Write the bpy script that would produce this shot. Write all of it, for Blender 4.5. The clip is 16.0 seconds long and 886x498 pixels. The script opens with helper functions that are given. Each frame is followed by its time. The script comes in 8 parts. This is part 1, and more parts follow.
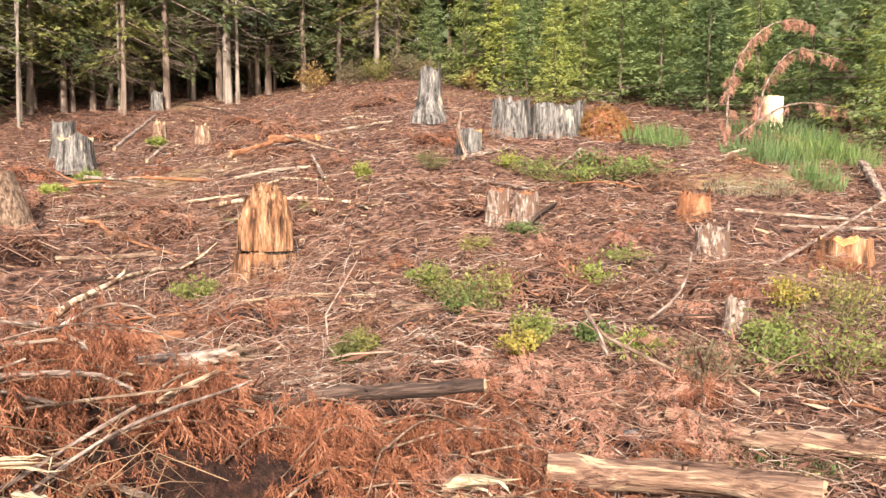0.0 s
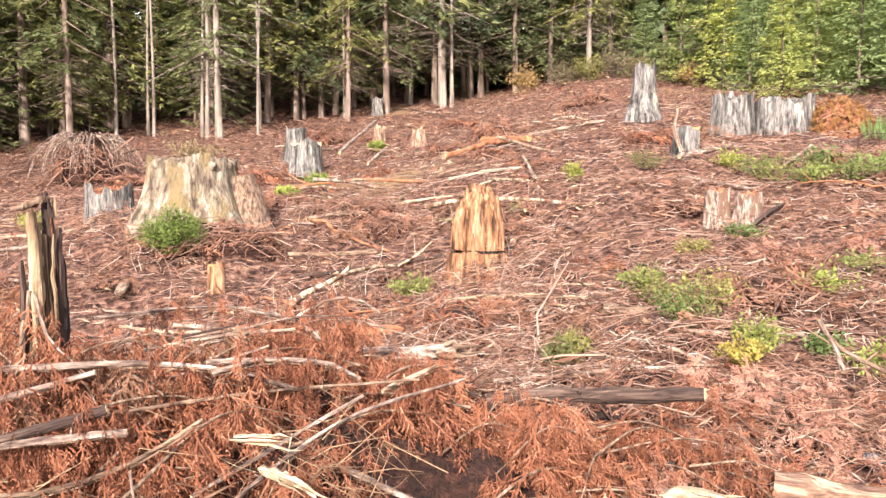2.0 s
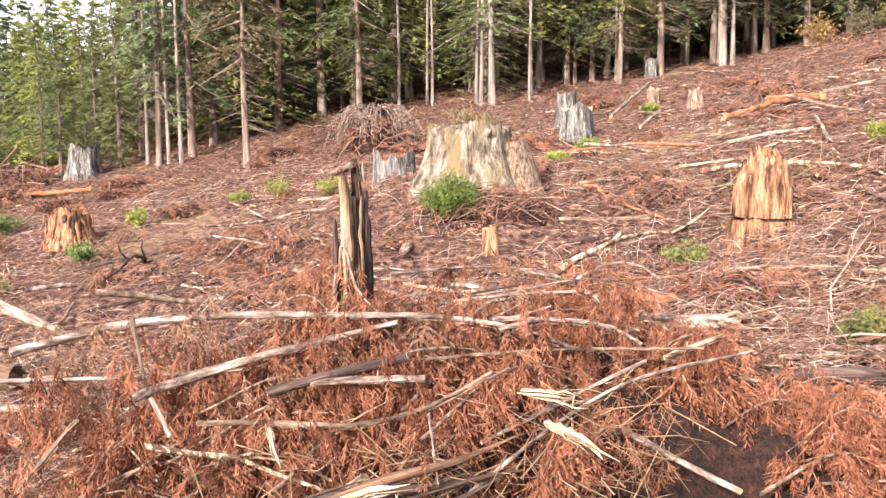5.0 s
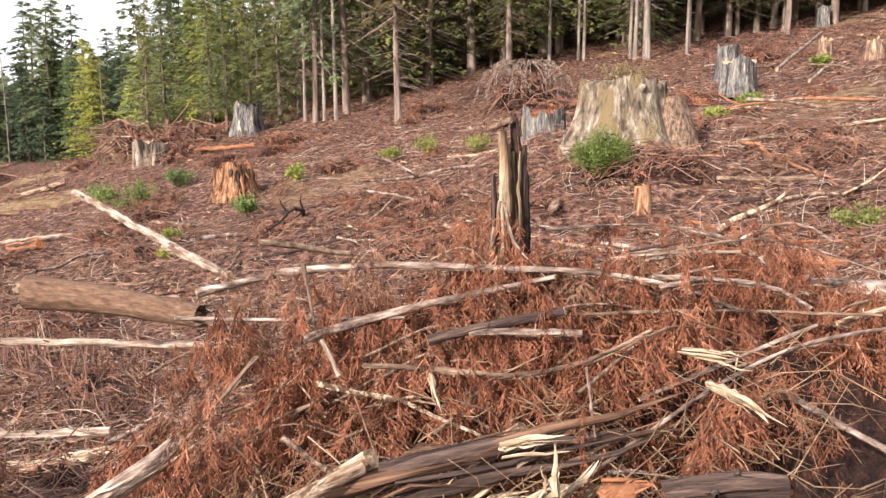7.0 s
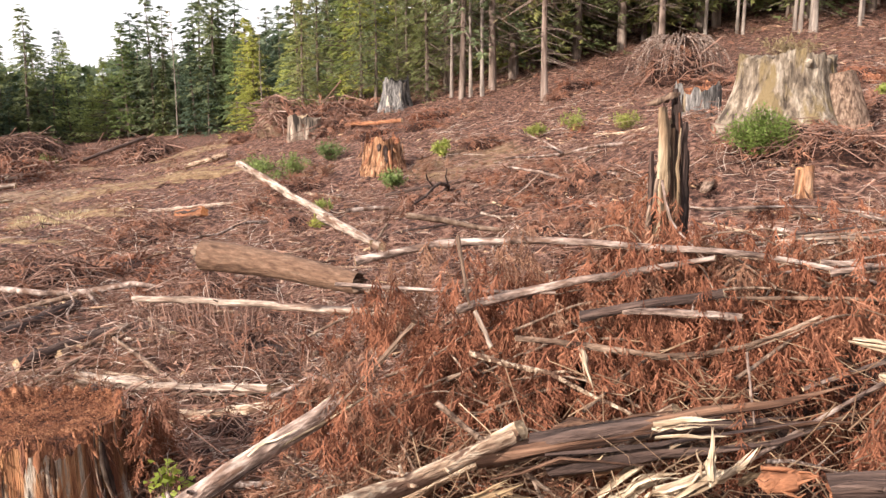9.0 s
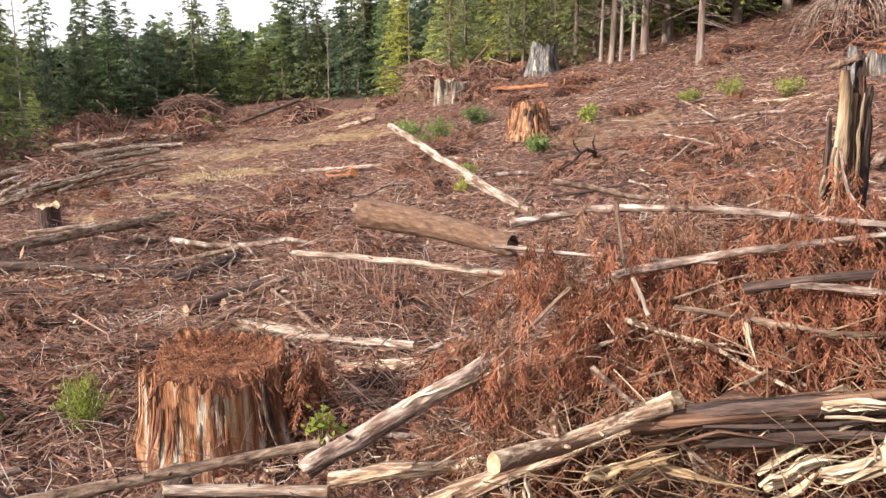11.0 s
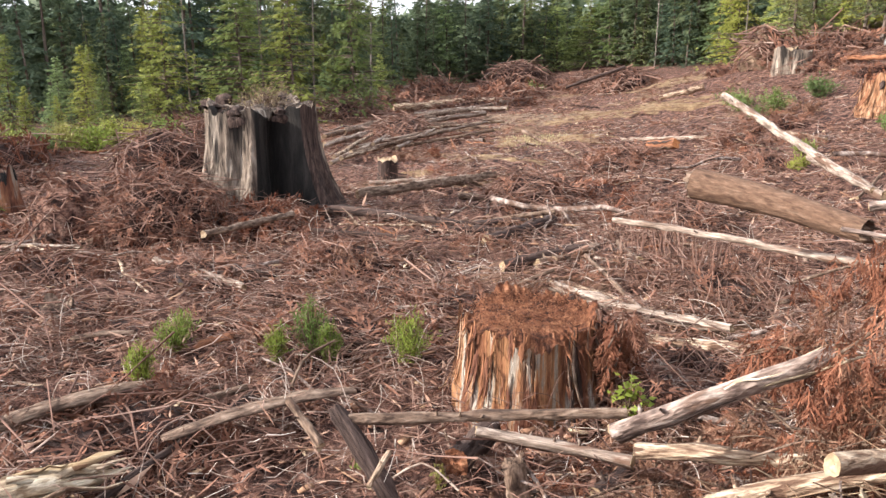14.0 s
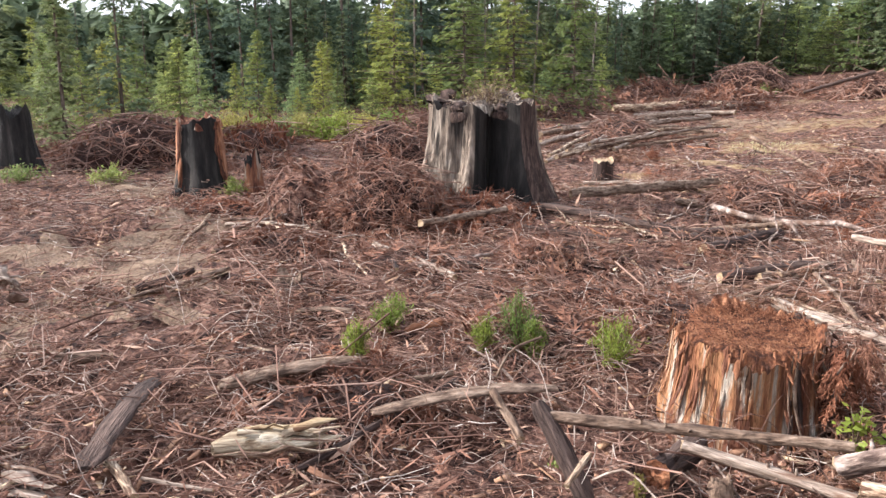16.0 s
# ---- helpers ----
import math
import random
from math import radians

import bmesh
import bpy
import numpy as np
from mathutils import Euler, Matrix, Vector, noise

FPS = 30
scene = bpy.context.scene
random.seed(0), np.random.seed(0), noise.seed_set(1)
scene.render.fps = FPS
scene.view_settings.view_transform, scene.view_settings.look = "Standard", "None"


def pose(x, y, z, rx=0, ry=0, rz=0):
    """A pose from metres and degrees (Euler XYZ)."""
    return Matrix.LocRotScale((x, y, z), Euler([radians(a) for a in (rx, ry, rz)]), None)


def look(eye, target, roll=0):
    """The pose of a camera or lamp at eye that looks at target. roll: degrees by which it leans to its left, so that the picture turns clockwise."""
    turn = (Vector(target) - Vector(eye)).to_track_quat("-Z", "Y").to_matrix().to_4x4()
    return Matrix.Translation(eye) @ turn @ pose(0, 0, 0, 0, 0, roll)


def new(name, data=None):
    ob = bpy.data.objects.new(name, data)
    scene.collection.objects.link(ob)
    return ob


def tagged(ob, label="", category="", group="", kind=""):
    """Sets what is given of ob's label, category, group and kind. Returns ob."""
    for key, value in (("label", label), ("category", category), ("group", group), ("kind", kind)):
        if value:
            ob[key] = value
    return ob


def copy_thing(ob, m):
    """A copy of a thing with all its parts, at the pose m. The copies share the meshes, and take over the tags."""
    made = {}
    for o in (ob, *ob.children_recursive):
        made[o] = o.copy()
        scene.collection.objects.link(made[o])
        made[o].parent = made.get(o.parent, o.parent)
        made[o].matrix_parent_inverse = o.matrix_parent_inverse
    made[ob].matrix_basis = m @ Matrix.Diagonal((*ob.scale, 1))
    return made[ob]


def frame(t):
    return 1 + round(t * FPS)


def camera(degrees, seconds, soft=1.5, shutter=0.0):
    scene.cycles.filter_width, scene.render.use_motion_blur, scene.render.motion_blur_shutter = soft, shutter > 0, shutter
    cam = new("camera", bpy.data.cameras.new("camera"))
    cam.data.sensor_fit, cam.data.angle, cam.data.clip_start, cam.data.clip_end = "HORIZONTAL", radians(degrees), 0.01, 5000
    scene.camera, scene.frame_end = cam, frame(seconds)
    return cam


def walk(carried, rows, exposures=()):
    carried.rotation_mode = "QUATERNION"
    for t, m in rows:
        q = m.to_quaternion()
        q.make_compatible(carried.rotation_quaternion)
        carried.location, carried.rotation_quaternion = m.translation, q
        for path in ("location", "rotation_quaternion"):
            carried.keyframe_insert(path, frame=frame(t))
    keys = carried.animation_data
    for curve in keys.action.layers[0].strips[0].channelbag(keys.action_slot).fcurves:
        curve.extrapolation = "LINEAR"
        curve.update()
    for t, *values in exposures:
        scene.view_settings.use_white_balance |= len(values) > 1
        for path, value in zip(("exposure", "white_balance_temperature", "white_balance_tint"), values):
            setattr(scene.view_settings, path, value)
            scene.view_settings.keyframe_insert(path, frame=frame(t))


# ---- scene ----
cam = camera(57.06, 16.0, soft=1.5)
# seconds, eye x, y, z in metres, yaw, pitch, roll in degrees
ROWS = [
    (0.0, 0.000, 0.000, 1.750, 0.00, -3.93, -0.54),
    (0.5, -0.011, 0.004, 1.749, 3.72, -4.00, -0.49),
    (1.0, -0.019, 0.002, 1.749, 7.82, -3.82, -0.60),
    (1.5, -0.026, -0.001, 1.749, 11.43, -3.93, -0.51),
    (2.0, -0.030, -0.008, 1.752, 14.57, -4.02, -0.42),
    (2.5, -0.038, -0.014, 1.752, 17.24, -4.48, -0.05),
    (3.0, -0.048, -0.025, 1.751, 20.60, -4.79, 0.01),
    (3.5, -0.057, -0.038, 1.750, 24.43, -5.30, 0.13),
    (4.0, -0.064, -0.043, 1.750, 28.08, -5.65, -0.04),
    (4.5, -0.065, -0.051, 1.749, 30.74, -5.97, -0.05),
    (7.0, -0.087, -0.111, 1.740, 43.37, -9.43, 0.25),
    (7.5, -0.086, -0.122, 1.738, 46.28, -9.91, -0.15),
    (8.0, -0.092, -0.132, 1.737, 49.02, -10.15, 0.16),
    (8.5, -0.095, -0.145, 1.735, 51.10, -10.66, 0.01),
    (9.0, -0.100, -0.162, 1.735, 53.34, -11.00, 0.10),
    (11.5, -0.117, -0.230, 1.726, 66.53, -13.78, 0.09),
    (12.0, -0.121, -0.238, 1.724, 70.16, -14.01, 0.05),
    (12.5, -0.122, -0.247, 1.721, 73.72, -14.53, -0.05),
    (13.0, -0.123, -0.256, 1.719, 76.87, -15.02, -0.15),
    (13.5, -0.122, -0.275, 1.719, 81.30, -15.39, -0.20),
    (14.0, -0.133, -0.286, 1.713, 85.33, -15.52, 0.28),
    (14.5, -0.136, -0.297, 1.712, 88.40, -15.53, 0.50),
    (15.0, -0.129, -0.303, 1.712, 91.61, -15.52, 0.29),
    (15.5, -0.124, -0.312, 1.710, 95.86, -15.38, 0.07),
    (16.0, -0.120, -0.318, 1.706, 100.42, -15.56, -0.02),
]
EXPOSURES = [(0.0, 1.07, 6750, 13), (1.5, 1.39, 6500, 15), (3.5, 1.45, 6200, 17), (4.7, 1.43, 6200, 16), (7.0, 0.84, 6300, 15), (9.0, 0.85, 6400, 16), (12.5, 0.87, 6050, 11), (14.5, 0.94, 5850, 11), (16.0, 1.00, 5700, 11)]
walk(cam, [(t, pose(x, y, z, 90 + pitch, roll, yaw)) for t, x, y, z, yaw, pitch, roll in ROWS], EXPOSURES)

# ---- daylight: low hazy autumn sun, thin bright cloud ----
SUN_DIR = Vector((0.05, -1.0, 0.50)).normalized()
world = bpy.data.worlds.new("sky")
scene.world = world
world.use_nodes = True
wn, wl = world.node_tree.nodes, world.node_tree.links
wn.clear()
sky = wn.new("ShaderNodeTexSky")
sky.sky_type = "NISHITA"
sky.sun_disc = False
sky.sun_elevation = math.asin(SUN_DIR.z)
sky.sun_rotation = math.atan2(SUN_DIR.x, SUN_DIR.y)
sky.dust_density = 4.0
sky.air_density = 1.0
haze = wn.new("ShaderNodeMixRGB")
haze.inputs[0].default_value = 0.65
haze.inputs[2].default_value = (9.2, 9.0, 8.9, 1)
back = wn.new("ShaderNodeBackground")
back.inputs[1].default_value = 0.125
wout = wn.new("ShaderNodeOutputWorld")
wl.new(sky.outputs[0], haze.inputs[1])
wl.new(haze.outputs[0], back.inputs[0])
wl.new(back.outputs[0], wout.inputs[0])

sun = new("sun", bpy.data.lights.new("sun", "SUN"))
sun.data.energy = 5.0
sun.data.angle = radians(1.5)
sun.data.color = (1.0, 0.91, 0.78)
sun.matrix_world = look((0, 0, 60), Vector((0, 0, 60)) - SUN_DIR)



# ---- materials ----
def ramp_node(nt, stops):
    r = nt.nodes.new("ShaderNodeValToRGB")
    e = r.color_ramp.elements
    while len(e) < len(stops):
        e.new(0.5)
    for el, (p, c) in zip(e, stops):
        el.position, el.color = p, (*c, 1)
    return r


def mixed(nt, kind, fac, a, b):
    m = nt.nodes.new("ShaderNodeMixRGB")
    m.blend_type = kind
    for i, v in enumerate((fac, a, b)):
        if hasattr(v, "is_output"):
            nt.links.new(v, m.inputs[i])
        elif i == 0:
            m.inputs[0].default_value = v
        else:
            m.inputs[i].default_value = (*v, 1)
    return m.outputs[0]


def tex_noise(nt, scale, detail=4.0, stretch=(1, 1, 1), rough=0.6, source="Object"):
    tc = nt.nodes.new("ShaderNodeTexCoord")
    mp = nt.nodes.new("ShaderNodeMapping")
    mp.inputs["Scale"].default_value = stretch
    nz = nt.nodes.new("ShaderNodeTexNoise")
    nz.inputs["Scale"].default_value = scale
    nz.inputs["Detail"].default_value = detail
    nz.inputs["Roughness"].default_value = rough
    nt.links.new(tc.outputs[source], mp.inputs[0])
    nt.links.new(mp.outputs[0], nz.inputs[0])
    return nz.outputs[0]


def material(name, stops, scale=8.0, stretch=(1, 1, 1), rough=0.9, fine=60.0, fine_amount=0.5, bump=0.5, bump_dist=0.01,
             island=0.0, island_stops=None, patch=None, patch_scale=2.0, patch_cut=(0.55, 0.65), spec=0.25, translucent=0.0, detail=5.0, tint=False):
    """Two scales of grain over a colour ramp, an optional second colour in patches, an optional shift from piece to piece."""
    m = bpy.data.materials.new(name)
    m.use_nodes = True
    nt = m.node_tree
    bsdf = nt.nodes["Principled BSDF"]
    bsdf.inputs["Roughness"].default_value = rough
    bsdf.inputs["Specular IOR Level"].default_value = spec
    n1 = tex_noise(nt, scale, detail, stretch)
    r1 = ramp_node(nt, stops)
    nt.links.new(n1, r1.inputs[0])
    col = r1.outputs[0]
    if island_stops:
        geo = nt.nodes.new("ShaderNodeNewGeometry")
        r3 = ramp_node(nt, island_stops)
        nt.links.new(geo.outputs["Random Per Island"], r3.inputs[0])
        col = mixed(nt, "MIX", island, col, r3.outputs[0])
    n2 = tex_noise(nt, fine, 3.0, stretch)
    r2 = ramp_node(nt, [(0.25, (0.45, 0.45, 0.45)), (0.75, (1.5, 1.5, 1.5))])
    nt.links.new(n2, r2.inputs[0])
    col = mixed(nt, "MULTIPLY", fine_amount, col, r2.outputs[0])
    if patch:
        n3 = tex_noise(nt, patch_scale, 4.0, stretch if stretch[2] != 1 else (1, 1, 1))
        r4 = ramp_node(nt, [(patch_cut[0], (0, 0, 0)), (patch_cut[1], (1, 1, 1))])
        nt.links.new(n3, r4.inputs[0])
        col = mixed(nt, "MIX", r4.outputs[0], col, patch)
    if tint:
        # each plant a shade of its own
        info = nt.nodes.new("ShaderNodeObjectInfo")
        r5 = ramp_node(nt, [(0.0, (0.52, 0.62, 0.70)), (0.35, (0.82, 0.90, 0.94)), (0.7, (1.1, 1.08, 0.95)), (1.0, (1.45, 1.34, 1.0))])
        nt.links.new(info.outputs["Random"], r5.inputs[0])
        col = mixed(nt, "MULTIPLY", 1.0, col, r5.outputs[0])
    nt.links.new(col, bsdf.inputs["Base Color"])
    if bump:
        b = nt.nodes.new("ShaderNodeBump")
        b.inputs["Strength"].default_value = bump
        b.inputs["Distance"].default_value = bump_dist
        add = nt.nodes.new("ShaderNodeMath")
        nt.links.new(n1, add.inputs[0])
        nt.links.new(n2, add.inputs[1])
        nt.links.new(add.outputs[0], b.inputs["Height"])
        nt.links.new(b.outputs[0], bsdf.inputs["Normal"])
    if translucent:
        tr = nt.nodes.new("ShaderNodeBsdfTranslucent")
        nt.links.new(col, tr.inputs[0])
        mx = nt.nodes.new("ShaderNodeMixShader")
        mx.inputs[0].default_value = translucent
        out = nt.nodes["Material Output"]
        nt.links.new(bsdf.outputs[0], mx.inputs[1])
        nt.links.new(tr.outputs[0], mx.inputs[2])
        nt.links.new(mx.outputs[0], out.inputs[0])
    return m


def ramp3(a, b, c, lo=0.3, mid=0.5, hi=0.7):
    return [(lo, a), (mid, b), (hi, c)]


ALONG = (1, 1, 0.32)  # grain that runs along a stem's own z
BARK = {
    "grey": material("grey_bark", ramp3((0.065, 0.042, 0.034), (0.22, 0.158, 0.128), (0.42, 0.34, 0.29), 0.36, 0.5, 0.64), 26, ALONG, 0.92, 60, 0.95, 1.0, 0.014, patch=(0.13, 0.078, 0.055), patch_scale=9, patch_cut=(0.52, 0.58)),
    "brown": material("brown_bark", ramp3((0.06, 0.036, 0.025), (0.175, 0.115, 0.08), (0.29, 0.21, 0.155), 0.36, 0.5, 0.64), 22, ALONG, 0.94, 60, 0.95, 1.0, 0.016),
    "dark": material("dark_stringy_bark", ramp3((0.022, 0.014, 0.012), (0.066, 0.042, 0.034), (0.15, 0.10, 0.08)), 26, (1, 1, 0.06), 0.94, 90, 0.95, 1.0, 0.02),
    "cream": material("barkless_cream_wood", ramp3((0.14, 0.08, 0.05), (0.39, 0.275, 0.185), (0.60, 0.49, 0.365), 0.37, 0.5, 0.62), 40, (1, 1, 0.15), 0.85, 110, 0.95, 1.0, 0.016, patch=(0.12, 0.066, 0.042), patch_scale=16, patch_cut=(0.50, 0.54)),
    "fresh": material("freshly_split_cream_wood", ramp3((0.17, 0.11, 0.065), (0.40, 0.31, 0.21), (0.60, 0.51, 0.38), 0.36, 0.5, 0.64), 34, (1, 1, 0.06), 0.85, 120, 0.7, 0.9, 0.012),
    "yellow": material("split_yellow_wood", ramp3((0.13, 0.075, 0.04), (0.34, 0.235, 0.13), (0.52, 0.41, 0.26), 0.35, 0.5, 0.62), 30, (1, 1, 0.05), 0.85, 120, 0.7, 0.8, 0.012, patch=(0.12, 0.06, 0.03), patch_scale=8, patch_cut=(0.48, 0.54)),
    "birch": material("bleached_pale_wood", ramp3((0.12, 0.082, 0.06), (0.29, 0.22, 0.172), (0.49, 0.405, 0.33), 0.35, 0.5, 0.64), 30, (1, 1, 0.12), 0.85, 110, 0.9, 0.8, 0.01, patch=(0.14, 0.082, 0.056), patch_scale=12, patch_cut=(0.50, 0.56)),
    "stringy": material("brown_stringy_cedar_bark", ramp3((0.026, 0.012, 0.008), (0.085, 0.043, 0.026), (0.175, 0.098, 0.062), 0.36, 0.5, 0.64), 40, (1, 1, 0.04), 0.94, 120, 0.9, 1.0, 0.012),
    "scaly": material("scaly_grey_brown_bark", ramp3((0.075, 0.041, 0.026), (0.135, 0.078, 0.05), (0.19, 0.12, 0.08), 0.30, 0.5, 0.70), 70, (1, 1, 0.3), 0.94, 90, 0.7, 0.9, 0.008),
    "orange": material("red_brown_bark", ramp3((0.10, 0.04, 0.02), (0.26, 0.11, 0.055), (0.40, 0.20, 0.11)), 14, ALONG, 0.9, 90, 0.6, 0.7, 0.01),
    "peeled": material("peeled_orange_wood", ramp3((0.08, 0.042, 0.03), (0.21, 0.125, 0.088), (0.33, 0.225, 0.16), 0.36, 0.5, 0.62), 26, (1, 1, 0.12), 0.85, 110, 0.9, 1.0, 0.016, patch=(0.44, 0.33, 0.21), patch_scale=14, patch_cut=(0.58, 0.62)),
}
CUT_FRESH = material("fresh_cut_wood", ramp3((0.40, 0.14, 0.05), (0.58, 0.24, 0.09), (0.68, 0.36, 0.16)), 20, (1, 1, 1), 0.8, 120, 0.4, 0.3, 0.004)
CUT_PALE = material("pale_cut_wood", ramp3((0.22, 0.14, 0.08), (0.38, 0.27, 0.165), (0.52, 0.40, 0.27)), 20, (1, 1, 1), 0.8, 120, 0.4, 0.3, 0.004)
WOOD_GREY = material("weathered_grey_wood", ramp3((0.035, 0.032, 0.030), (0.14, 0.13, 0.122), (0.26, 0.245, 0.23), 0.38, 0.5, 0.66), 10, (1, 1, 0.16), 0.9, 40, 0.9, 1.0, 0.03, patch=(0.42, 0.36, 0.28), patch_scale=5, patch_cut=(0.62, 0.65))
WOOD_ORANGE = material("raw_orange_wood", ramp3((0.06, 0.028, 0.016), (0.28, 0.135, 0.068), (0.47, 0.295, 0.18), 0.37, 0.51, 0.66), 15, (1, 1, 0.14), 0.9, 50, 0.95, 1.0, 0.03)
WOOD_RED = material("rotten_red_wood", ramp3((0.035, 0.014, 0.010), (0.15, 0.06, 0.035), (0.32, 0.15, 0.08), 0.36, 0.5, 0.66), 10, (1, 1, 0.1), 0.92, 70, 0.8, 1.0, 0.03, patch=(0.30, 0.235, 0.18), patch_scale=6, patch_cut=(0.60, 0.64))
WOOD_STREAKED = material("streaked_rotten_wood", [(0.34, (0.09, 0.034, 0.02)), (0.43, (0.24, 0.098, 0.046)), (0.50, (0.36, 0.18, 0.085)), (0.55, (0.36, 0.29, 0.225)), (0.64, (0.56, 0.50, 0.43)), (0.72, (0.17, 0.065, 0.035))], 12, (1, 1, 0.035), 0.92, 130, 0.95, 1.0, 0.02,
                         patch=(0.13, 0.05, 0.028), patch_scale=7, patch_cut=(0.52, 0.60))
WOOD_BURNT = material("charred_stump_wood", ramp3((0.045, 0.032, 0.025), (0.22, 0.168, 0.128), (0.42, 0.35, 0.28), 0.36, 0.52, 0.68), 8, (1, 1, 0.12), 0.92, 34, 0.9, 1.0, 0.05, patch=(0.03, 0.024, 0.02), patch_scale=2.6, patch_cut=(0.57, 0.62))
WOOD_MOSSY = material("lichen_grey_stump_wood", ramp3((0.055, 0.04, 0.03), (0.185, 0.145, 0.105), (0.37, 0.32, 0.255), 0.36, 0.5, 0.68), 6, (1, 1, 0.35), 0.92, 26, 0.95, 1.0, 0.05, patch=(0.17, 0.125, 0.065), patch_scale=3.6, patch_cut=(0.54, 0.62))
WOOD_PALE_SNAG = material("pale_rotten_wood", ramp3((0.05, 0.032, 0.02), (0.22, 0.15, 0.09), (0.42, 0.33, 0.22), 0.36, 0.5, 0.66), 22, (1, 1, 0.12), 0.9, 80, 0.9, 1.0, 0.015, patch=(0.06, 0.04, 0.025), patch_scale=14, patch_cut=(0.62, 0.67))
WOOD_SNAG = material("snag_wood", ramp3((0.022, 0.013, 0.008), (0.10, 0.06, 0.036), (0.29, 0.205, 0.125), 0.38, 0.54, 0.68), 26, (1, 1, 0.07), 0.9, 90, 0.9, 1.0, 0.02, patch=(0.03, 0.02, 0.014), patch_scale=9, patch_cut=(0.57, 0.61))
WOOD_WHITE = material("pale_debarked_wood", ramp3((0.52, 0.40, 0.24), (0.68, 0.58, 0.40), (0.78, 0.70, 0.54)), 6, (1, 1, 0.1), 0.8, 60, 0.3, 0.4, 0.01)
CHAR = material("black_char", ramp3((0.006, 0.005, 0.005), (0.02, 0.017, 0.015), (0.05, 0.042, 0.036)), 8, (1, 1, 0.15), 0.85, 60, 0.5, 0.8, 0.02)
ROT_TOP = material("crumbled_red_rot", ramp3((0.05, 0.02, 0.012), (0.22, 0.085, 0.042), (0.40, 0.19, 0.10), 0.38, 0.52, 0.66), 16, (1, 1, 1), 0.95, 90, 0.6, 1.0, 0.02)

GROUND = material("slash_covered_soil", ramp3((0.026, 0.012, 0.009), (0.14, 0.067, 0.047), (0.31, 0.18, 0.13), 0.40, 0.52, 0.64), 9.0, (1, 1, 1), 0.97, 46, 1.0, 1.0, 0.05,
                  patch=(0.27, 0.18, 0.095), patch_scale=0.16, patch_cut=(0.60, 0.72), detail=12.0)
TWIGS = material("dry_twigs", ramp3((0.12, 0.06, 0.043), (0.25, 0.133, 0.096), (0.395, 0.25, 0.19)), 6, (1, 1, 1), 0.85, 60, 0.4, 0.3, 0.004, island=0.75,
                 island_stops=[(0.0, (0.045, 0.026, 0.02)), (0.40, (0.135, 0.075, 0.054)), (0.72, (0.26, 0.148, 0.11)), (0.92, (0.345, 0.225, 0.172)), (1.0, (0.48, 0.365, 0.295))])
BLEACHED = material("bleached_twigs", ramp3((0.30, 0.22, 0.18), (0.45, 0.36, 0.30), (0.58, 0.50, 0.43)), 6, (1, 1, 1), 0.85, 60, 0.4, 0.2, 0.003, island=0.6,
                    island_stops=[(0.0, (0.20, 0.13, 0.10)), (0.5, (0.37, 0.28, 0.23)), (1.0, (0.60, 0.52, 0.45))])
CHIPS = material("wood_chips_and_bark", ramp3((0.14, 0.07, 0.04), (0.27, 0.15, 0.09), (0.45, 0.30, 0.19)), 9, (1, 1, 1), 0.9, 60, 0.4, 0.4, 0.005, island=0.8,
                 island_stops=[(0.0, (0.06, 0.03, 0.02)), (0.4, (0.18, 0.085, 0.05)), (0.7, (0.32, 0.18, 0.11)), (0.92, (0.52, 0.36, 0.22)), (1.0, (0.68, 0.54, 0.36))])
# near-black needle colour that paints the shade inside brush piles and heaps
MATTED_SHADE = material("matted_needles_gap_shade", ramp3((0.012, 0.006, 0.005), (0.036, 0.016, 0.011), (0.085, 0.036, 0.024)), 22, (1, 1, 1), 0.95, 90, 0.9, 1.0, 0.03)
SHREDS = material("shredded_bark", ramp3((0.07, 0.034, 0.023), (0.16, 0.085, 0.058), (0.30, 0.18, 0.125)), 9, (1, 1, 1), 0.92, 60, 0.4, 0.0, island=0.8,
                  island_stops=[(0.0, (0.04, 0.019, 0.013)), (0.4, (0.14, 0.064, 0.042)), (0.75, (0.28, 0.142, 0.096)), (1.0, (0.44, 0.29, 0.205))])
NEEDLES = material("dead_brown_needles", ramp3((0.10, 0.042, 0.028), (0.22, 0.095, 0.06), (0.35, 0.175, 0.115)), 5, (1, 1, 1), 0.9, 40, 0.4, 0.0, island=0.7,
                   island_stops=[(0.0, (0.09, 0.042, 0.028)), (0.5, (0.20, 0.092, 0.058)), (1.0, (0.31, 0.165, 0.105))])
RUST = material("rust_red_cedar_foliage", ramp3((0.085, 0.028, 0.016), (0.21, 0.078, 0.041), (0.34, 0.152, 0.086)), 3.0, (1, 1, 1), 0.85, 30, 0.5, 0.0, island=0.5,
                island_stops=[(0.0, (0.036, 0.013, 0.008)), (0.4, (0.145, 0.050, 0.027)), (0.85, (0.30, 0.122, 0.067)), (1.0, (0.48, 0.26, 0.165))], translucent=0.06)
PINKISH = material("faded_pink_foliage", ramp3((0.28, 0.13, 0.09), (0.42, 0.22, 0.16), (0.55, 0.34, 0.26)), 3.0, (1, 1, 1), 0.8, 30, 0.4, 0.0, island=0.4,
                   island_stops=[(0.0, (0.30, 0.13, 0.09)), (1.0, (0.52, 0.30, 0.22))], translucent=0.2)


def leaf_material(name, dark, mid, light, rough=0.6, translucent=0.45):
    return material(name, ramp3(dark, mid, light), 0.7, (1, 1, 1), rough, 9, 0.5, 0.0, island=0.5, island_stops=[(0.0, dark), (0.5, mid), (1.0, light)], translucent=translucent, tint=True)


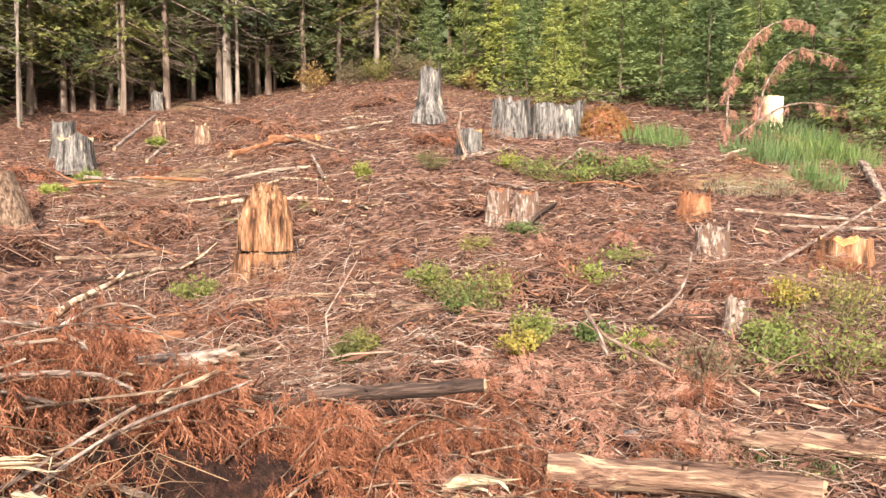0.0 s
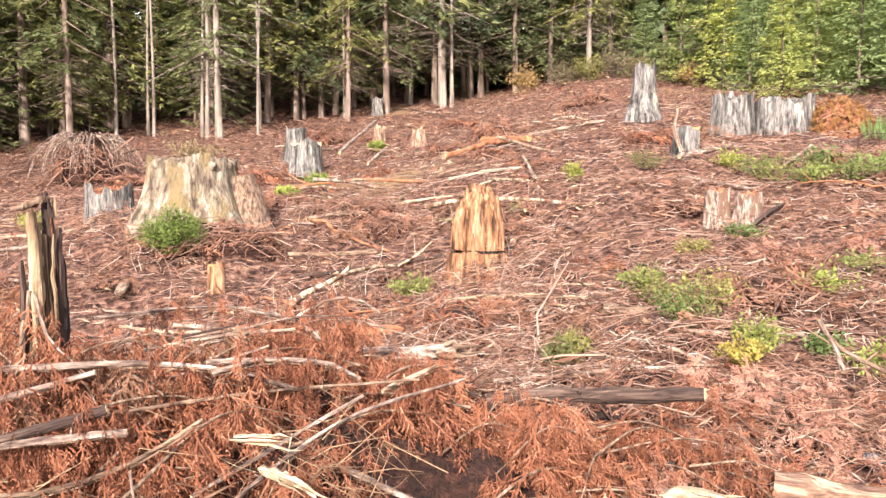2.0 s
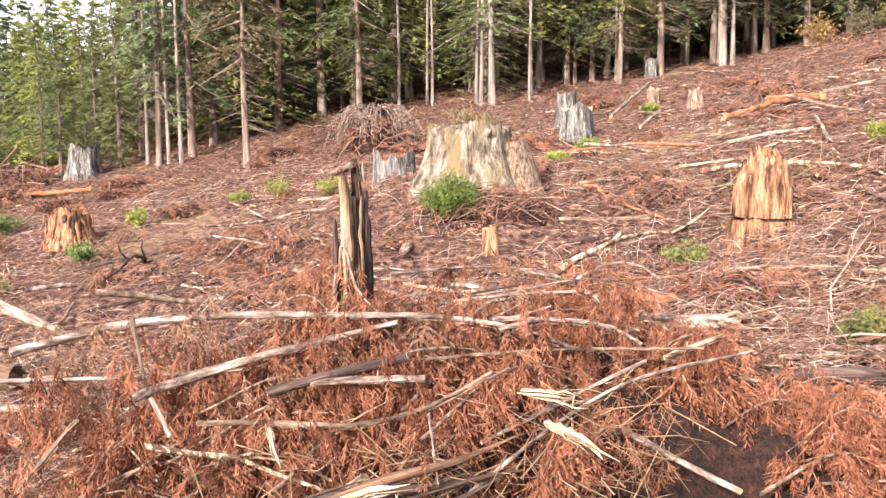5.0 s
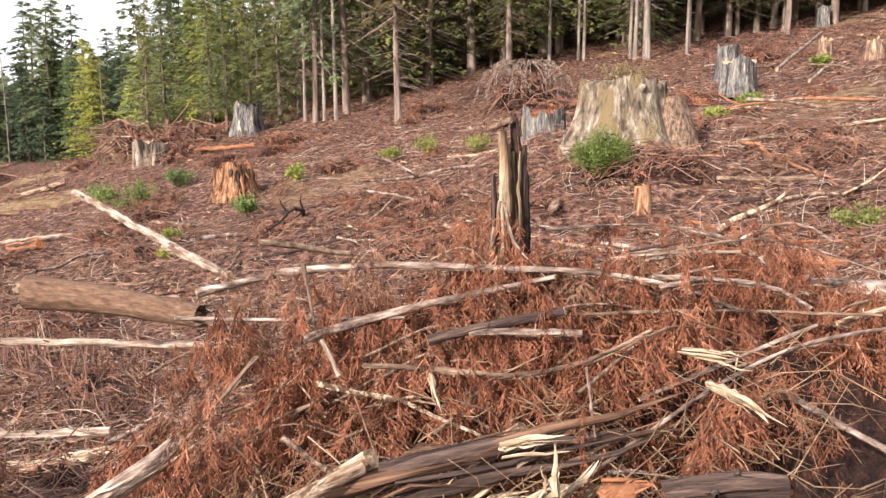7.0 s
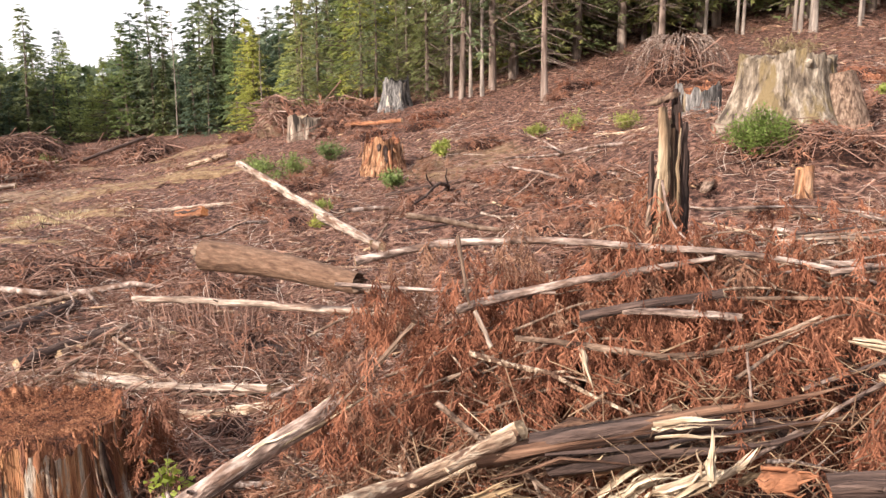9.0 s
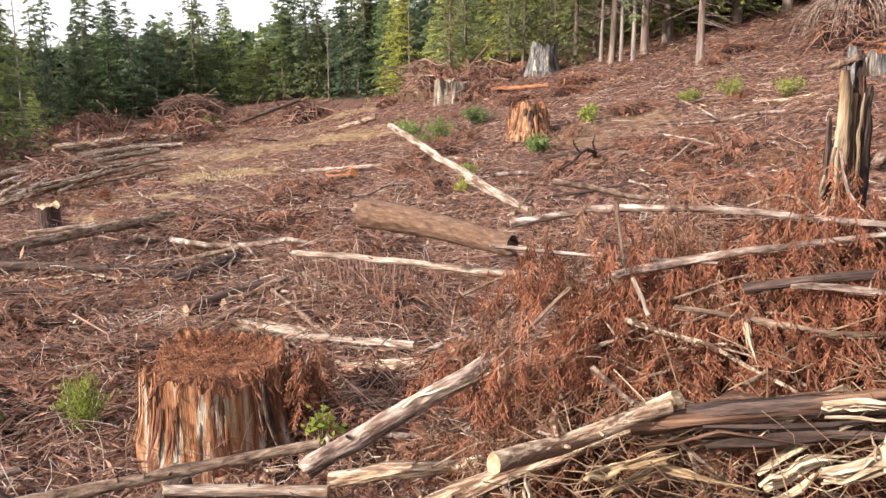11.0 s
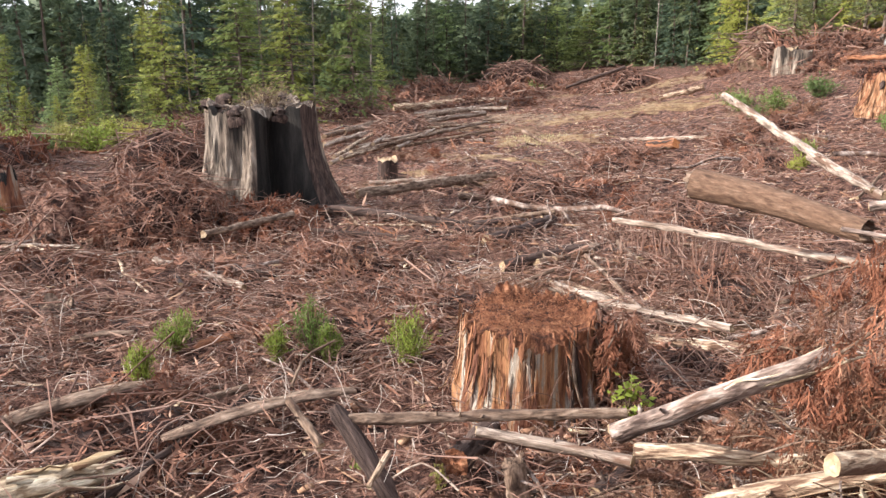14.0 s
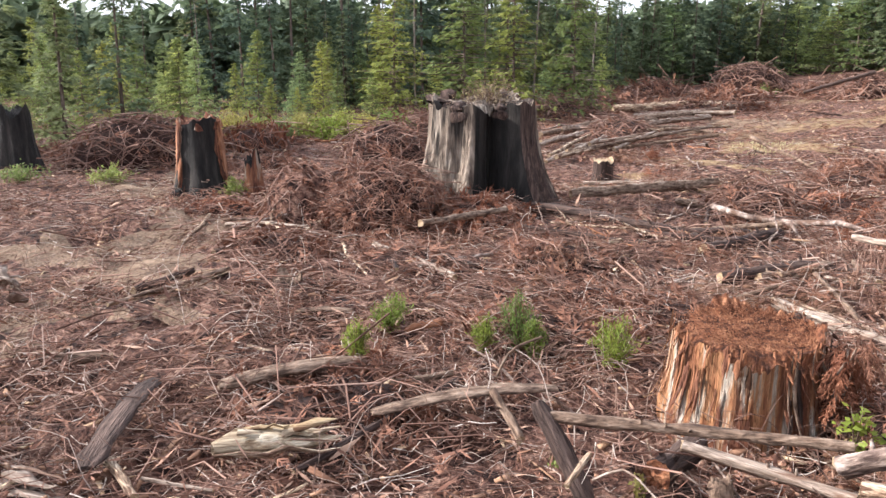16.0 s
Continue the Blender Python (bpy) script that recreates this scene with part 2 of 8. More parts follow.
FIR_DARK = leaf_material("dark_fir_needles", (0.085, 0.112, 0.06), (0.185, 0.22, 0.112), (0.32, 0.345, 0.185), 0.6, 0.45)
FIR_MID = leaf_material("green_fir_needles", (0.10, 0.12, 0.05), (0.225, 0.24, 0.10), (0.36, 0.36, 0.165), 0.6, 0.48)
FIR_YOUNG = leaf_material("young_fir_needles", (0.18, 0.225, 0.085), (0.33, 0.385, 0.15), (0.50, 0.53, 0.25), 0.6, 0.48)
FIR_YELLOW = leaf_material("yellow_green_needles", (0.13, 0.16, 0.045), (0.26, 0.29, 0.08), (0.40, 0.40, 0.13), 0.6, 0.48)
FIR_DEAD = leaf_material("browned_fir_needles", (0.16, 0.105, 0.05), (0.30, 0.215, 0.115), (0.42, 0.33, 0.20))
FIR_FAR = leaf_material("far_blue_green_needles", (0.066, 0.092, 0.056), (0.145, 0.18, 0.105), (0.25, 0.285, 0.17), 0.6, 0.45)
SHRUB = leaf_material("bright_shrub_leaves", (0.11, 0.15, 0.035), (0.22, 0.27, 0.075), (0.36, 0.39, 0.14), 0.6, 0.4)
SHRUB_YELLOW = leaf_material("yellow_shrub_leaves", (0.17, 0.155, 0.045), (0.31, 0.275, 0.085), (0.44, 0.39, 0.16))
SHRUB_RED = leaf_material("autumn_orange_leaves", (0.24, 0.10, 0.03), (0.37, 0.18, 0.06), (0.48, 0.30, 0.13))
BUSH = leaf_material("dense_green_bush_leaves", (0.10, 0.14, 0.02), (0.205, 0.255, 0.048), (0.34, 0.38, 0.10), 0.6, 0.4)
GRASS = leaf_material("tall_green_grass", (0.10, 0.16, 0.05), (0.19, 0.27, 0.09), (0.33, 0.40, 0.17), 0.6)
STRAW = leaf_material("pale_straw", (0.34, 0.28, 0.14), (0.50, 0.42, 0.24), (0.62, 0.55, 0.36), 0.7)
TREE_BARK = material("grey_brown_conifer_bark", ramp3((0.05, 0.036, 0.028), (0.15, 0.11, 0.088), (0.30, 0.24, 0.20)), 4, (1, 1, 0.15), 0.95, 30, 0.5, 0.8, 0.03)
TREE_BARK_PALE = material("pale_grey_conifer_bark", ramp3((0.10, 0.08, 0.068), (0.23, 0.19, 0.16), (0.38, 0.325, 0.28)), 4, (1, 1, 0.15), 0.95, 30, 0.5, 0.8, 0.03)
TREE_BARK_RED = material("grey_brown_cedar_bark", ramp3((0.08, 0.055, 0.042), (0.21, 0.155, 0.125), (0.36, 0.28, 0.235)), 4, (1, 1, 0.1), 0.95, 30, 0.5, 0.8, 0.03)
TAN_WOOD = material("tan_splintered_wood", ramp3((0.16, 0.095, 0.055), (0.32, 0.215, 0.13), (0.50, 0.38, 0.25)), 9, (1, 1, 1), 0.9, 60, 0.5, 0.3, 0.004, island=0.75,
                    island_stops=[(0.0, (0.055, 0.028, 0.018)), (0.45, (0.15, 0.083, 0.05)), (0.85, (0.28, 0.18, 0.108)), (1.0, (0.48, 0.37, 0.25))])
BROWN_BRUSH = material("faded_brown_brush", ramp3((0.09, 0.042, 0.026), (0.19, 0.094, 0.058), (0.30, 0.175, 0.11)), 3.0, (1, 1, 1), 0.9, 30, 0.5, 0.0, island=0.6,
                       island_stops=[(0.0, (0.06, 0.028, 0.018)), (0.45, (0.17, 0.082, 0.05)), (0.85, (0.28, 0.155, 0.098)), (1.0, (0.42, 0.28, 0.19))], translucent=0.08)
SOIL = material("bare_tan_soil", ramp3((0.085, 0.052, 0.034), (0.19, 0.125, 0.082), (0.31, 0.215, 0.145)), 2.5, (1, 1, 1), 0.97, 30, 0.9, 1.0, 0.05, detail=9.0)
STONE = material("grey_stone", ramp3((0.10, 0.11, 0.13), (0.20, 0.22, 0.25), (0.34, 0.36, 0.40)), 10, (1, 1, 1), 0.85, 60, 0.4, 0.5, 0.006)


# ---- lie of the land ----
def lattice(x, y, seed):
    """Smooth value noise over a plane, from -1 to 1."""
    xi, yi = np.floor(x).astype(np.int64), np.floor(y).astype(np.int64)
    fx, fy = x - xi, y - yi
    fx, fy = fx * fx * (3 - 2 * fx), fy * fy * (3 - 2 * fy)

    def h(a, b):
        n = (a * 374761393 + b * 668265263 + seed * 974634321) & 0x7FFFFFFF
        n = ((n ^ (n >> 13)) * 1274126177) & 0x7FFFFFFF
        return ((n ^ (n >> 16)) & 0xFFFF) / 32767.5 - 1
    return (h(xi, yi) * (1 - fx) + h(xi + 1, yi) * fx) * (1 - fy) + (h(xi, yi + 1) * (1 - fx) + h(xi + 1, yi + 1) * fx) * fy


def hill(x, y):
    """The slope: level towards -x, rising towards +y."""
    x, y = np.asarray(x, float), np.asarray(y, float)
    r = 0.5 * ((y - 6) + np.sqrt((y - 6) ** 2 + 30))
    r = 90 * np.tanh(r / 90)
    x0 = np.minimum(x, 0)
    b = 1 - np.exp(-(x0 / 7) ** 2)
    bank = 1 / (1 + np.exp(-np.clip((x + 1.6) / 0.7, -50, 50))) * (1 - np.exp(-np.maximum(y, 0) / 3))
    knoll = np.exp(-((x + 8) ** 2 + (y - 11.5) ** 2) / (2 * 1.9 ** 2))
    drop = r / (1 + np.exp(np.clip((x + 37) / 2.5, -50, 50)))
    return -0.1410 + 0.2160 * r + 0.1941 * b - 0.1424 * b * r + 0.1049 * 30 * np.tanh(x0 / 30) - 0.01521 * r * 15 * np.tanh(x0 / 15) + 0.3632 * bank + 0.6434 * knoll - 0.1878 * drop


def ground_z(x, y):
    x, y = np.asarray(x, float), np.asarray(y, float)
    near = np.clip(1.2 - np.hypot(x, y) / 60, 0, 1)
    z = hill(x, y) + 0.10 * near * lattice(x / 1.7, y / 1.7, 1) + 0.05 * near * lattice(x / 0.6, y / 0.6, 2)
    u = (x + 1.7) * 0.72 + (y - 2.35) * 0.69
    w = (x + 1.7) * -0.69 + (y - 2.35) * 0.72
    heap = 0.22 * np.exp(-(np.abs(u) / 1.3) ** 4 - (np.abs(w) / 0.8) ** 3)
    return z + heap


def gz(x, y):
    return float(ground_z(x, y))


# ---- mesh tools ----
def mesh_of(name, verts, faces, mat, smooth=False):
    """A mesh from vertex rows and an array of faces of one size (or a list of such arrays)."""
    me = bpy.data.meshes.new(name)
    verts = np.ascontiguousarray(verts, np.float32)
    blocks = [np.asarray(b, np.int32) for b in (faces if isinstance(faces, list) else [faces]) if len(b)]
    loops = np.concatenate([b.ravel() for b in blocks])
    sizes = np.concatenate([np.full(len(b), b.shape[1], np.int32) for b in blocks])
    starts = np.concatenate([[0], np.cumsum(sizes)[:-1]]).astype(np.int32)
    me.vertices.add(len(verts))
    me.vertices.foreach_set("co", verts.ravel())
    me.loops.add(len(loops))
    me.loops.foreach_set("vertex_index", loops)
    me.polygons.add(len(sizes))
    me.polygons.foreach_set("loop_start", starts)
    me.polygons.foreach_set("loop_total", sizes)
    if smooth:
        me.polygons.foreach_set("use_smooth", np.ones(len(sizes), bool))
    me.update(calc_edges=True)
    me.validate()
    if mat:
        me.materials.append(mat)
    return me


def part(name, mesh, parent=None, label=""):
    ob = new(name, mesh)
    if parent is not None:
        ob.parent = parent
    if label:
        tagged(ob, label)
    return ob


def thing(name, place, label, category, group="", kind=""):
    ob = new(name)
    ob.empty_display_size = 0.1
    ob.location = place
    return tagged(ob, label, category, group, kind)


def merge(pieces):
    """Several (verts, quads) as one."""
    vs, fs, n = [], [], 0
    for v, f in pieces:
        vs.append(v)
        fs.append(np.asarray(f) + n)
        n += len(v)
    return np.concatenate(vs), np.concatenate(fs)


def spread(unit, mats):
    """unit (verts, faces) set at every 3x4 matrix of mats."""
    v, f = unit
    m = np.asarray(mats, float)
    out = np.einsum("nij,vj->nvi", m[:, :, :3], v) + m[:, None, :, 3]
    faces = f[None] + (np.arange(len(m)) * len(v))[:, None, None]
    return out.reshape(-1, 3), faces.reshape(-1, f.shape[1])


def frames_at(pos, ahead, up, scale):
    """3x4 matrices whose local x looks along ahead and z near up."""
    a = ahead / np.linalg.norm(ahead, axis=1)[:, None]
    s = np.cross(up, a)
    s /= np.linalg.norm(s, axis=1)[:, None] + 1e-9
    u = np.cross(a, s)
    scale = np.broadcast_to(np.asarray(scale, float).reshape(len(pos), -1), (len(pos), 3)) if np.ndim(scale) else np.full((len(pos), 3), scale)
    return np.stack([a * scale[:, :1], s * scale[:, 1:2], u * scale[:, 2:3], pos], 2)


def smooth_path(points, n):
    p = np.asarray(points, float)
    if len(p) == 2:
        return p[0] + (p[1] - p[0]) * np.linspace(0, 1, n)[:, None]
    d = np.concatenate([[0], np.cumsum(np.linalg.norm(np.diff(p, axis=0), axis=1))])
    q = np.concatenate([[2 * p[0] - p[1]], p, [2 * p[-1] - p[-2]]])
    out = []
    for s in np.linspace(0, d[-1], n):
        i = min(np.searchsorted(d, s, "right") - 1, len(p) - 2)
        u = (s - d[i]) / (d[i + 1] - d[i])
        a, b, c, e = q[i:i + 4]
        out.append(0.5 * (2 * b + (c - a) * u + (2 * a - 5 * b + 4 * c - e) * u * u + (3 * b - a - 3 * c + e) * u ** 3))
    return np.array(out)


def tube(points, radii, sides=10, rough=0.0, seed=0, lump=0.0):
    """A stem along points: rings of quads, its ends left open. Returns verts and quads."""
    p = np.asarray(points, float)
    n = len(p)
    r = np.broadcast_to(np.asarray(radii, float), (n,))
    tang = np.gradient(p, axis=0)
    tang /= np.linalg.norm(tang, axis=1)[:, None] + 1e-9
    ref = np.array([0, 0, 1.0]) if abs(tang[0][2]) < 0.9 else np.array([1.0, 0, 0])
    g = np.random.default_rng(seed)
    ang = np.linspace(0, 2 * np.pi, sides, endpoint=False)
    prof = 1 + lump * g.normal(size=sides)
    rings = []
    for i in range(n):
        s = np.cross(tang[i], ref)
        s /= np.linalg.norm(s) + 1e-9
        u = np.cross(s, tang[i])
        k = r[i] * prof * (1 + rough * g.normal(size=sides))
        rings.append(p[i] + (np.cos(ang) * k)[:, None] * s + (np.sin(ang) * k)[:, None] * u)
    v = np.concatenate(rings)
    i, j = np.meshgrid(np.arange(n - 1), np.arange(sides), indexing="ij")
    a, b = i * sides + j, i * sides + (j + 1) % sides
    return v, np.stack([a, b, b + sides, a + sides], -1).reshape(-1, 4)


def flat_tube(points, radii, sides, rough, seed, lump, axis, k):
    """A stem pressed flat along an axis: strips, flakes and shards."""
    p = np.asarray(points, float)
    v, f = tube(p, radii, sides, rough, seed, lump)
    core = np.repeat(p, sides, axis=0)
    a = np.broadcast_to(np.asarray(axis, float), p.shape)
    a = np.repeat(a / (np.linalg.norm(a, axis=1)[:, None] + 1e-9), sides, axis=0)
    off = v - core
    return core + off - (1 - k) * (off * a).sum(1)[:, None] * a, f


def end_cap(ring, out, dish=0.0, seed=0, jag=0.0):
    """Verts and quads that close a ring of points towards out: rings that close in, uneven where torn."""
    g = np.random.default_rng(seed)
    c = ring.mean(0)
    n = len(ring)
    radius = np.linalg.norm(ring - c, axis=1).mean()
    flat = ring - out * ((ring - c) @ out)[:, None]
    rows = [ring + out * 0.001]
    for k in (0.93, 0.8, 0.62, 0.42, 0.22, 0.05):
        lift = lattice((flat[:, 0] - c[0]) * k / radius * 3.1 + seed, (flat[:, 1] + flat[:, 2] - c[1] - c[2]) * k / radius * 3.1, seed) + 0.5 * min(1.0, 50 / n) * g.normal(size=n) * k
        mixv = ring if k > 0.9 else flat
        rows.append(c + (mixv - c) * k + out * (dish + jag * lift)[:, None])
    v = np.concatenate(rows)
    i, j = np.meshgrid(np.arange(len(rows) - 1), np.arange(n), indexing="ij")
    k = (j + 1) % n
    return v, np.stack([i * n + j, i * n + k, (i + 1) * n + k, (i + 1) * n + j], -1).reshape(-1, 4)


def local_axes(points):
    """Pose with z along the stem, its start at the origin."""
    a, b = Vector(points[0]), Vector(points[-1])
    return Matrix.Translation(a) @ (b - a).to_track_quat("Z", "Y").to_matrix().to_4x4()


def to_local(m, v):
    inv = np.array(m.inverted())
    return v @ inv[:3, :3].T + inv[:3, 3]


# ---- logs, poles, splinters ----
count = [0]
STEM_LINES = []


def stem_thing(name, bark, label, points, r0, r1, category, sides, stubs, cap):
    count[0] += 1
    seed = count[0]
    g = np.random.default_rng(seed)
    rest = max(r0, r1) * 0.85 + 0.02
    points = [(x, y, max(z, gz(x, y) + rest + 0.0015 * math.hypot(x, y))) for x, y, z in points]
    m = local_axes(points)
    length = np.linalg.norm(np.diff(np.asarray(points, float), axis=0), axis=1).sum()
    n = int(np.clip(length / 0.09, 6, 40))
    path = smooth_path(points, n)
    bend = np.cumsum(g.normal(size=(n, 3)), axis=0)
    bend -= np.linspace(0, 1, n)[:, None] * bend[-1]
    path += bend * (0.035 * (r0 + r1)) + g.normal(size=(n, 3)) * (0.03 * (r0 + r1))
    STEM_LINES.append(path)
    r0, r1 = 0.78 * r0, 0.78 * r1
    radii = np.linspace(r0, r1, n) * (1 + 0.07 * g.normal(size=n))
    v, f = tube(path, radii, sides, 0.06, seed, 0.11)
    if "cut log" in label:
        v, f = tube(smooth_path(points, n), np.linspace(0.84 * r0, 0.86 * r1, n), 28, 0.012, seed, 0.02)
        sides = 28
    top = thing(name, (0, 0, 0), label, category)
    top.matrix_world = m
    part("trunk", mesh_of(name, to_local(m, v), f, BARK[bark], True), top)
    for i, (ring, out) in enumerate(((v[:sides], path[0] - path[1]), (v[-sides:], path[-1] - path[-2]))):
        out = out / np.linalg.norm(out)
        cv, cf = end_cap(ring, out, 0.0, seed + i, 0.0 if cap is CUT_FRESH else 0.35 * r0)
        part("cut_end", mesh_of("cut_end", to_local(m, cv), cf, cap), top)
    if max(r0, r1) > 0.028 and length < 6 and "cut log" not in label:
        for k in range(2):
            i0 = g.integers(0, max(1, n - 5))
            i1 = min(n - 1, i0 + g.integers(3, 9))
            seg = path[i0:i1 + 1]
            e = np.cross(path[-1] - path[0], g.normal(size=3))
            e = e / np.linalg.norm(e)
            q = seg + e * (radii[i0:i1 + 1] * 0.93)[:, None] + g.normal(size=seg.shape) * 0.05 * r0
            w = r0 * g.uniform(0.25, 0.55)
            bv, bf = flat_tube(q, w * np.clip(np.sin(np.linspace(0.25, 2.9, len(q))), 0.2, 1) * g.uniform(0.6, 1.1, len(q)), 6, 0.25, seed * 13 + k, 0.35, e, 0.22)
            part("bark_flake", mesh_of("bark_flake", to_local(m, bv), bf, BARK[("dark", "brown", bark, "grey")[k % 4]]), top)
    for _ in range(0 if "cut log" in label else stubs):
        i = g.integers(1, n - 2)
        d = np.cross(path[i + 1] - path[i], g.normal(size=3))
        d = d / np.linalg.norm(d)
        d[2] = abs(d[2]) * 0.8
        ln = g.uniform(0.2, 1.2) * r0 + 0.015
        sv, sf = tube(path[i] + d * np.array([0, 0.5, 1])[:, None] * (radii[i] + ln), [radii[i] * 0.35, radii[i] * 0.28, radii[i] * 0.16], 6, 0.05, seed)
        part("branch_stub", mesh_of("branch_stub", to_local(m, sv), sf, BARK[bark], True), top)
    return top


def pole(bark, label, points, r0, r1):
    big = max(r0, r1) > 0.03
    return stem_thing("fallen_pole", bark, label, points, r0, r1, "log", 10 if big else 7, 3 if big else 1, CUT_PALE)


def bigpole(bark, label, points, r0, r1):
    return stem_thing("fallen_log", bark, label, points, r0, r1, "log", 18, 2, CUT_FRESH if bark == "orange" else (ROT_TOP if "rotten" in label else (BARK["brown"] if "cut log" in label else CUT_PALE)))


def splinter(bark, label, points, r0, r1):
    """A torn piece: a bundle of flat shards that fan out towards the end."""
    count[0] += 1
    g = np.random.default_rng(count[0] + 900)
    m = local_axes(points)
    path = smooth_path(points, 6)
    top = thing("wood_splinter", (0, 0, 0), label, "splinter")
    top.matrix_world = m
    w = 1.3 * max(r0, r1)
    for k in range(6):
        off = g.normal(size=3) * r0 * 0.42
        fan = g.normal(size=3) * r1 * 0.36
        last = g.uniform(0.45, 1.08) if k else 1.05
        q = path[0] + (path - path[0]) * last + off + fan * np.linspace(0, 1, 6)[:, None] ** 1.5
        q = q + g.normal(size=q.shape) * 0.10 * w
        v, f = flat_tube(q, w * (0.34 if k < 2 else g.uniform(0.08, 0.24)) * np.array([0.8, 1, 1, 0.8, 0.5, 0.05]) * g.uniform(0.7, 1.15, 6), 6, 0.2, count[0] * 7 + k, 0.4, g.normal(size=3) * 0.5 + np.array([0, 0, 1.0]), 0.35)
        part("shard", mesh_of("shard", to_local(m, v), f, BARK[bark]), top)
    return top


# ---- ground ----
def build_ground():
    rings = np.concatenate([np.geomspace(0.5, 60, 190), np.geomspace(64, 900, 20)])
    seg = 340
    a = np.linspace(0, 2 * np.pi, seg, endpoint=False)
    x, y = np.outer(rings, np.cos(a)), np.outer(rings, np.sin(a))
    z = ground_z(x, y)
    near = np.clip(1.3 - np.hypot(x, y) / 40, 0, 1)
    z = z + near * (0.10 * lattice(x / 0.28, y / 0.28, 3) + 0.045 * lattice(x / 0.1, y / 0.1, 4) - 0.03)
    v = np.stack([x, y, z], -1).reshape(-1, 3)
    v = np.concatenate([v, [[0, 0, gz(0, 0)]]])
    i, j = np.meshgrid(np.arange(len(rings) - 1), np.arange(seg), indexing="ij")
    k = (j + 1) % seg
    q = np.stack([i * seg + j, (i + 1) * seg + j, (i + 1) * seg + k, i * seg + k], -1).reshape(-1, 4)
    j = np.arange(seg)
    t = np.stack([np.full(seg, len(v) - 1), j, (j + 1) % seg], -1)
    ob = part("ground", mesh_of("ground", v, [q, t], GROUND, True))
    tagged(ob, "sloping clear-cut ground covered in reddish-brown logging slash", "ground", kind="structure")


build_ground()


# ---- stumps ----
def stump(name, x, y, r_base, r_top, height, side, top_mat, label, seed, flutes=7, depth=0.10, jag=0.03, lean=(0, 0), sides=96, sink=0.12, tilt=0.0, tilt_dir=0.0, roots=0, z=None, hollow=None, grain=1.0):
    """A cut trunk: fluted flare, fibrous side, uneven top; hollow = (bearing, half width, depth) burns a cavity into its side."""
    g = np.random.default_rng(seed)
    z = gz(x, y) if z is None else z
    top = thing(name, (x, y, z), label, "stump")
    a = np.linspace(0, 2 * np.pi, sides, endpoint=False)
    ph = g.uniform(0, 6.28, 4)
    wave = 0.6 * np.cos(flutes * a + ph[0]) + 0.4 * np.cos((flutes - 2) * a + ph[1]) + 0.25 * np.cos(2 * a + ph[2])
    hs = np.concatenate([[-sink], np.linspace(0, 1, 21) ** 1.1 * height])
    ca, sa = np.cos(a), np.sin(a)
    jags = jag * (0.8 * np.cos(3 * a + ph[3]) + 0.9 * lattice(ca * 4 + seed, sa * 4, seed) + 0.8 * lattice(ca * sides / 14, sa * sides / 14, seed + 1))
    cave = np.zeros(sides)
    if hollow:
        cave = np.clip(1 - np.abs((a - hollow[0] + np.pi) % (2 * np.pi) - np.pi) / hollow[1], 0, 1)
        cave = cave * cave * (3 - 2 * cave)
    rings = []
    for h in hs:
        u = max(h, 0) / height
        r = r_top + (r_base - r_top) * (1 - u) ** 2.2
        # splits and ridges that run up the side and wander a little
        fibre = 0.030 * lattice(ca * 5 + 0.5 * h / r_top, sa * 5 - 0.3 * h / r_top + seed, seed + 2) + 0.026 * lattice(ca * sides / 22 + 0.25 * h / r_top, sa * sides / 22 + seed, seed + 3) + 0.016 * lattice(ca * sides / 9, sa * sides / 9 + 0.5 * h / r_top, seed + 4)
        k = r * (1 + depth * wave * (0.35 + 0.9 * (1 - u) ** 1.5) + grain * fibre + 0.004 * g.normal(size=sides))
        if hollow:
            k = k * (1 - hollow[2] * cave * (1 - 0.45 * u ** 4))
        zz = h + (u ** 3) * (jags + tilt * r_top * np.cos(a - tilt_dir) - 0.10 * height * cave)
        rings.append(np.stack([k * ca + lean[0] * u, k * sa + lean[1] * u, np.broadcast_to(zz, a.shape)], 1))
    v = np.concatenate(rings)
    n = len(hs)
    i, j = np.meshgrid(np.arange(n - 1), np.arange(sides), indexing="ij")
    k = (j + 1) % sides
    f = np.stack([i * sides + j, i * sides + k, (i + 1) * sides + k, (i + 1) * sides + j], -1).reshape(-1, 4)
    dark = np.zeros(len(f), bool)
    if hollow:
        off = (a - hollow[0] + np.pi) % (2 * np.pi) - np.pi
        dark = (np.abs(off) < 0.85 * hollow[1])[f[:, 0] % sides]
        rind = ((off >= 0.85 * hollow[1]) & (off < 2.2 * hollow[1]))[f[:, 0] % sides]
    part("trunk", mesh_of("trunk", v, f[~(dark | rind)] if hollow else f, side, True), top)
    if hollow:
        part("scorched_buttress", mesh_of("scorched_buttress", v, f[rind], BARK["dark"], True), top, "dark scorched buttress")
        part("burnt_hollow", mesh_of("burnt_hollow", v, f[dark], CHAR, True), top, "black charred hollow")
    cv, cf = end_cap(rings[-1], np.array([0, 0, 1.0]), -0.3 * jag, seed, jag * 0.8)
    part("cut_top", mesh_of("cut_top", cv, cf, top_mat), top)
    for i in range(roots):
        b = g.uniform(0, 6.28)
        d = np.array([np.cos(b), np.sin(b), 0])
        ln = g.uniform(0.7, 1.3) * r_base
        p = np.stack([d * r_base * 0.7, d * (r_base + 0.45 * ln), d * (r_base + ln)])
        p[:, 2] = [0.35 * r_base, 0.12 * r_base, -0.08]
        rv, rf = tube(smooth_path(p, 7), np.linspace(0.24, 0.07, 7) * r_base, 8, 0.08, seed + i)
        part("root", mesh_of("root", rv, rf, side, True), top)
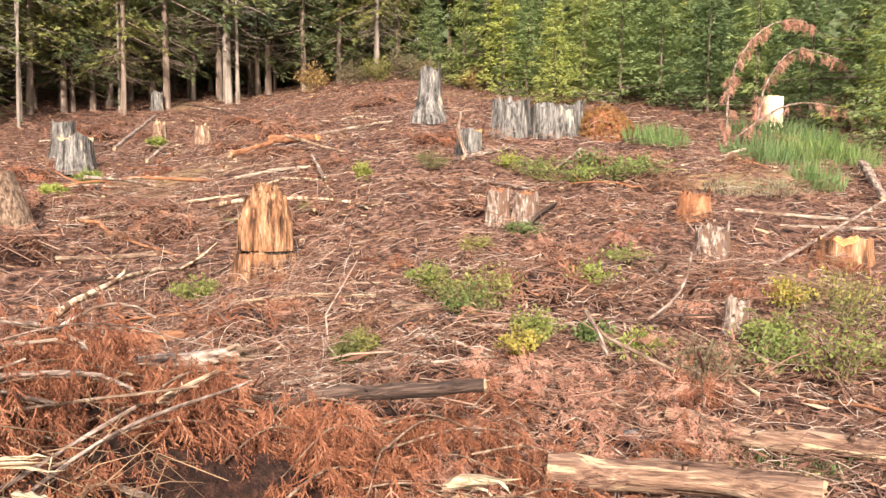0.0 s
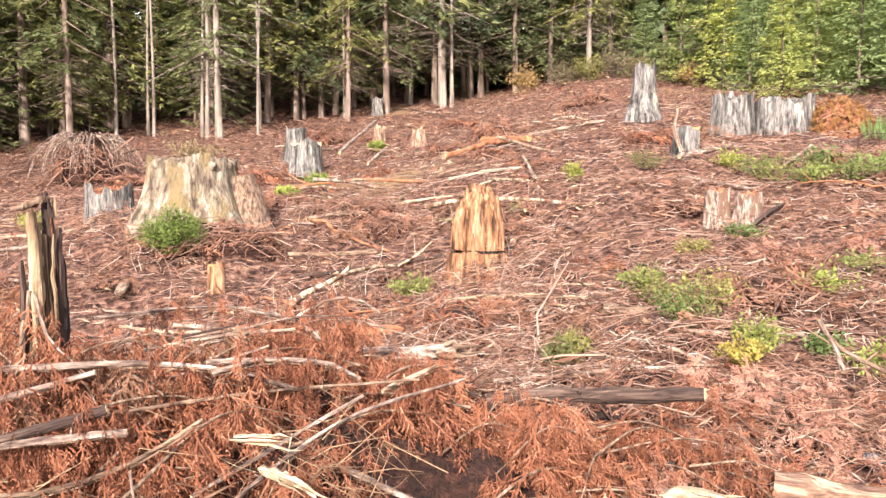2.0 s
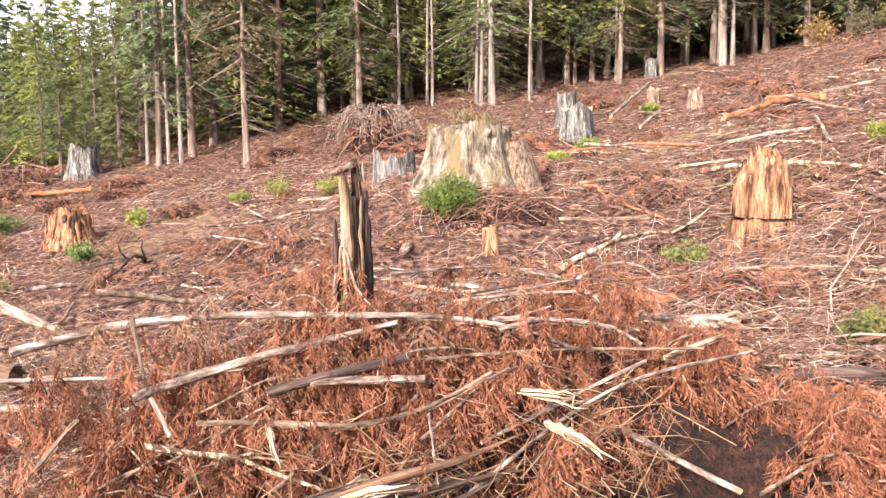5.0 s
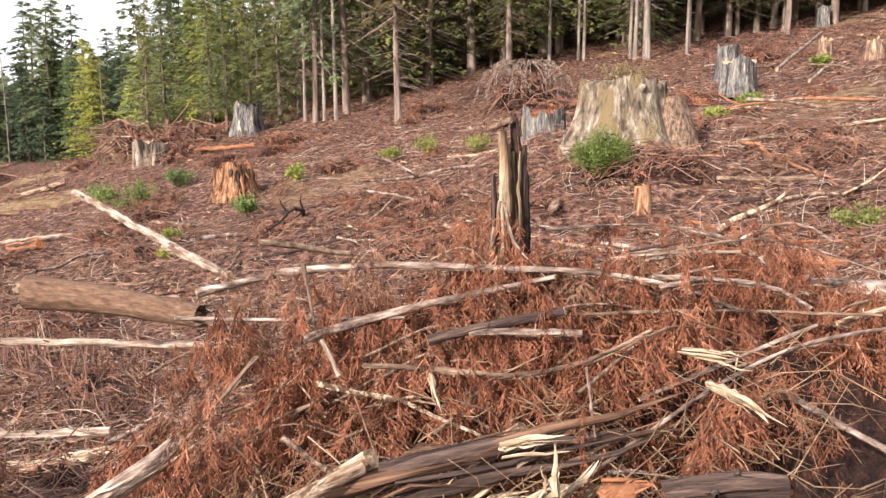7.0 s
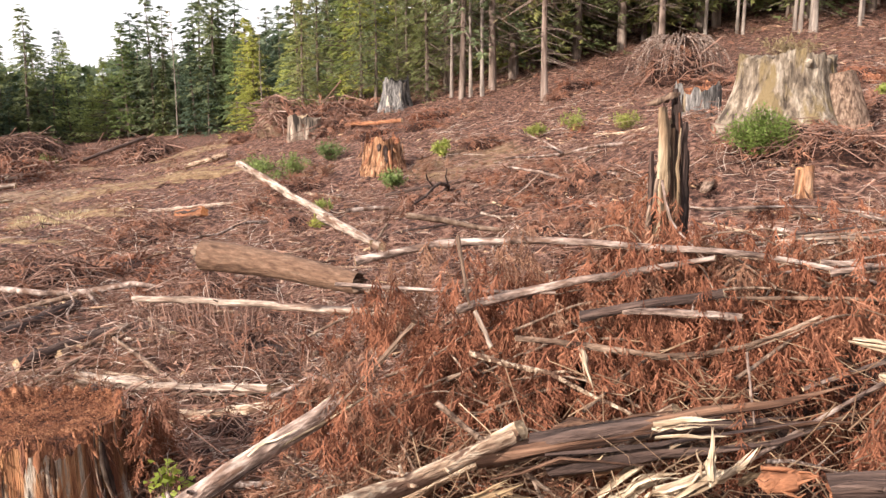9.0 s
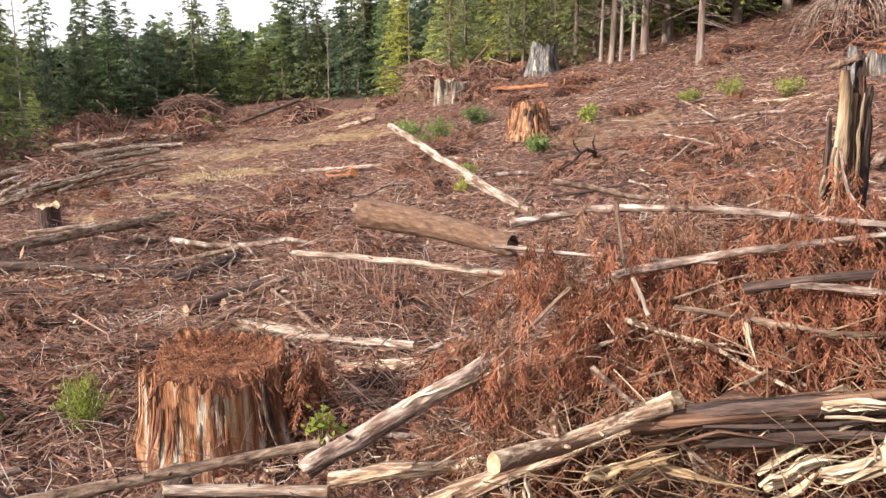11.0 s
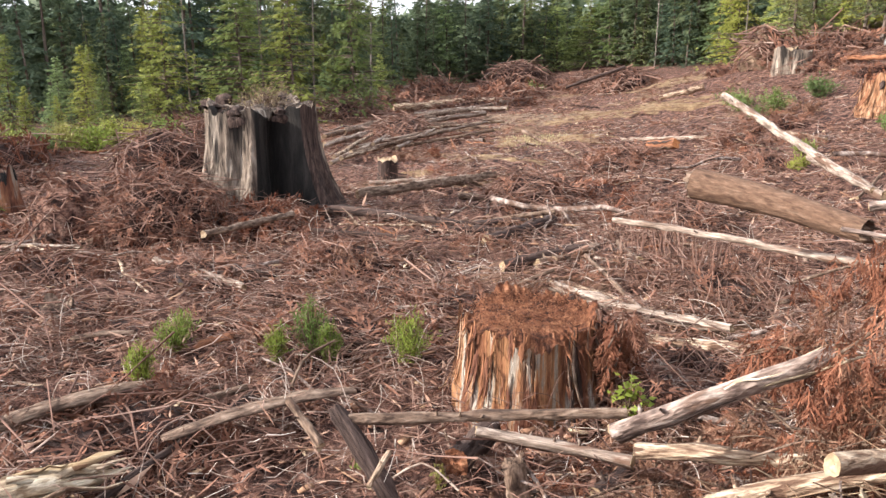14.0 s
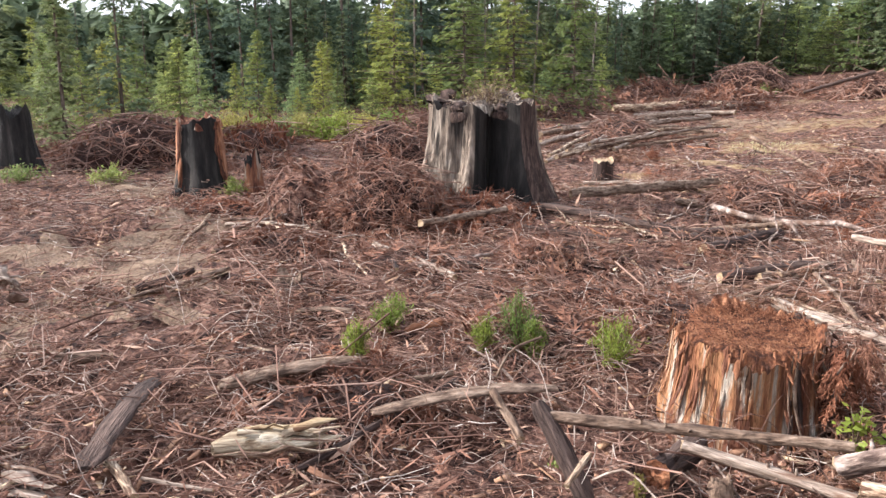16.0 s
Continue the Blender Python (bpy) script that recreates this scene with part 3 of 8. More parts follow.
    return top


def ring_of_shards(top, r, z0, n, lengths, mat, seed, spread_out=0.15):
    """Torn fibres standing on a broken rim."""
    g = np.random.default_rng(seed)
    for i in range(n):
        b = g.uniform(0, 6.28)
        d = np.array([np.cos(b), np.sin(b), 0])
        ln = g.uniform(*lengths)
        p = np.stack([d * r, d * r * (1 + spread_out * 0.4) + [0, 0, ln * 0.6], d * r * (1 + spread_out * g.normal()) + [0, 0, ln]])
        p[:, 2] += z0 - 0.08
        w = g.uniform(0.12, 0.3) * r
        v, f = flat_tube(smooth_path(p, 5), w * np.array([1, 0.9, 0.7, 0.45, 0.08]), 6, 0.2, seed + i, 0.35, d, 0.35)
        part("wood_shard", mesh_of("wood_shard", v, f, mat), top)


def shag(top, r0, r1, z0, z1, n, mats, seed, width=0.05, arc=(0, 6.283), lift=0.02):
    """Loose strips of bark and torn fibre that hang on a stump's side."""
    g = np.random.default_rng(seed)
    for i in range(n):
        b = g.uniform(*arc)
        lo, hi = np.sort(g.uniform(z0, z1, 2))
        if hi - lo < 0.25 * (z1 - z0):
            hi = min(z1, lo + g.uniform(0.3, 0.7) * (z1 - z0))
        zs = np.linspace(hi, lo, 6)
        u = np.clip((zs - z0) / (z1 - z0), 0, 1)
        r = r1 + (r0 - r1) * (1 - u) ** 2.2 + lift * g.uniform(-0.3, 1.0) + np.array([0, 0, 0, 0.1, 0.35, 0.8]) * lift * g.uniform(0, 2)
        ang = b + np.cumsum(g.normal(size=6)) * 0.012
        p = np.stack([r * np.cos(ang), r * np.sin(ang), zs], 1)
        w = width * g.uniform(0.35, 1.3)
        v, f = flat_tube(p, w * 0.6 * np.array([0.4, 1, 1.05, 0.9, 0.7, 0.15]) * g.uniform(0.7, 1.2, 6), 6, 0.2, seed * 31 + i, 0.3, np.stack([np.cos(ang), np.sin(ang), 0 * ang], 1), 0.22)
        part("bark_strip", mesh_of("bark_strip", v, f, mats[g.integers(len(mats))]), top)


stump("tree_stump", -0.36, 21.0, 0.46, 0.27, 1.30, WOOD_GREY, WOOD_GREY, "tall weathered grey stump with split sides on the slope", 11, 5, 0.12, 0.10, sides=60)
stump("tree_stump", 1.50, 18.5, 0.48, 0.42, 0.72, WOOD_GREY, WOOD_GREY, "broad weathered grey stump with pale splits", 12, 5, 0.06, 0.14)
stump("tree_stump", 2.55, 18.6, 0.64, 0.60, 0.62, WOOD_GREY, WOOD_GREY, "wide low grey stump with pale splits", 13, 5, 0.05, 0.10)
stump("tree_stump", 0.50, 15.9, 0.27, 0.24, 0.46, WOOD_GREY, CUT_FRESH, "small grey stump with a fresh orange cut top", 14, 6, 0.08, 0.03)
stump("tree_stump", 7.95, 19.9, 0.26, 0.24, 0.80, WOOD_WHITE, WOOD_WHITE, "pale cream debarked stump standing in grass", 15, 5, 0.02, 0.015)
stump("tree_stump", 0.70, 10.4, 0.17, 0.15, 0.36, BARK["grey"], BARK["orange"], "small grey stump with a brown broken top", 16, 6, 0.08, 0.03)
stump("tree_stump", 1.05, 10.3, 0.19, 0.16, 0.33, BARK["grey"], BARK["orange"], "small grey stump beside a leaning plank", 17, 6, 0.08, 0.03)
stump("tree_stump", 3.20, 10.4, 0.22, 0.19, 0.24, BARK["orange"], ROT_TOP, "hollow reddish stump with an orange rim", 18, 5, 0.10, 0.06)
stump("tree_stump", 2.85, 8.6, 0.20, 0.17, 0.28, BARK["grey"], BARK["grey"], "grey weathered stump in red slash", 19, 6, 0.10, 0.05)
stump("tree_stump", 3.93, 7.95, 0.26, 0.24, 0.26, WOOD_ORANGE, CUT_FRESH, "low stump with orange freshly cut wood", 20, 5, 0.06, 0.03)
stump("tree_stump", 2.06, 5.65, 0.10, 0.08, 0.26, BARK["grey"], BARK["grey"], "small grey stump among yellow shrubs", 21, 5, 0.08, 0.03, sides=32)
stump("tree_stump", -11.5, 33.0, 0.26, 0.22, 0.68, WOOD_GREY, WOOD_GREY, "grey stump at the forest edge", 22, 6, 0.08, 0.05, sides=40)
stump("tree_stump", -9.9, 21.4, 0.35, 0.28, 0.92, WOOD_GREY, WOOD_GREY, "grey weathered stump standing behind a pale one", 23, 6, 0.10, 0.07, sides=48)
stump("tree_stump", -8.6, 19.2, 0.46, 0.38, 0.74, WOOD_GREY, CUT_PALE, "grey stump with a pale yellow split side", 24, 6, 0.10, 0.08, sides=48)
stump("tree_stump", -6.7, 22.8, 0.25, 0.19, 0.40, BARK["peeled"], CUT_PALE, "pale yellowish stump on the slope", 25, 6, 0.12, 0.08, sides=40)
stump("tree_stump", -8.4, 24.3, 0.24, 0.18, 0.45, BARK["peeled"], CUT_PALE, "pale splintered stump on the slope", 26, 6, 0.12, 0.08, sides=40)
mossy = stump("tree_stump", -6.95, 11.25, 0.98, 0.66, 1.0, WOOD_MOSSY, WOOD_MOSSY, "huge old stump, tan with lichen and moss, on a brushy mound", 27, 8, 0.08, 0.05, sides=200, sink=0.4, grain=0.8)
stump("tree_stump", -9.2, 12.25, 0.42, 0.40, 0.55, WOOD_GREY, ROT_TOP, "dark grey stump with a reddish rotten notch", 28, 6, 0.05, 0.08)
stump("tree_stump", -5.15, 8.8, 0.12, 0.10, 0.34, WOOD_ORANGE, CUT_FRESH, "small orange-brown cut stump", 29, 5, 0.05, 0.01, sides=36, tilt=0.3)
stump("tree_stump", -25.2, 16.4, 0.62, 0.46, 1.0, WOOD_GREY, CHAR, "grey and black hollow stump at the forest edge", 30, 6, 0.12, 0.12, sides=48)
stump("tree_stump", -26.1, 12.9, 0.38, 0.34, 0.80, WOOD_BURNT, CUT_PALE, "dark brown stump on the far knoll", 31, 6, 0.08, 0.05, sides=40)
stump("tree_stump", -25.4, 13.1, 0.33, 0.28, 0.62, WOOD_BURNT, WOOD_BURNT, "charred stump on the far knoll", 32, 6, 0.08, 0.05, sides=40)
torn = stump("root_stump", -16.1, 10.0, 0.50, 0.38, 0.66, WOOD_ORANGE, ROT_TOP, "torn orange root stump in brown slash", 33, 5, 0.14, 0.16, sides=60, roots=2)
burnt = stump("tree_stump", -11.55, -1.85, 1.10, 0.72, 1.52, WOOD_BURNT, WOOD_BURNT, "huge burnt old-growth stump with a charred hollow in its side", 34, 7, 0.09, 0.07, sides=220, sink=0.4, hollow=(0.42, 0.52, 0.72), grain=2.0)
stump("tree_stump", -15.4, -0.1, 0.21, 0.19, 0.40, BARK["dark"], CUT_PALE, "small dark stump with a white split top", 35, 5, 0.08, 0.04, sides=36)
fore = stump("tree_stump", -4.12, 0.49, 0.395, 0.35, 0.43, WOOD_STREAKED, ROT_TOP, "rotten red-brown stump with grey and orange split sides", 36, 7, 0.05, 0.035, sides=300, z=-0.20, grain=0.55, tilt=0.10, tilt_dir=2.2)
charred = stump("tree_stump", -12.6, -6.7, 0.48, 0.32, 1.32, CHAR, WOOD_RED, "tall hollow charred stump with a red-brown rim", 37, 6, 0.14, 0.06, sides=60, roots=3)
stump("tree_stump", -12.5, -5.75, 0.21, 0.13, 0.64, WOOD_RED, CHAR, "narrow broken red-brown stump", 38, 5, 0.14, 0.12, sides=40)
stump("tree_stump", -15.2, -12.1, 0.42, 0.30, 1.25, CHAR, CHAR, "dark charred stump by the shaded trees", 39, 6, 0.12, 0.10, sides=40)
stump("tree_stump", -6.1, -2.7, 0.14, 0.12, 0.14, BARK["dark"], BARK["brown"], "low dark stump sunk in soil", 40, 5, 0.10, 0.04, sides=36)


def notched_stump(x, y):
    """A stump sawn half through: base and upper block, the gap's shade painted as a black block between."""
    z = gz(x, y) + 0.02
    top = thing("notched_stump", (x, y, z), "orange-brown debarked stump with a deep saw notch", "stump")
    g = np.random.default_rng(70)
    a = np.linspace(0, 2 * np.pi, 96, endpoint=False)
    fib = 0.03 * g.normal(size=96) + 0.06 * np.cos(3 * a + 1) + 0.04 * np.cos(5 * a)

    def block(name, levels, mat):
        rings = []
        for h, r, dx in levels:
            k = r * (1 + fib + 0.012 * g.normal(size=96))
            rings.append(np.stack([k * np.cos(a) + dx, k * np.sin(a), np.full(96, h) + (0.03 * g.normal(size=96) if h > 0.75 else 0)], 1))
        v = np.concatenate(rings)
        i, j = np.meshgrid(np.arange(len(levels) - 1), np.arange(96), indexing="ij")
        k = (j + 1) % 96
        f = np.stack([i * 96 + j, i * 96 + k, (i + 1) * 96 + k, (i + 1) * 96 + j], -1).reshape(-1, 4)
        part(name, mesh_of(name, v, f, mat), top)
        cv, cf = end_cap(rings[-1], np.array([0, 0, 1.0]), 0.0, 3, 0.04)
        part("cut_top", mesh_of("cut_top", cv, cf, WOOD_ORANGE), top)
    block("base", [(-0.15, 0.35, 0), (0.0, 0.33, 0), (0.10, 0.32, 0), (0.20, 0.31, 0)], WOOD_ORANGE)
    # inset block coloured black for the shade in the saw cut
    block("notch", [(0.18, 0.24, 0.04), (0.25, 0.24, 0.04)], CHAR)
    block("upper_trunk", [(0.232, 0.27, 0.03), (0.25, 0.285, 0), (0.4, 0.28, 0), (0.55, 0.265, 0), (0.68, 0.24, 0.01), (0.77, 0.205, 0.02), (0.84, 0.15, 0.03), (0.92, 0.08, 0.03)], WOOD_ORANGE)
    ring_of_shards(top, 0.13, 0.82, 9, (0.08, 0.2), WOOD_GREY, 71)
    shag(top, 0.28, 0.24, 0.26, 0.70, 22, (WOOD_ORANGE, WOOD_ORANGE, BARK["orange"], BARK["peeled"]), 147, 0.04, lift=0.014)
    shag(top, 0.325, 0.31, 0.0, 0.19, 20, (WOOD_ORANGE, BARK["peeled"]), 148, 0.05, lift=0.012)


notched_stump(-1.95, 8.95)


def snag(x, y, z0, z1):
    """A broken hollow trunk: a shell with two uneven prongs, dark inside."""
    top = thing("dead_snag", (x, y, z0), "broken hollow dead snag standing in the brush pile", "snag")
    h = z1 - z0
    right, back = np.array([0.753, 0.658, 0]), np.array([-0.658, 0.753, 0])
    # each stave: sideways and depth shift at foot and head, foot, head height, half width, head taper, material
    staves = (
        ("pale_stave", -0.022, -0.03, -0.028, -0.03, 0.0, 0.94, 0.022, 0.8, WOOD_PALE_SNAG),
        ("brown_stave", 0.006, -0.02, -0.002, -0.02, 0.0, 0.87, 0.022, 0.5, WOOD_SNAG),
        ("brown_stave", 0.012, -0.035, 0.000, -0.03, 0.0, 0.76, 0.016, 0.4, BARK["stringy"]),
        ("dark_prong", 0.020, 0.02, 0.008, 0.01, 0.0, 1.0, 0.030, 0.5, BARK["dark"]),
        ("dark_prong", 0.046, 0.0, 0.040, 0.0, 0.0, 0.89, 0.021, 0.4, BARK["dark"]),
        ("red_prong", 0.034, -0.01, 0.020, 0.0, 0.25, 0.93, 0.010, 0.3, WOOD_RED),
        ("pale_sliver", 0.030, -0.035, 0.024, -0.025, 0.3, 0.87, 0.0065, 0.4, WOOD_PALE_SNAG),
        ("side_stave", -0.066, 0.0, -0.062, 0.0, 0.0, 0.79, 0.016, 0.4, BARK["dark"]),
        ("side_stave", -0.050, 0.0, -0.048, 0.0, 0.0, 0.74, 0.016, 0.4, WOOD_SNAG),
        ("foot_bark", -0.030, -0.045, -0.020, -0.035, 0.0, 0.62, 0.030, 0.3, BARK["stringy"]),
    )
    g = np.random.default_rng(80)
    for i, (name, s0, d0, s1, d1, low, high, w, tip, mat) in enumerate(staves):
        k = np.linspace(0, 1, 34)
        bend = 0.006 * lattice(k * 5 + i * 7, k * 0, 81) + 0.004 * lattice(k * 13 + i * 3, k * 0, 82)
        path = right * (s0 + (s1 - s0) * k + bend)[:, None] + back * (d0 + (d1 - d0) * k)[:, None]
        path[:, 2] = h * (low + (high - low) * k)
        r = w * (1.2 - (1.2 - tip) * k ** 2) * (1 + 0.10 * lattice(k * 8 + i, k * 0, 83) + 0.12 * lattice(k * 25, k * 0 + i, 84))
        r[-3:] *= (1.0, 0.95, 0.7)
        v, f = flat_tube(path, r, 14, 0.07, 80 + i, 0.28, tuple(back), 0.75)
        part(name, mesh_of(name, v, f, mat), top)
    # splintered cap caught across the broken head, and splinters standing on it
    cap = right * np.linspace(-0.095, 0.018, 8)[:, None] + back * -0.02
    cap[:, 2] = h * np.linspace(0.945, 0.985, 8)
    v, f = flat_tube(cap, 0.017 * np.array([0.3, 0.7, 0.9, 1, 1.1, 1, 0.9, 0.5]), 8, 0.25, 96, 0.3, (0, 0, 1), 0.6)
    part("splintered_cap", mesh_of("splintered_cap", v, f, BARK["brown"]), top)
    for i in range(7):
        s = g.uniform(-0.06, 0.05)
        z = h * (0.97 if s > -0.005 else 0.93 if s > -0.04 else 0.77)
        p = right * s + back * g.uniform(-0.03, 0.03) + np.array([0, 0, z - 0.05])
        q = p + np.array([g.normal() * 0.01, g.normal() * 0.01, g.uniform(0.05, 0.085)])
        v, f = tube(smooth_path(np.array([p, (p + q) / 2, q]), 5), np.array([0.007, 0.006, 0.005, 0.003, 0.001]), 5, 0.2, 100 + i)
        part("splinter", mesh_of("splinter", v, f, WOOD_PALE_SNAG if i % 3 else BARK["dark"]), top)


snag(-1.95, 2.23, 0.70, 1.74)
shag(fore, 0.40, 0.35, -0.02, 0.46, 8, (WOOD_ORANGE, WOOD_STREAKED, BARK["orange"], WOOD_STREAKED), 141, 0.020, (-1.7, 0.35), 0.006)
shag(fore, 0.42, 0.35, -0.05, 0.47, 60, (WOOD_RED, BARK["dark"], BARK["dark"], BARK["brown"], WOOD_RED), 149, 0.018, (0.3, 2.4), 0.05)
shag(fore, 0.40, 0.35, 0.0, 0.47, 34, (WOOD_RED, BARK["orange"], WOOD_RED, WOOD_ORANGE), 151, 0.018, (4.0, 5.75), 0.035)
shag(fore, 0.37, 0.352, 0.32, 0.48, 44, (ROT_TOP, WOOD_RED, BARK["orange"], ROT_TOP), 154, 0.016, (-1.7, 2.4), 0.03)
shag(burnt, 0.99, 0.71, 0.0, 1.5, 40, (WOOD_BURNT, WOOD_BURNT, WOOD_BURNT, BARK["brown"]), 143, 0.08, (1.5, 5.9), 0.015)


ring_of_shards(burnt, 0.68, 1.45, 22, (0.1, 0.3), BARK["dark"], 144)
lobe_line = smooth_path(np.array([(0.72, 0.28, -0.3), (0.66, 0.28, 0.2), (0.56, 0.28, 0.74)]), 12)
lobe = tube(lobe_line, np.linspace(0.50, 0.30, 12), 40, 0.03, 152, 0.06)
part("buttress", mesh_of("buttress", *lobe, BARK["brown"], True), mossy, "dark brown buttress of the stump")
lobe_top = end_cap(lobe[0][-40:], np.array([0, 0, 1.0]), 0.0, 153, 0.04)
part("buttress_top", mesh_of("buttress_top", *lobe_top, BARK["brown"]), mossy)
shag(mossy, 0.86, 0.66, 0.0, 1.0, 22, (WOOD_MOSSY,), 145, 0.09, lift=0.015)
ring_of_shards(mossy, 0.62, 0.95, 16, (0.06, 0.18), WOOD_MOSSY, 146)


def crumbs(top, r, z, n, mats, seed, size=1.0):
    """Crumbled wood and needles on a stump's top."""
    g = np.random.default_rng(seed)
    for k, mat in enumerate(mats):
        a, q = g.uniform(0, 6.28, n), r * np.sqrt(g.random(n))
        d = g.normal(size=(n, 3))
        d[:, 2] *= 0.4
        box = np.array([[sx, sy, sz] for sx in (-.5, .5) for sy in (-.5, .5) for sz in (-.5, .5)], float)
        quads = np.array([[0, 1, 3, 2], [4, 6, 7, 5], [0, 4, 5, 1], [2, 3, 7, 6], [0, 2, 6, 4], [1, 5, 7, 3]])
        sc = np.stack([g.uniform(0.02, 0.08, n), g.uniform(0.008, 0.03, n), g.uniform(0.006, 0.016, n)], 1) * (size * r / 0.35)
        m = frames_at(np.stack([q * np.cos(a), q * np.sin(a), z + g.uniform(0.0, 0.03, n)], 1), d, np.array([0, 0, 1.0]) + g.normal(size=(n, 3)) * 0.4, sc)
        v, f = spread((box, quads), m)
        tagged(part("rot_crumb", mesh_of("rot_crumb", v, f, mat), top), kind="stuff")


crumbs(fore, 0.325, 0.445, 1000, (ROT_TOP, BARK["orange"], ROT_TOP), 160, 0.19)
crumbs(burnt, 0.62, 1.5, 130, (BARK["dark"], BARK["brown"]), 161, 0.3)
crumbs(mossy, 0.58, 0.97, 80, (WOOD_MOSSY, BARK["brown"]), 162, 0.3)

shag(charred, 0.48, 0.33, 0.0, 1.34, 26, (WOOD_RED, BARK["orange"], BARK["brown"]), 171, 0.10, (-1.25, -0.55), 0.02)
shag(charred, 0.48, 0.33, 0.0, 1.34, 22, (WOOD_RED, BARK["orange"]), 172, 0.10, (1.5, 2.1), 0.02)
ring_of_shards(charred, 0.31, 1.25, 14, (0.08, 0.16), WOOD_RED, 173)
shag(torn, 0.50, 0.38, -0.1, 0.66, 70, (WOOD_ORANGE, BARK["orange"], WOOD_ORANGE, BARK["dark"]), 174, 0.06, lift=0.10)
ring_of_shards(torn, 0.32, 0.60, 12, (0.06, 0.16), WOOD_ORANGE, 175, 0.4)



# ---- fallen logs and poles ----
pole('grey', 'long bent grey-brown pole lying over the brush pile', [(-2.64, 1.33, 1.12), (-2.46, 1.54, 1.18), (-2.19, 1.73, 1.22), (-1.87, 1.90, 1.23), (-1.52, 2.10, 1.23), (-1.31, 2.22, 1.20), (-1.11, 2.35, 1.12)], 0.021, 0.009)
pole('grey', 'grey cedar pole half buried in rust-brown boughs', [(-2.21, 1.47, 1.01), (-1.99, 1.68, 1.10), (-1.77, 1.84, 1.17), (-1.56, 1.96, 1.23)], 0.020, 0.012)
pole('grey', 'thin grey stick lying through the brush pile', [(-2.62, 1.23, 1.05), (-2.35, 1.46, 1.05), (-1.97, 1.69, 1.08)], 0.010, 0.008)
pole('dark', 'dark wet cedar stem lying in the brush pile', [(-1.83, 1.67, 1.03), (-1.67, 1.76, 1.09), (-1.49, 1.91, 1.14)], 0.022, 0.016)
pole('grey', 'short grey pole end showing between dead boughs', [(-1.71, 1.73, 1.07), (-1.55, 1.79, 1.09), (-1.41, 1.89, 1.09)], 0.016, 0.014)
pole('brown', 'slender brown branch curving across the brush pile', [(-1.85, 1.41, 1.01), (-1.65, 1.54, 1.01), (-1.46, 1.64, 1.01), (-1.30, 1.77, 1.06), (-1.17, 1.87, 1.15)], 0.014, 0.007)
splinter('fresh', 'freshly snapped cream-coloured wood splinter', [(-1.09, 1.90, 1.10), (-1.01, 1.88, 1.11), (-0.90, 1.87, 1.11)], 0.015, 0.020)
splinter('fresh', 'freshly split cream-coloured cedar splinter', [(-1.00, 1.86, 1.04), (-0.89, 1.80, 1.04), (-0.79, 1.77, 1.02)], 0.011, 0.030)
pole('grey', 'straight grey branch sloping down the pile front', [(-0.95, 2.26, 0.92), (-0.74, 2.16, 0.90), (-0.53, 2.04, 0.89)], 0.016, 0.011)
pole('cream', 'peeled cream log with torn bark in the slash', [(-1.60, 0.66, 0.81), (-1.65, 0.90, 0.78), (-1.62, 1.05, 0.82), (-1.60, 1.18, 0.84)], 0.032, 0.026)
pole('grey', 'grey leaning trunk with split white top', [(-2.58, 0.50, 0.36), (-2.42, 0.73, 0.55), (-2.22, 1.03, 0.79)], 0.046, 0.036)
splinter('fresh', 'split white top of the leaning trunk', [(-2.36, 0.80, 0.625), (-2.27, 0.92, 0.72), (-2.18, 1.05, 0.815)], 0.036, 0.036)
bigpole('scaly', 'bark-covered cut log jutting out of the brush pile', [(-3.32, 1.01, 1.075), (-3.09, 1.17, 1.06), (-2.70, 1.37, 1.02)], 0.097, 0.062)
pole('grey', 'bare stub branch under the jutting cut log', [(-2.78, 1.34, 1.03), (-2.58, 1.44, 0.97)], 0.020, 0.017)
pole('birch', 'pale leaning pole resting on the slash', [(-8.01, 3.13, 1.01), (-6.47, 3.07, 0.79), (-4.59, 2.68, 0.72)], 0.041, 0.036)
pole('birch', 'thin pale leaning pole beside a thicker one', [(-6.05, 2.98, 0.71), (-4.72, 2.67, 0.73)], 0.026, 0.021)
pole('birch', 'pale peeled pole lying on brown slash', [(-4.79, 1.12, 0.57), (-3.87, 1.38, 0.69), (-3.37, 1.52, 0.75), (-2.74, 1.62, 0.85)], 0.024, 0.025)
pole('dark', 'charred dark log with a cut end in the slash', [(-6.11, 2.08, -0.30), (-5.66, 2.45, -0.25)], 0.061, 0.058)
pole('brown', 'dark brown log lying in low slash', [(-7.06, 1.27, -0.43), (-7.42, 1.74, -0.41)], 0.052, 0.082)
pole('birch', 'barkless pale log lying on slash', [(-6.18, 1.07, -0.36), (-5.58, 1.46, -0.30), (-5.10, 1.88, -0.24)], 0.055, 0.048)
pole('cream', 'pale rotten log lying on slash', [(-5.14, 1.07, -0.27), (-4.91, 1.38, -0.25), (-4.51, 1.67, -0.20)], 0.058, 0.039)
pole('brown', 'long brown pole lying before the red stump', [(-3.32, -0.47, 0.08), (-3.26, 0.11, 0.10), (-3.15, 0.72, 0.14)], 0.035, 0.030)
pole('cream', 'stout pale log with peeling bark', [(-2.82, 0.66, 0.16), (-2.60, 0.90, 0.25), (-2.35, 1.12, 0.36)], 0.041, 0.031)
pole('birch', 'grey-white log lying under other logs', [(-3.19, 0.10, 0.07), (-3.07, 0.41, 0.05), (-2.89, 0.67, 0.07)], 0.032, 0.035)
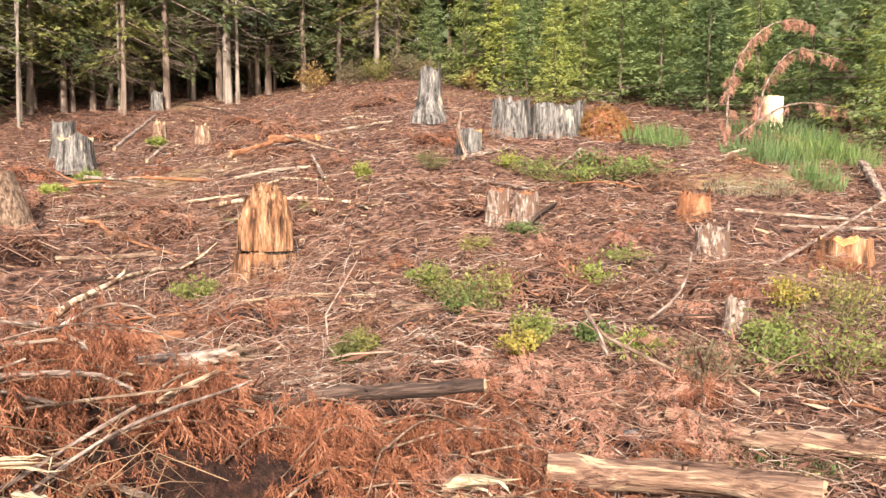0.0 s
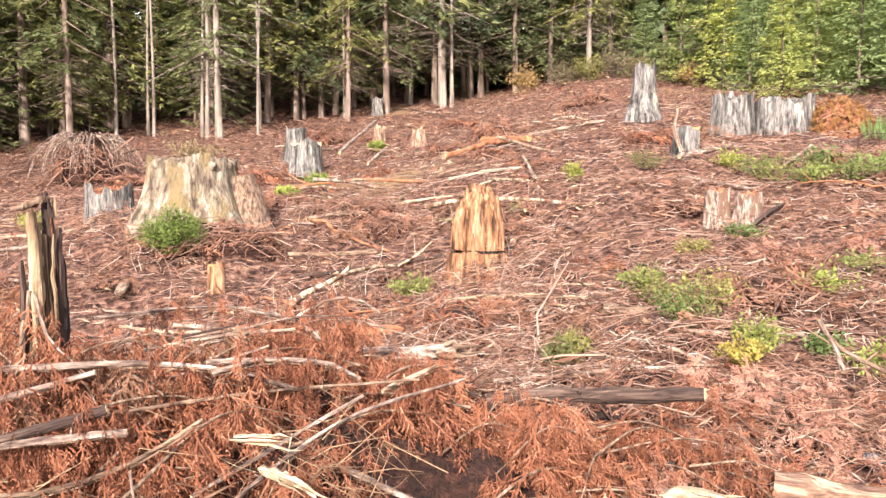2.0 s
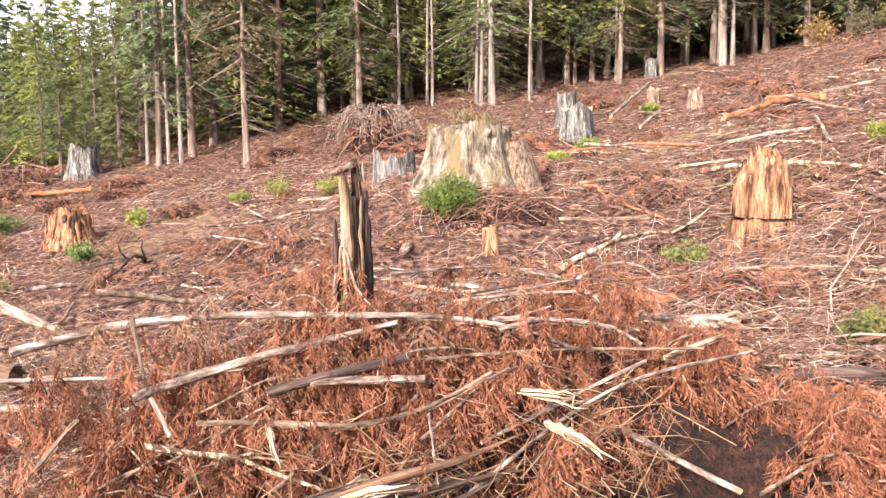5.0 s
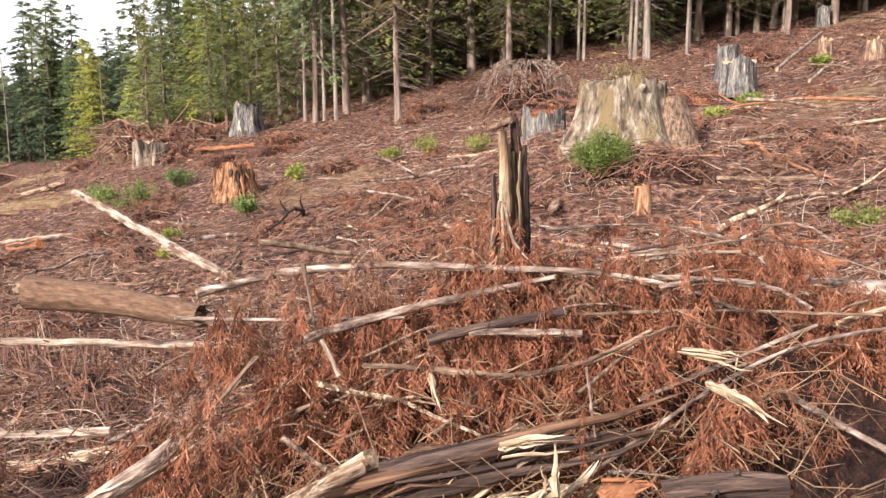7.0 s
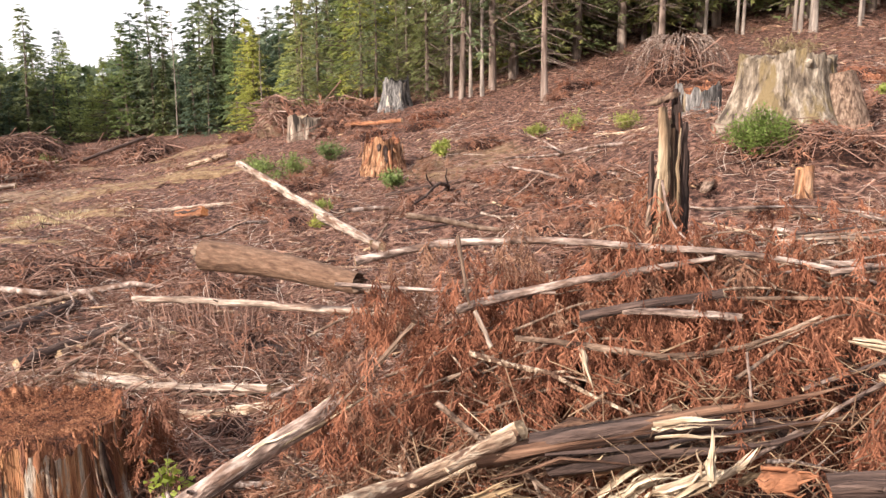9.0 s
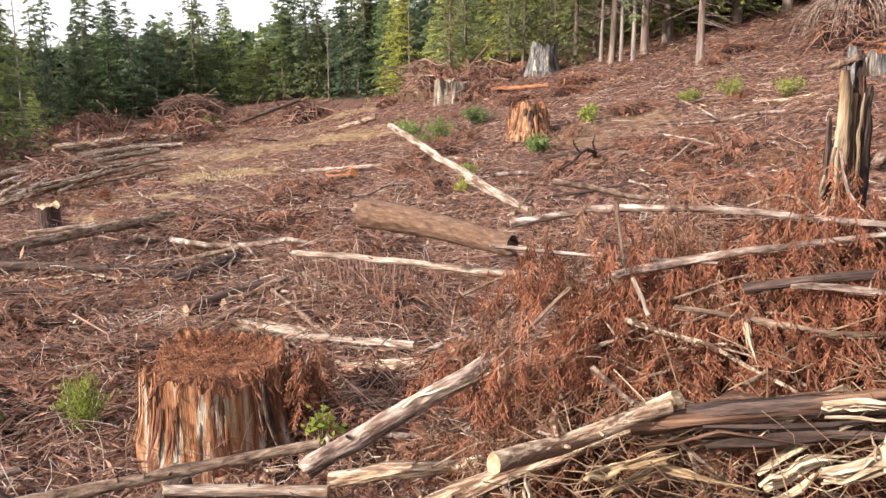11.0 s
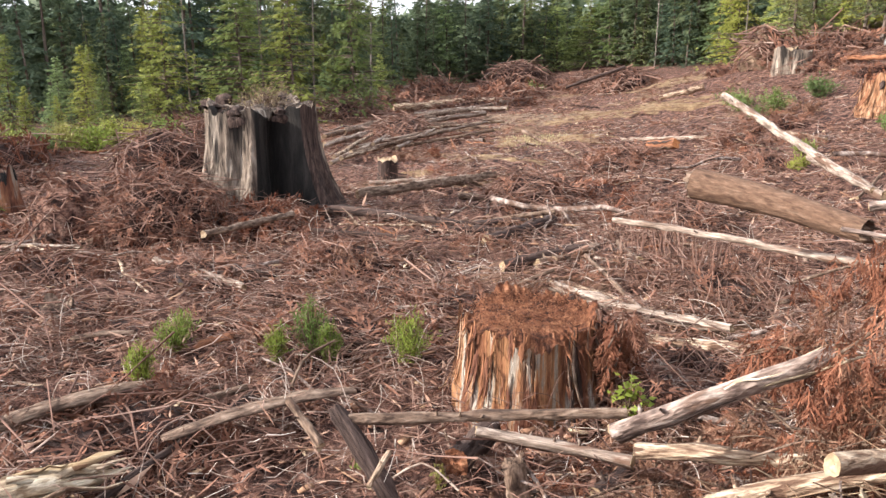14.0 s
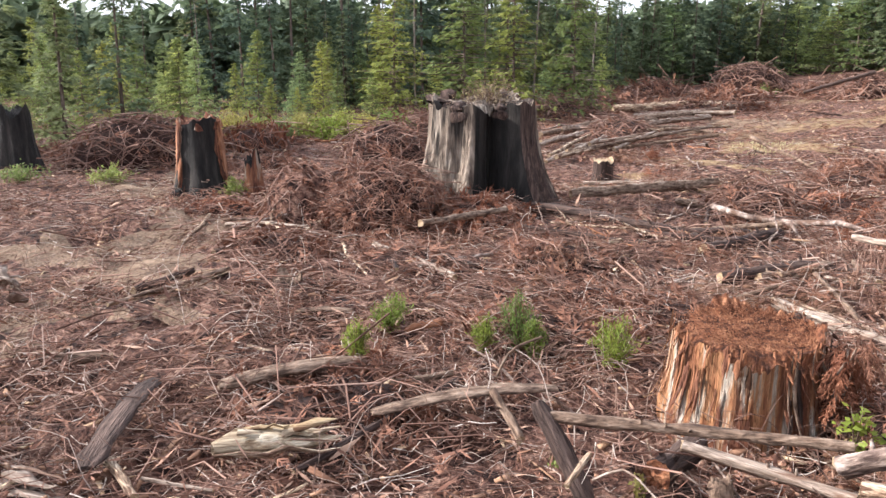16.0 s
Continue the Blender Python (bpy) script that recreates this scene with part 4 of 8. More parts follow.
pole('cream', 'split cream log with bark strips', [(-2.23, 0.68, 0.31), (-2.10, 0.89, 0.44), (-1.92, 1.07, 0.60), (-1.63, 1.24, 0.84)], 0.037, 0.037)
splinter('yellow', 'bright yellow split wood slab in the slash', [(-1.67, 0.98, 0.65), (-1.53, 1.14, 0.75)], 0.023, 0.031)
pole('dark', 'dark branch log pointing out of the slash', [(-2.97, 0.55, -0.12), (-3.26, 0.85, -0.13)], 0.041, 0.045)
pole('birch', 'pale straight log beside the red stump', [(-5.89, 1.26, -0.33), (-5.42, 1.58, -0.28), (-4.95, 1.99, -0.22)], 0.053, 0.047)
pole('cream', 'pale mottled log beside the red stump', [(-5.10, 1.07, -0.27), (-4.79, 1.41, -0.23), (-4.39, 1.82, -0.18)], 0.054, 0.046)
pole('dark', "dark log lying at the burnt stump's foot", [(-12.13, -2.45, -0.91), (-10.61, -0.77, -0.76), (-9.58, 0.54, -0.66), (-9.57, 1.49, -0.63)], 0.095, 0.048)
pole('brown', 'brown log lying on the cleared ground', [(-12.08, 0.94, -0.84), (-10.27, 2.11, -0.65)], 0.064, 0.063)
pole('dark', 'dark log half sunk in slash', [(-8.34, 0.82, -0.54), (-9.52, 1.79, -0.58)], 0.072, 0.089)
pole('dark', 'dark broken log with raised splintered end', [(-7.00, 0.80, -0.43), (-7.43, 1.72, -0.41)], 0.061, 0.082)
pole('brown', 'brown log lying in slash by the track', [(-12.23, -0.59, -0.89), (-13.01, 0.68, -0.91), (-14.02, 1.73, -0.93)], 0.077, 0.099)
pole('birch', 'white pole lying across pale ground', [(-13.63, -0.62, -1.03), (-14.18, 1.16, -1.01)], 0.038, 0.040)
pole('birch', 'pale log with a sawn end on the far slope', [(-19.07, 5.52, -1.00), (-15.95, 7.07, -0.61)], 0.055, 0.049)
bigpole('orange', 'short log with a fresh orange cut end', [(-16.79, 5.40, -0.82), (-15.96, 5.68, -0.74)], 0.136, 0.119)
pole('cream', 'pale log on the cleared bank', [(-39.39, 0.61, -2.32), (-39.17, 5.71, -2.09)], 0.219, 0.193)
pole('brown', 'log in the far log stack', [(-27.18, 0.03, -1.82), (-28.37, 2.48, -1.76)], 0.123, 0.119)
pole('birch', 'pale log in the far log stack', [(-23.11, -1.76, -1.67), (-27.38, -0.14, -1.83)], 0.105, 0.124)
pole('brown', 'brown log in the far log stack', [(-25.21, -1.91, -1.78), (-32.39, -0.09, -2.06)], 0.114, 0.135)
pole('birch', 'pale thin log in the far log stack', [(-29.28, 0.44, -1.91), (-32.04, 3.95, -1.81)], 0.112, 0.135)
pole('brown', 'reddish log lying on the far log stack', [(-31.97, 0.94, -2.00), (-39.35, 7.11, -1.98)], 0.134, 0.181)
pole('dark', 'dark long log leaning over the far bank', [(-30.24, 6.70, -0.62), (-30.22, 8.90, 0.09)], 0.064, 0.087)
pole('cream', 'broken pale log end on the far bank', [(-26.44, 8.96, -0.79), (-25.90, 10.17, -0.47)], 0.097, 0.135)
pole('orange', 'orange-brown log lying on the far slope', [(-25.75, 13.95, 0.44), (-21.69, 14.30, 0.68)], 0.091, 0.081)
pole('birch', 'long pale pole on the red slope', [(-3.08, 20.12, 3.11), (-1.34, 21.18, 3.58)], 0.057, 0.044)
bigpole('orange', 'short log with a fresh orange sawn end', [(-4.22, 20.13, 3.02), (-2.89, 18.85, 2.87)], 0.129, 0.093)
pole('orange', 'red-brown log with a sawn end', [(-4.84, 18.57, 2.56), (-4.08, 19.45, 2.87)], 0.100, 0.097)
pole('grey', 'grey pole sloping over the far slash', [(-7.44, 18.54, 2.68), (-8.24, 23.51, 3.88)], 0.055, 0.052)
pole('birch', 'pale pole lying near far stumps', [(-7.04, 19.45, 2.44), (-7.44, 22.15, 2.98)], 0.050, 0.057)
pole('grey', 'bleached grey log among weeds', [(0.37, 15.08, 2.37), (1.29, 15.93, 2.55)], 0.063, 0.055)
pole('dark', 'stout dark grey log lying across the slope', [(-0.72, 3.51, 0.82), (-0.41, 3.52, 0.87), (-0.21, 3.49, 0.89), (0.18, 3.40, 0.94)], 0.046, 0.036)
bigpole('grey', 'broken grey log with a splintered end', [(-1.49, 3.52, 0.95), (-1.23, 3.62, 0.97), (-0.91, 3.67, 1.01)], 0.046, 0.053)
splinter('brown', 'torn splintered end of the broken grey log', [(-0.99, 3.64, 1.00), (-0.81, 3.64, 1.00)], 0.053, 0.026)
pole('cream', 'thin pale fallen branch lying downslope', [(-1.21, 4.84, 0.44), (-0.69, 4.28, 0.47), (-0.30, 3.95, 0.48), (0.03, 3.67, 0.49)], 0.016, 0.009)
pole('cream', 'broken pale stick poking out of dead boughs', [(-0.89, 2.52, 1.09), (-0.76, 2.73, 1.14)], 0.010, 0.009)
pole('grey', 'arching bare branch over the brush', [(-1.62, 2.95, 1.27), (-1.39, 2.95, 1.24), (-1.25, 2.89, 1.16), (-1.17, 2.79, 1.08)], 0.011, 0.008)
pole('grey', 'arched pale twig over dead boughs', [(-1.54, 3.21, 1.19), (-1.41, 3.28, 1.27), (-1.29, 3.33, 1.28), (-1.19, 3.36, 1.22)], 0.011, 0.007)
pole('grey', 'long grey branch arching in the brush', [(-1.43, 2.34, 1.19), (-1.22, 2.46, 1.19), (-1.07, 2.52, 1.17), (-0.98, 2.55, 1.12)], 0.012, 0.008)
bigpole('peeled', 'thick peeled log with orange wood and torn bark', [(0.44, 3.23, 0.63), (0.93, 3.18, 0.62), (1.41, 2.95, 0.64)], 0.079, 0.072)
bigpole('peeled', 'long peeled log lying in grass and slash', [(1.13, 4.01, 0.57), (1.55, 3.82, 0.57), (2.06, 3.58, 0.55)], 0.057, 0.078)
pole('cream', 'bent pale branch beside a peeled log', [(1.07, 3.98, 0.55), (1.21, 3.85, 0.53), (1.41, 3.80, 0.52)], 0.021, 0.018)
splinter('fresh', 'pale torn root mass poking out of the soil', [(0.00, 3.00, 0.64), (0.09, 2.96, 0.68), (0.24, 2.89, 0.65)], 0.051, 0.064)
pole('brown', 'brown forked branch standing in slash', [(0.80, 4.48, 1.11), (0.88, 4.35, 0.99), (1.17, 4.04, 0.87)], 0.016, 0.012)
pole('grey', 'grey fork of a dead branch', [(0.87, 4.23, 0.90), (0.84, 4.31, 1.01), (0.78, 4.39, 1.12)], 0.020, 0.012)
pole('birch', 'pale stick lying in the shrubs', [(-0.20, 5.49, 0.67), (0.05, 5.27, 0.66), (0.30, 5.07, 0.65)], 0.021, 0.016)
pole('grey', 'long grey stick sloping across the slash', [(3.08, 7.68, 1.08), (3.86, 8.34, 1.32), (5.06, 9.31, 1.72)], 0.023, 0.022)
pole('birch', 'pale long stick lying on red slash', [(3.74, 10.45, 1.46), (4.64, 10.52, 1.47), (5.66, 10.00, 1.38)], 0.027, 0.028)
pole('birch', 'pale thin log in red slash', [(4.01, 9.69, 1.34), (5.21, 9.56, 1.31)], 0.025, 0.030)
pole('grey', 'curved grey branch over red slash', [(1.44, 5.65, 0.88), (1.62, 5.73, 0.99), (1.80, 6.00, 1.12), (1.96, 6.39, 1.30)], 0.016, 0.012)
bigpole('grey', 'broken grey log end by the grass', [(6.33, 11.70, 1.73), (7.12, 13.88, 2.17)], 0.065, 0.097)
pole('brown', 'rotten brown log in shrubs', [(-0.38, 6.41, 0.78), (0.02, 6.37, 0.82)], 0.054, 0.049)
pole('dark', 'dark rotten branch among shrubs', [(-0.55, 5.75, 0.66), (-0.06, 6.03, 0.75)], 0.033, 0.025)
pole('cream', 'pale twig lying behind the notched stump', [(-1.64, 7.97, 0.77), (-0.54, 7.43, 0.88)], 0.014, 0.013)
pole('birch', 'pale short stick behind the notched stump', [(-3.00, 14.80, 1.90), (-2.26, 14.32, 1.91)], 0.026, 0.030)
pole('birch', 'pale upright stick against grey stumps', [(0.42, 15.28, 2.35), (0.28, 15.46, 2.88), (0.32, 15.52, 3.28)], 0.048, 0.038)
pole('grey', 'pale leaning pole on the hillside', [(-2.02, 14.05, 1.96), (-2.36, 14.70, 2.40)], 0.039, 0.031)
pole('dark', 'long dark weathered plank-like branch', [(-3.17, -1.55, -0.22), (-3.78, -1.30, -0.26), (-4.69, -0.89, -0.31)], 0.019, 0.035)
pole('brown', 'brown splintered branch standing in slash', [(-3.27, -0.56, -0.01), (-3.49, -0.71, 0.10)], 0.030, 0.023)
pole('grey', 'bare white pole stub standing in slash', [(-3.53, -0.49, -0.07), (-3.62, -0.51, -0.00)], 0.012, 0.012)
pole('cream', 'white peeled branch on the ground', [(-3.11, -2.41, -0.22), (-2.83, -2.12, -0.20)], 0.032, 0.024)
pole('birch', 'white thin stick lying on slash', [(-2.98, -2.18, -0.21), (-2.95, -1.83, -0.21)], 0.012, 0.012)
pole('cream', 'pale stick leaning in low slash', [(-2.77, -0.35, 0.09), (-2.96, -0.27, 0.12)], 0.015, 0.014)
pole('birch', 'arching white twig over low slash', [(-2.74, -0.26, 0.14), (-2.71, -0.15, 0.21), (-2.57, -0.04, 0.18)], 0.006, 0.005)
pole('brown', 'curved grey twig standing over weeds', [(-3.74, -0.72, 0.05), (-3.84, -0.66, 0.15), (-3.93, -0.52, 0.20)], 0.010, 0.006)
splinter('fresh', 'rotten yellow-brown log broken open on slash', [(-3.30, -1.92, -0.18), (-3.40, -1.64, -0.18), (-3.54, -1.38, -0.19)], 0.090, 0.085)
splinter('cream', 'crumbling side of a rotten log on slash', [(-3.27, -1.90, -0.20), (-3.36, -1.66, -0.20), (-3.48, -1.42, -0.21)], 0.075, 0.07)
splinter('yellow', 'torn heart of a rotten log on slash', [(-3.33, -1.86, -0.15), (-3.42, -1.62, -0.15), (-3.52, -1.44, -0.16)], 0.06, 0.055)
splinter('birch', 'pale chunk of rotten log on the slash', [(-2.84, -2.71, -0.18), (-2.72, -2.28, -0.17)], 0.057, 0.047)
pole('brown', 'brown log in the shadowed slash', [(-4.24, -3.64, -0.32), (-4.38, -3.20, -0.33)], 0.043, 0.038)
pole('brown', 'reddish rotten log flattened in slash', [(-4.13, -2.05, -0.30), (-4.23, -1.55, -0.30), (-4.47, -1.06, -0.31)], 0.033, 0.030)
pole('cream', 'pale stick on the ground by the weeds', [(-4.76, -2.46, -0.37), (-4.62, -2.14, -0.35)], 0.015, 0.013)
pole('birch', 'long white stick on dark slash', [(-6.15, -0.34, -0.43), (-6.15, 0.59, -0.40)], 0.016, 0.013)
pole('dark', 'dark log pair on the shaded ground', [(-5.73, -3.85, -0.45), (-6.38, -3.67, -0.50)], 0.044, 0.036)
bigpole('dark', 'grey log with a red rotten end in the front slash', [(-0.91, 1.48, 0.89), (-0.70, 1.65, 0.92)], 0.039, 0.036)
splinter('orange', 'crumbling red rotten wood chunk', [(-1.02, 1.40, 0.89), (-0.94, 1.48, 0.91)], 0.034, 0.049)
splinter('fresh', 'torn upright pale wood stub', [(-1.12, 1.35, 0.86), (-1.16, 1.40, 0.96)], 0.018, 0.024)
splinter('fresh', 'torn pale wood stub pointing across the pile', [(-1.30, 1.38, 0.92), (-1.16, 1.47, 0.95)], 0.025, 0.016)
splinter('fresh', 'twisted torn branch stub in the pile', [(-1.68, 1.51, 1.00), (-1.57, 1.44, 0.93)], 0.013, 0.016)
pole('birch', 'thin white stick hanging in the pile', [(-1.98, 1.36, 1.07), (-1.89, 1.35, 0.98)], 0.008, 0.008)
pole('grey', 'thin dry twig standing in front of the pile', [(-1.28, 1.72, 1.05), (-1.17, 1.60, 0.92)], 0.005, 0.003)
pole('brown', 'thin dry stem sloping over the pile', [(-2.01, 1.15, 1.06), (-2.18, 1.0, 0.80)], 0.009, 0.006)
pole('brown', 'dry bent stem beside the brush pile', [(-2.29, 1.53, 1.24), (-2.15, 1.47, 1.04)], 0.009, 0.006)
pole('grey', 'thin bare stick lying over the dead boughs', [(-1.28, 2.12, 1.21), (-1.16, 2.19, 1.24), (-1.05, 2.34, 1.22)], 0.011, 0.007)
pole('grey', 'dry curved shoot rising from the pile', [(-1.90, 2.12, 1.43), (-1.83, 2.09, 1.30), (-1.64, 2.02, 1.21)], 0.006, 0.004)
pole('grey', 'thin arching stem behind the brush pile', [(-2.18, 2.76, 1.24), (-1.83, 2.98, 1.27), (-1.52, 3.03, 1.25), (-1.27, 2.90, 1.17)], 0.009, 0.006)
splinter('birch', 'weathered white broken wood chunk on dark slash', [(-5.52, -5.01, -0.36), (-5.51, -4.57, -0.38)], 0.156, 0.115)
pole('birch', 'pale log lying across the far log stack', [(-35.86, 1.33, -2.18), (-34.60, 5.25, -1.84)], 0.137, 0.134)
pole('brown', 'brown log lying across the far log stack', [(-27.15, -1.35, -1.86), (-32.72, 2.05, -2.00)], 0.114, 0.114)
pole('birch', 'short pale log beside the far log stack', [(-25.82, 1.53, -1.70), (-27.21, 3.02, -1.68)], 0.090, 0.095)
for i, (x0, y0, x1, y1) in enumerate(((-17.8, -1.3, -24.2, 0.1), (-18.3, -1.1, -25.0, 1.7), (-19.2, -0.9, -24.0, 1.9), (-20.2, -0.6, -25.9, 3.2), (-21.2, -0.4, -27.2, 0.4), (-19.3, -1.3, -25.2, -0.4), (-22.2, 0.1, -22.9, 3.0), (-20.7, 0.2, -24.1, 1.4), (-21.3, -1.7, -26.3, -0.7), (-25.1, 0.6, -26.9, 3.9), (-26.2, 0.1, -24.9, 3.1), (-22.3, -1.1, -23.6, 1.2))):
    kind = ("birch", "cream", "brown", "birch")[i % 4]
    bigpole(kind, ("bleached pale", "peeled cream", "brown-barked", "bleached grey")[i % 4] + " pole in the loose log stack", [(x0, y0, gz(x0, y0) + 0.10 + 0.05 * (i % 5)), (x1, y1, gz(x1, y1) + 0.18 + 0.06 * (i % 4))], 0.065, 0.05)
pole('birch', 'pale log in the slash by the track', [(-14.54, -0.44, -1.09), (-14.27, 1.37, -1.00)], 0.051, 0.050)
pole('dark', 'dark log lying across shaded slash', [(-9.09, 0.31, -0.62), (-9.07, 1.39, -0.60)], 0.064, 0.052)
pole('brown', 'broken brown log in the middle slash', [(-7.02, 1.11, -0.43), (-7.36, 1.67, -0.43)], 0.056, 0.049)
pole('birch', 'pale broken branch on dark slash', [(-6.31, 2.04, -0.35), (-7.23, 1.69, -0.44)], 0.024, 0.021)
pole('brown', 'brown log behind leaning stalks', [(-7.71, -1.93, -0.19), (-9.23, -1.26, -0.37)], 0.044, 0.046)
pole('cream', 'cream split log lying over torn wood', [(-1.66, 1.48, 0.63), (-1.52, 1.52, 0.75), (-1.38, 1.57, 0.89)], 0.027, 0.029)
splinter('fresh', "broad cream torn wood slab at the pile's foot", [(-1.42, 1.34, 0.66), (-1.33, 1.40, 0.76), (-1.23, 1.45, 0.85)], 0.040, 0.046)
splinter('fresh', 'cream split wood showing in the brush', [(-1.24, 1.32, 0.78), (-1.15, 1.42, 0.83), (-1.11, 1.50, 0.90)], 0.025, 0.032)
splinter('yellow', 'yellow rotten wood slab in the brush', [(-1.54, 1.28, 0.74), (-1.41, 1.35, 0.79), (-1.37, 1.41, 0.83)], 0.023, 0.031)


# ---- leaf and frond units ----
def blade(l, w, bend=0.0):
    """A narrow leaf, folded along its middle: 2 quads."""
    v = np.array([[0, 0, 0], [l * 0.45, w, -0.25 * w + bend * 0.4], [l, 0, bend], [l * 0.45, -w, -0.25 * w + bend * 0.4], [l * 0.45, 0, bend * 0.45]])
    return v, np.array([[0, 3, 4, 4], [0, 4, 1, 1], [4, 3, 2, 2], [4, 2, 1, 1]])[:, [0, 1, 2]]


def frond(n=7, length=0.14, width=0.05, droop=0.5, seed=0, thick=0.0035):
    """A flat spray of scale leaves: a rib with side shoots, each a thin wedge. Triangles."""
    g = np.random.default_rng(seed)
    vs, fs = [], []

    def strip(p, q, w):
        n0 = sum(len(v) for v in vs)
        d = q - p
        s = np.cross(d, [0.3 * g.normal(), 0.3 * g.normal(), 1.0]) + 1e-6
        s = s / np.linalg.norm(s) * w
        vs.append(np.array([p - s, q, p + s]))
        fs.append(np.array([[0, 1, 2]]) + n0)
    ribs = [np.array([t * length, 0, -droop * length * t * t]) for t in np.linspace(0, 1, n + 1)]
    strip(ribs[0], ribs[-1], thick)
    for i in range(1, n + 1):
        for side in (-1, 1):
            l = width * (1.15 - 0.75 * i / n) * g.uniform(0.7, 1.25)
            p = ribs[i - 1]
            q = p + np.array([l * 0.9, side * l * 0.75, -droop * l * 0.5 + g.normal() * 0.1 * l])
            strip(p, q, thick * 1.25)
            strip(p * 0.5 + q * 0.5, q + np.array([l * 0.35, -side * l * 0.2, -0.1 * l]), thick)
    return np.concatenate(vs), np.concatenate(fs)


def tuft(n, length, width, seed, up=0.0, flat=1.0):
    """A clump of narrow leaves that fan out from one point. Triangles."""
    g = np.random.default_rng(seed)
    vs, fs = [], []
    for i in range(n):
        v, f = blade(length * g.uniform(0.6, 1.2), width * g.uniform(0.7, 1.3), -0.2 * length * g.random())
        d = g.normal(size=3)
        d[2] = d[2] * flat + up
        d /= np.linalg.norm(d)
        m = frames_at(np.zeros((1, 3)), d[None], g.normal(size=(1, 3)), 1.0)[0]
        vs.append(v @ m[:, :3].T)
        fs.append(f + i * len(v))
    return np.concatenate(vs), np.concatenate(fs)


def cedar_spray(length, seed, pairs=5, w=0.0019):
    """A flat dead cedar spray: a rib with side shoots, each set with short scale-leaf twigs. Triangles."""
    g = np.random.default_rng(seed)
    vs, fs = [], []

    def wedge(p, q, width):
        side = np.cross(q - p, np.array([0.5 * g.normal(), 0.5 * g.normal(), 1.0]))
        side = side / (np.linalg.norm(side) + 1e-9) * width
        vs.append(np.array([p - side, q, p + side]))
        fs.append(np.array([[0, 1, 2]]) + 3 * len(fs))

    def rib(t):
        return np.array([t * length, 0.10 * length * math.sin(2.2 * t + seed), -0.22 * length * t * t])
    wedge(rib(0), rib(1.0), w * 1.1)
    for k in range(pairs):
        t = (k + 0.6) / (pairs + 0.6)
        for way in (-1, 1):
            ln = length * (0.66 - 0.44 * t) * g.uniform(0.6, 1.15)
            a = g.uniform(0.2, 0.8)
            d = np.array([math.cos(a), way * math.sin(a), g.normal() * 0.22 - 0.1])
            p = rib(t + g.uniform(-0.04, 0.04))
            wedge(p, p + d * ln, w)
            for u in (0.3, 0.55, 0.8):
                side = 1 if g.random() < 0.5 else -1
                e = np.array([1.0, way * math.sin(a) + side * 0.5, g.normal() * 0.25])
                q = p + d * ln * u
                wedge(q, q + e / np.linalg.norm(e) * ln * g.uniform(0.25, 0.42) * (1.1 - 0.5 * u), w * 1.25)
    return np.concatenate(vs), np.concatenate(fs)


FRONDS = [cedar_spray(0.082, s) for s in range(4)]
MAT_FRONDS = [frond(3, 0.15, 0.06, 0.2, s + 9, 0.006) for s in range(3)]


def hang(n, g, down=0.75, side=0.6):
    d = g.normal(size=(n, 3)) * side
    d[:, 2] -= down
    return d


# ---- dead boughs ----
def bough(name, points, r, label, mat, seed, per_metre=70, size=(0.7, 1.3), reach=0.10, down=1.0, stem="brown", category="bough"):
    """A cut conifer bough: a tapering stem with side twigs and hanging dead sprays."""
    g = np.random.default_rng(seed)
    path = smooth_path(points, 14)
    top = thing(name, tuple(path[0]), label, category)
    v, f = tube(path, np.linspace(r, r * 0.3, 14), 6, 0.08, seed)
    stem_mesh = (v, f)
    length = np.linalg.norm(np.diff(path, axis=0), axis=1).sum()
    # sprays hang in bunches from short side twigs
    per = 6
    bunches = max(2, int(1.55 * per_metre * length / per))
    t = g.uniform(0.05, 1.0, bunches) * 13
    i = np.minimum(t.astype(int), 12)
    base = path[i] + (path[i + 1] - path[i]) * (t - i)[:, None]
    tang = path[i + 1] - path[i]
    tang /= np.linalg.norm(tang, axis=1)[:, None]
    out = np.cross(tang, g.normal(size=(bunches, 3)))
    out /= np.linalg.norm(out, axis=1)[:, None]
    out[:, 2] = 0.4 * out[:, 2] - 0.15
    tip = base + (out + 0.4 * tang) * (reach * g.uniform(0.3, 1.6, bunches))[:, None]
    lean = out * 0.5 + tang * 0.3 + hang(bunches, g, down, 0.2)
    along = g.uniform(-0.055, 0.055, bunches * per)
    pos = np.repeat(tip, per, axis=0) + np.repeat(tang, per, axis=0) * along[:, None] + g.normal(size=(bunches * per, 3)) * np.array([0.016, 0.016, 0.012])
    pos += np.repeat(lean, per, axis=0) * (g.uniform(-0.03, 0.05, bunches * per))[:, None]
    ahead = np.repeat(lean, per, axis=0) + np.repeat(tang, per, axis=0) * (10.0 * along)[:, None] + g.normal(size=(bunches * per, 3)) * 0.5
    vs, fs, k = [], [], 0
    for u in range(4):
        sel = slice(u, None, 4)
        m = frames_at(pos[sel], ahead[sel], g.normal(size=(len(pos[sel]), 3)), g.uniform(*size, len(pos[sel])))
        w, q = spread(FRONDS[u], m)
        vs.append(w)
        fs.append(q + k)
        k += len(w)
    part("dead_foliage", mesh_of("dead_foliage", np.concatenate(vs) - path[0], np.concatenate(fs), mat), top)
    v, f = stem_mesh
    part("stem", mesh_of("stem", v - path[0], f, BARK[stem]), top)
    return top


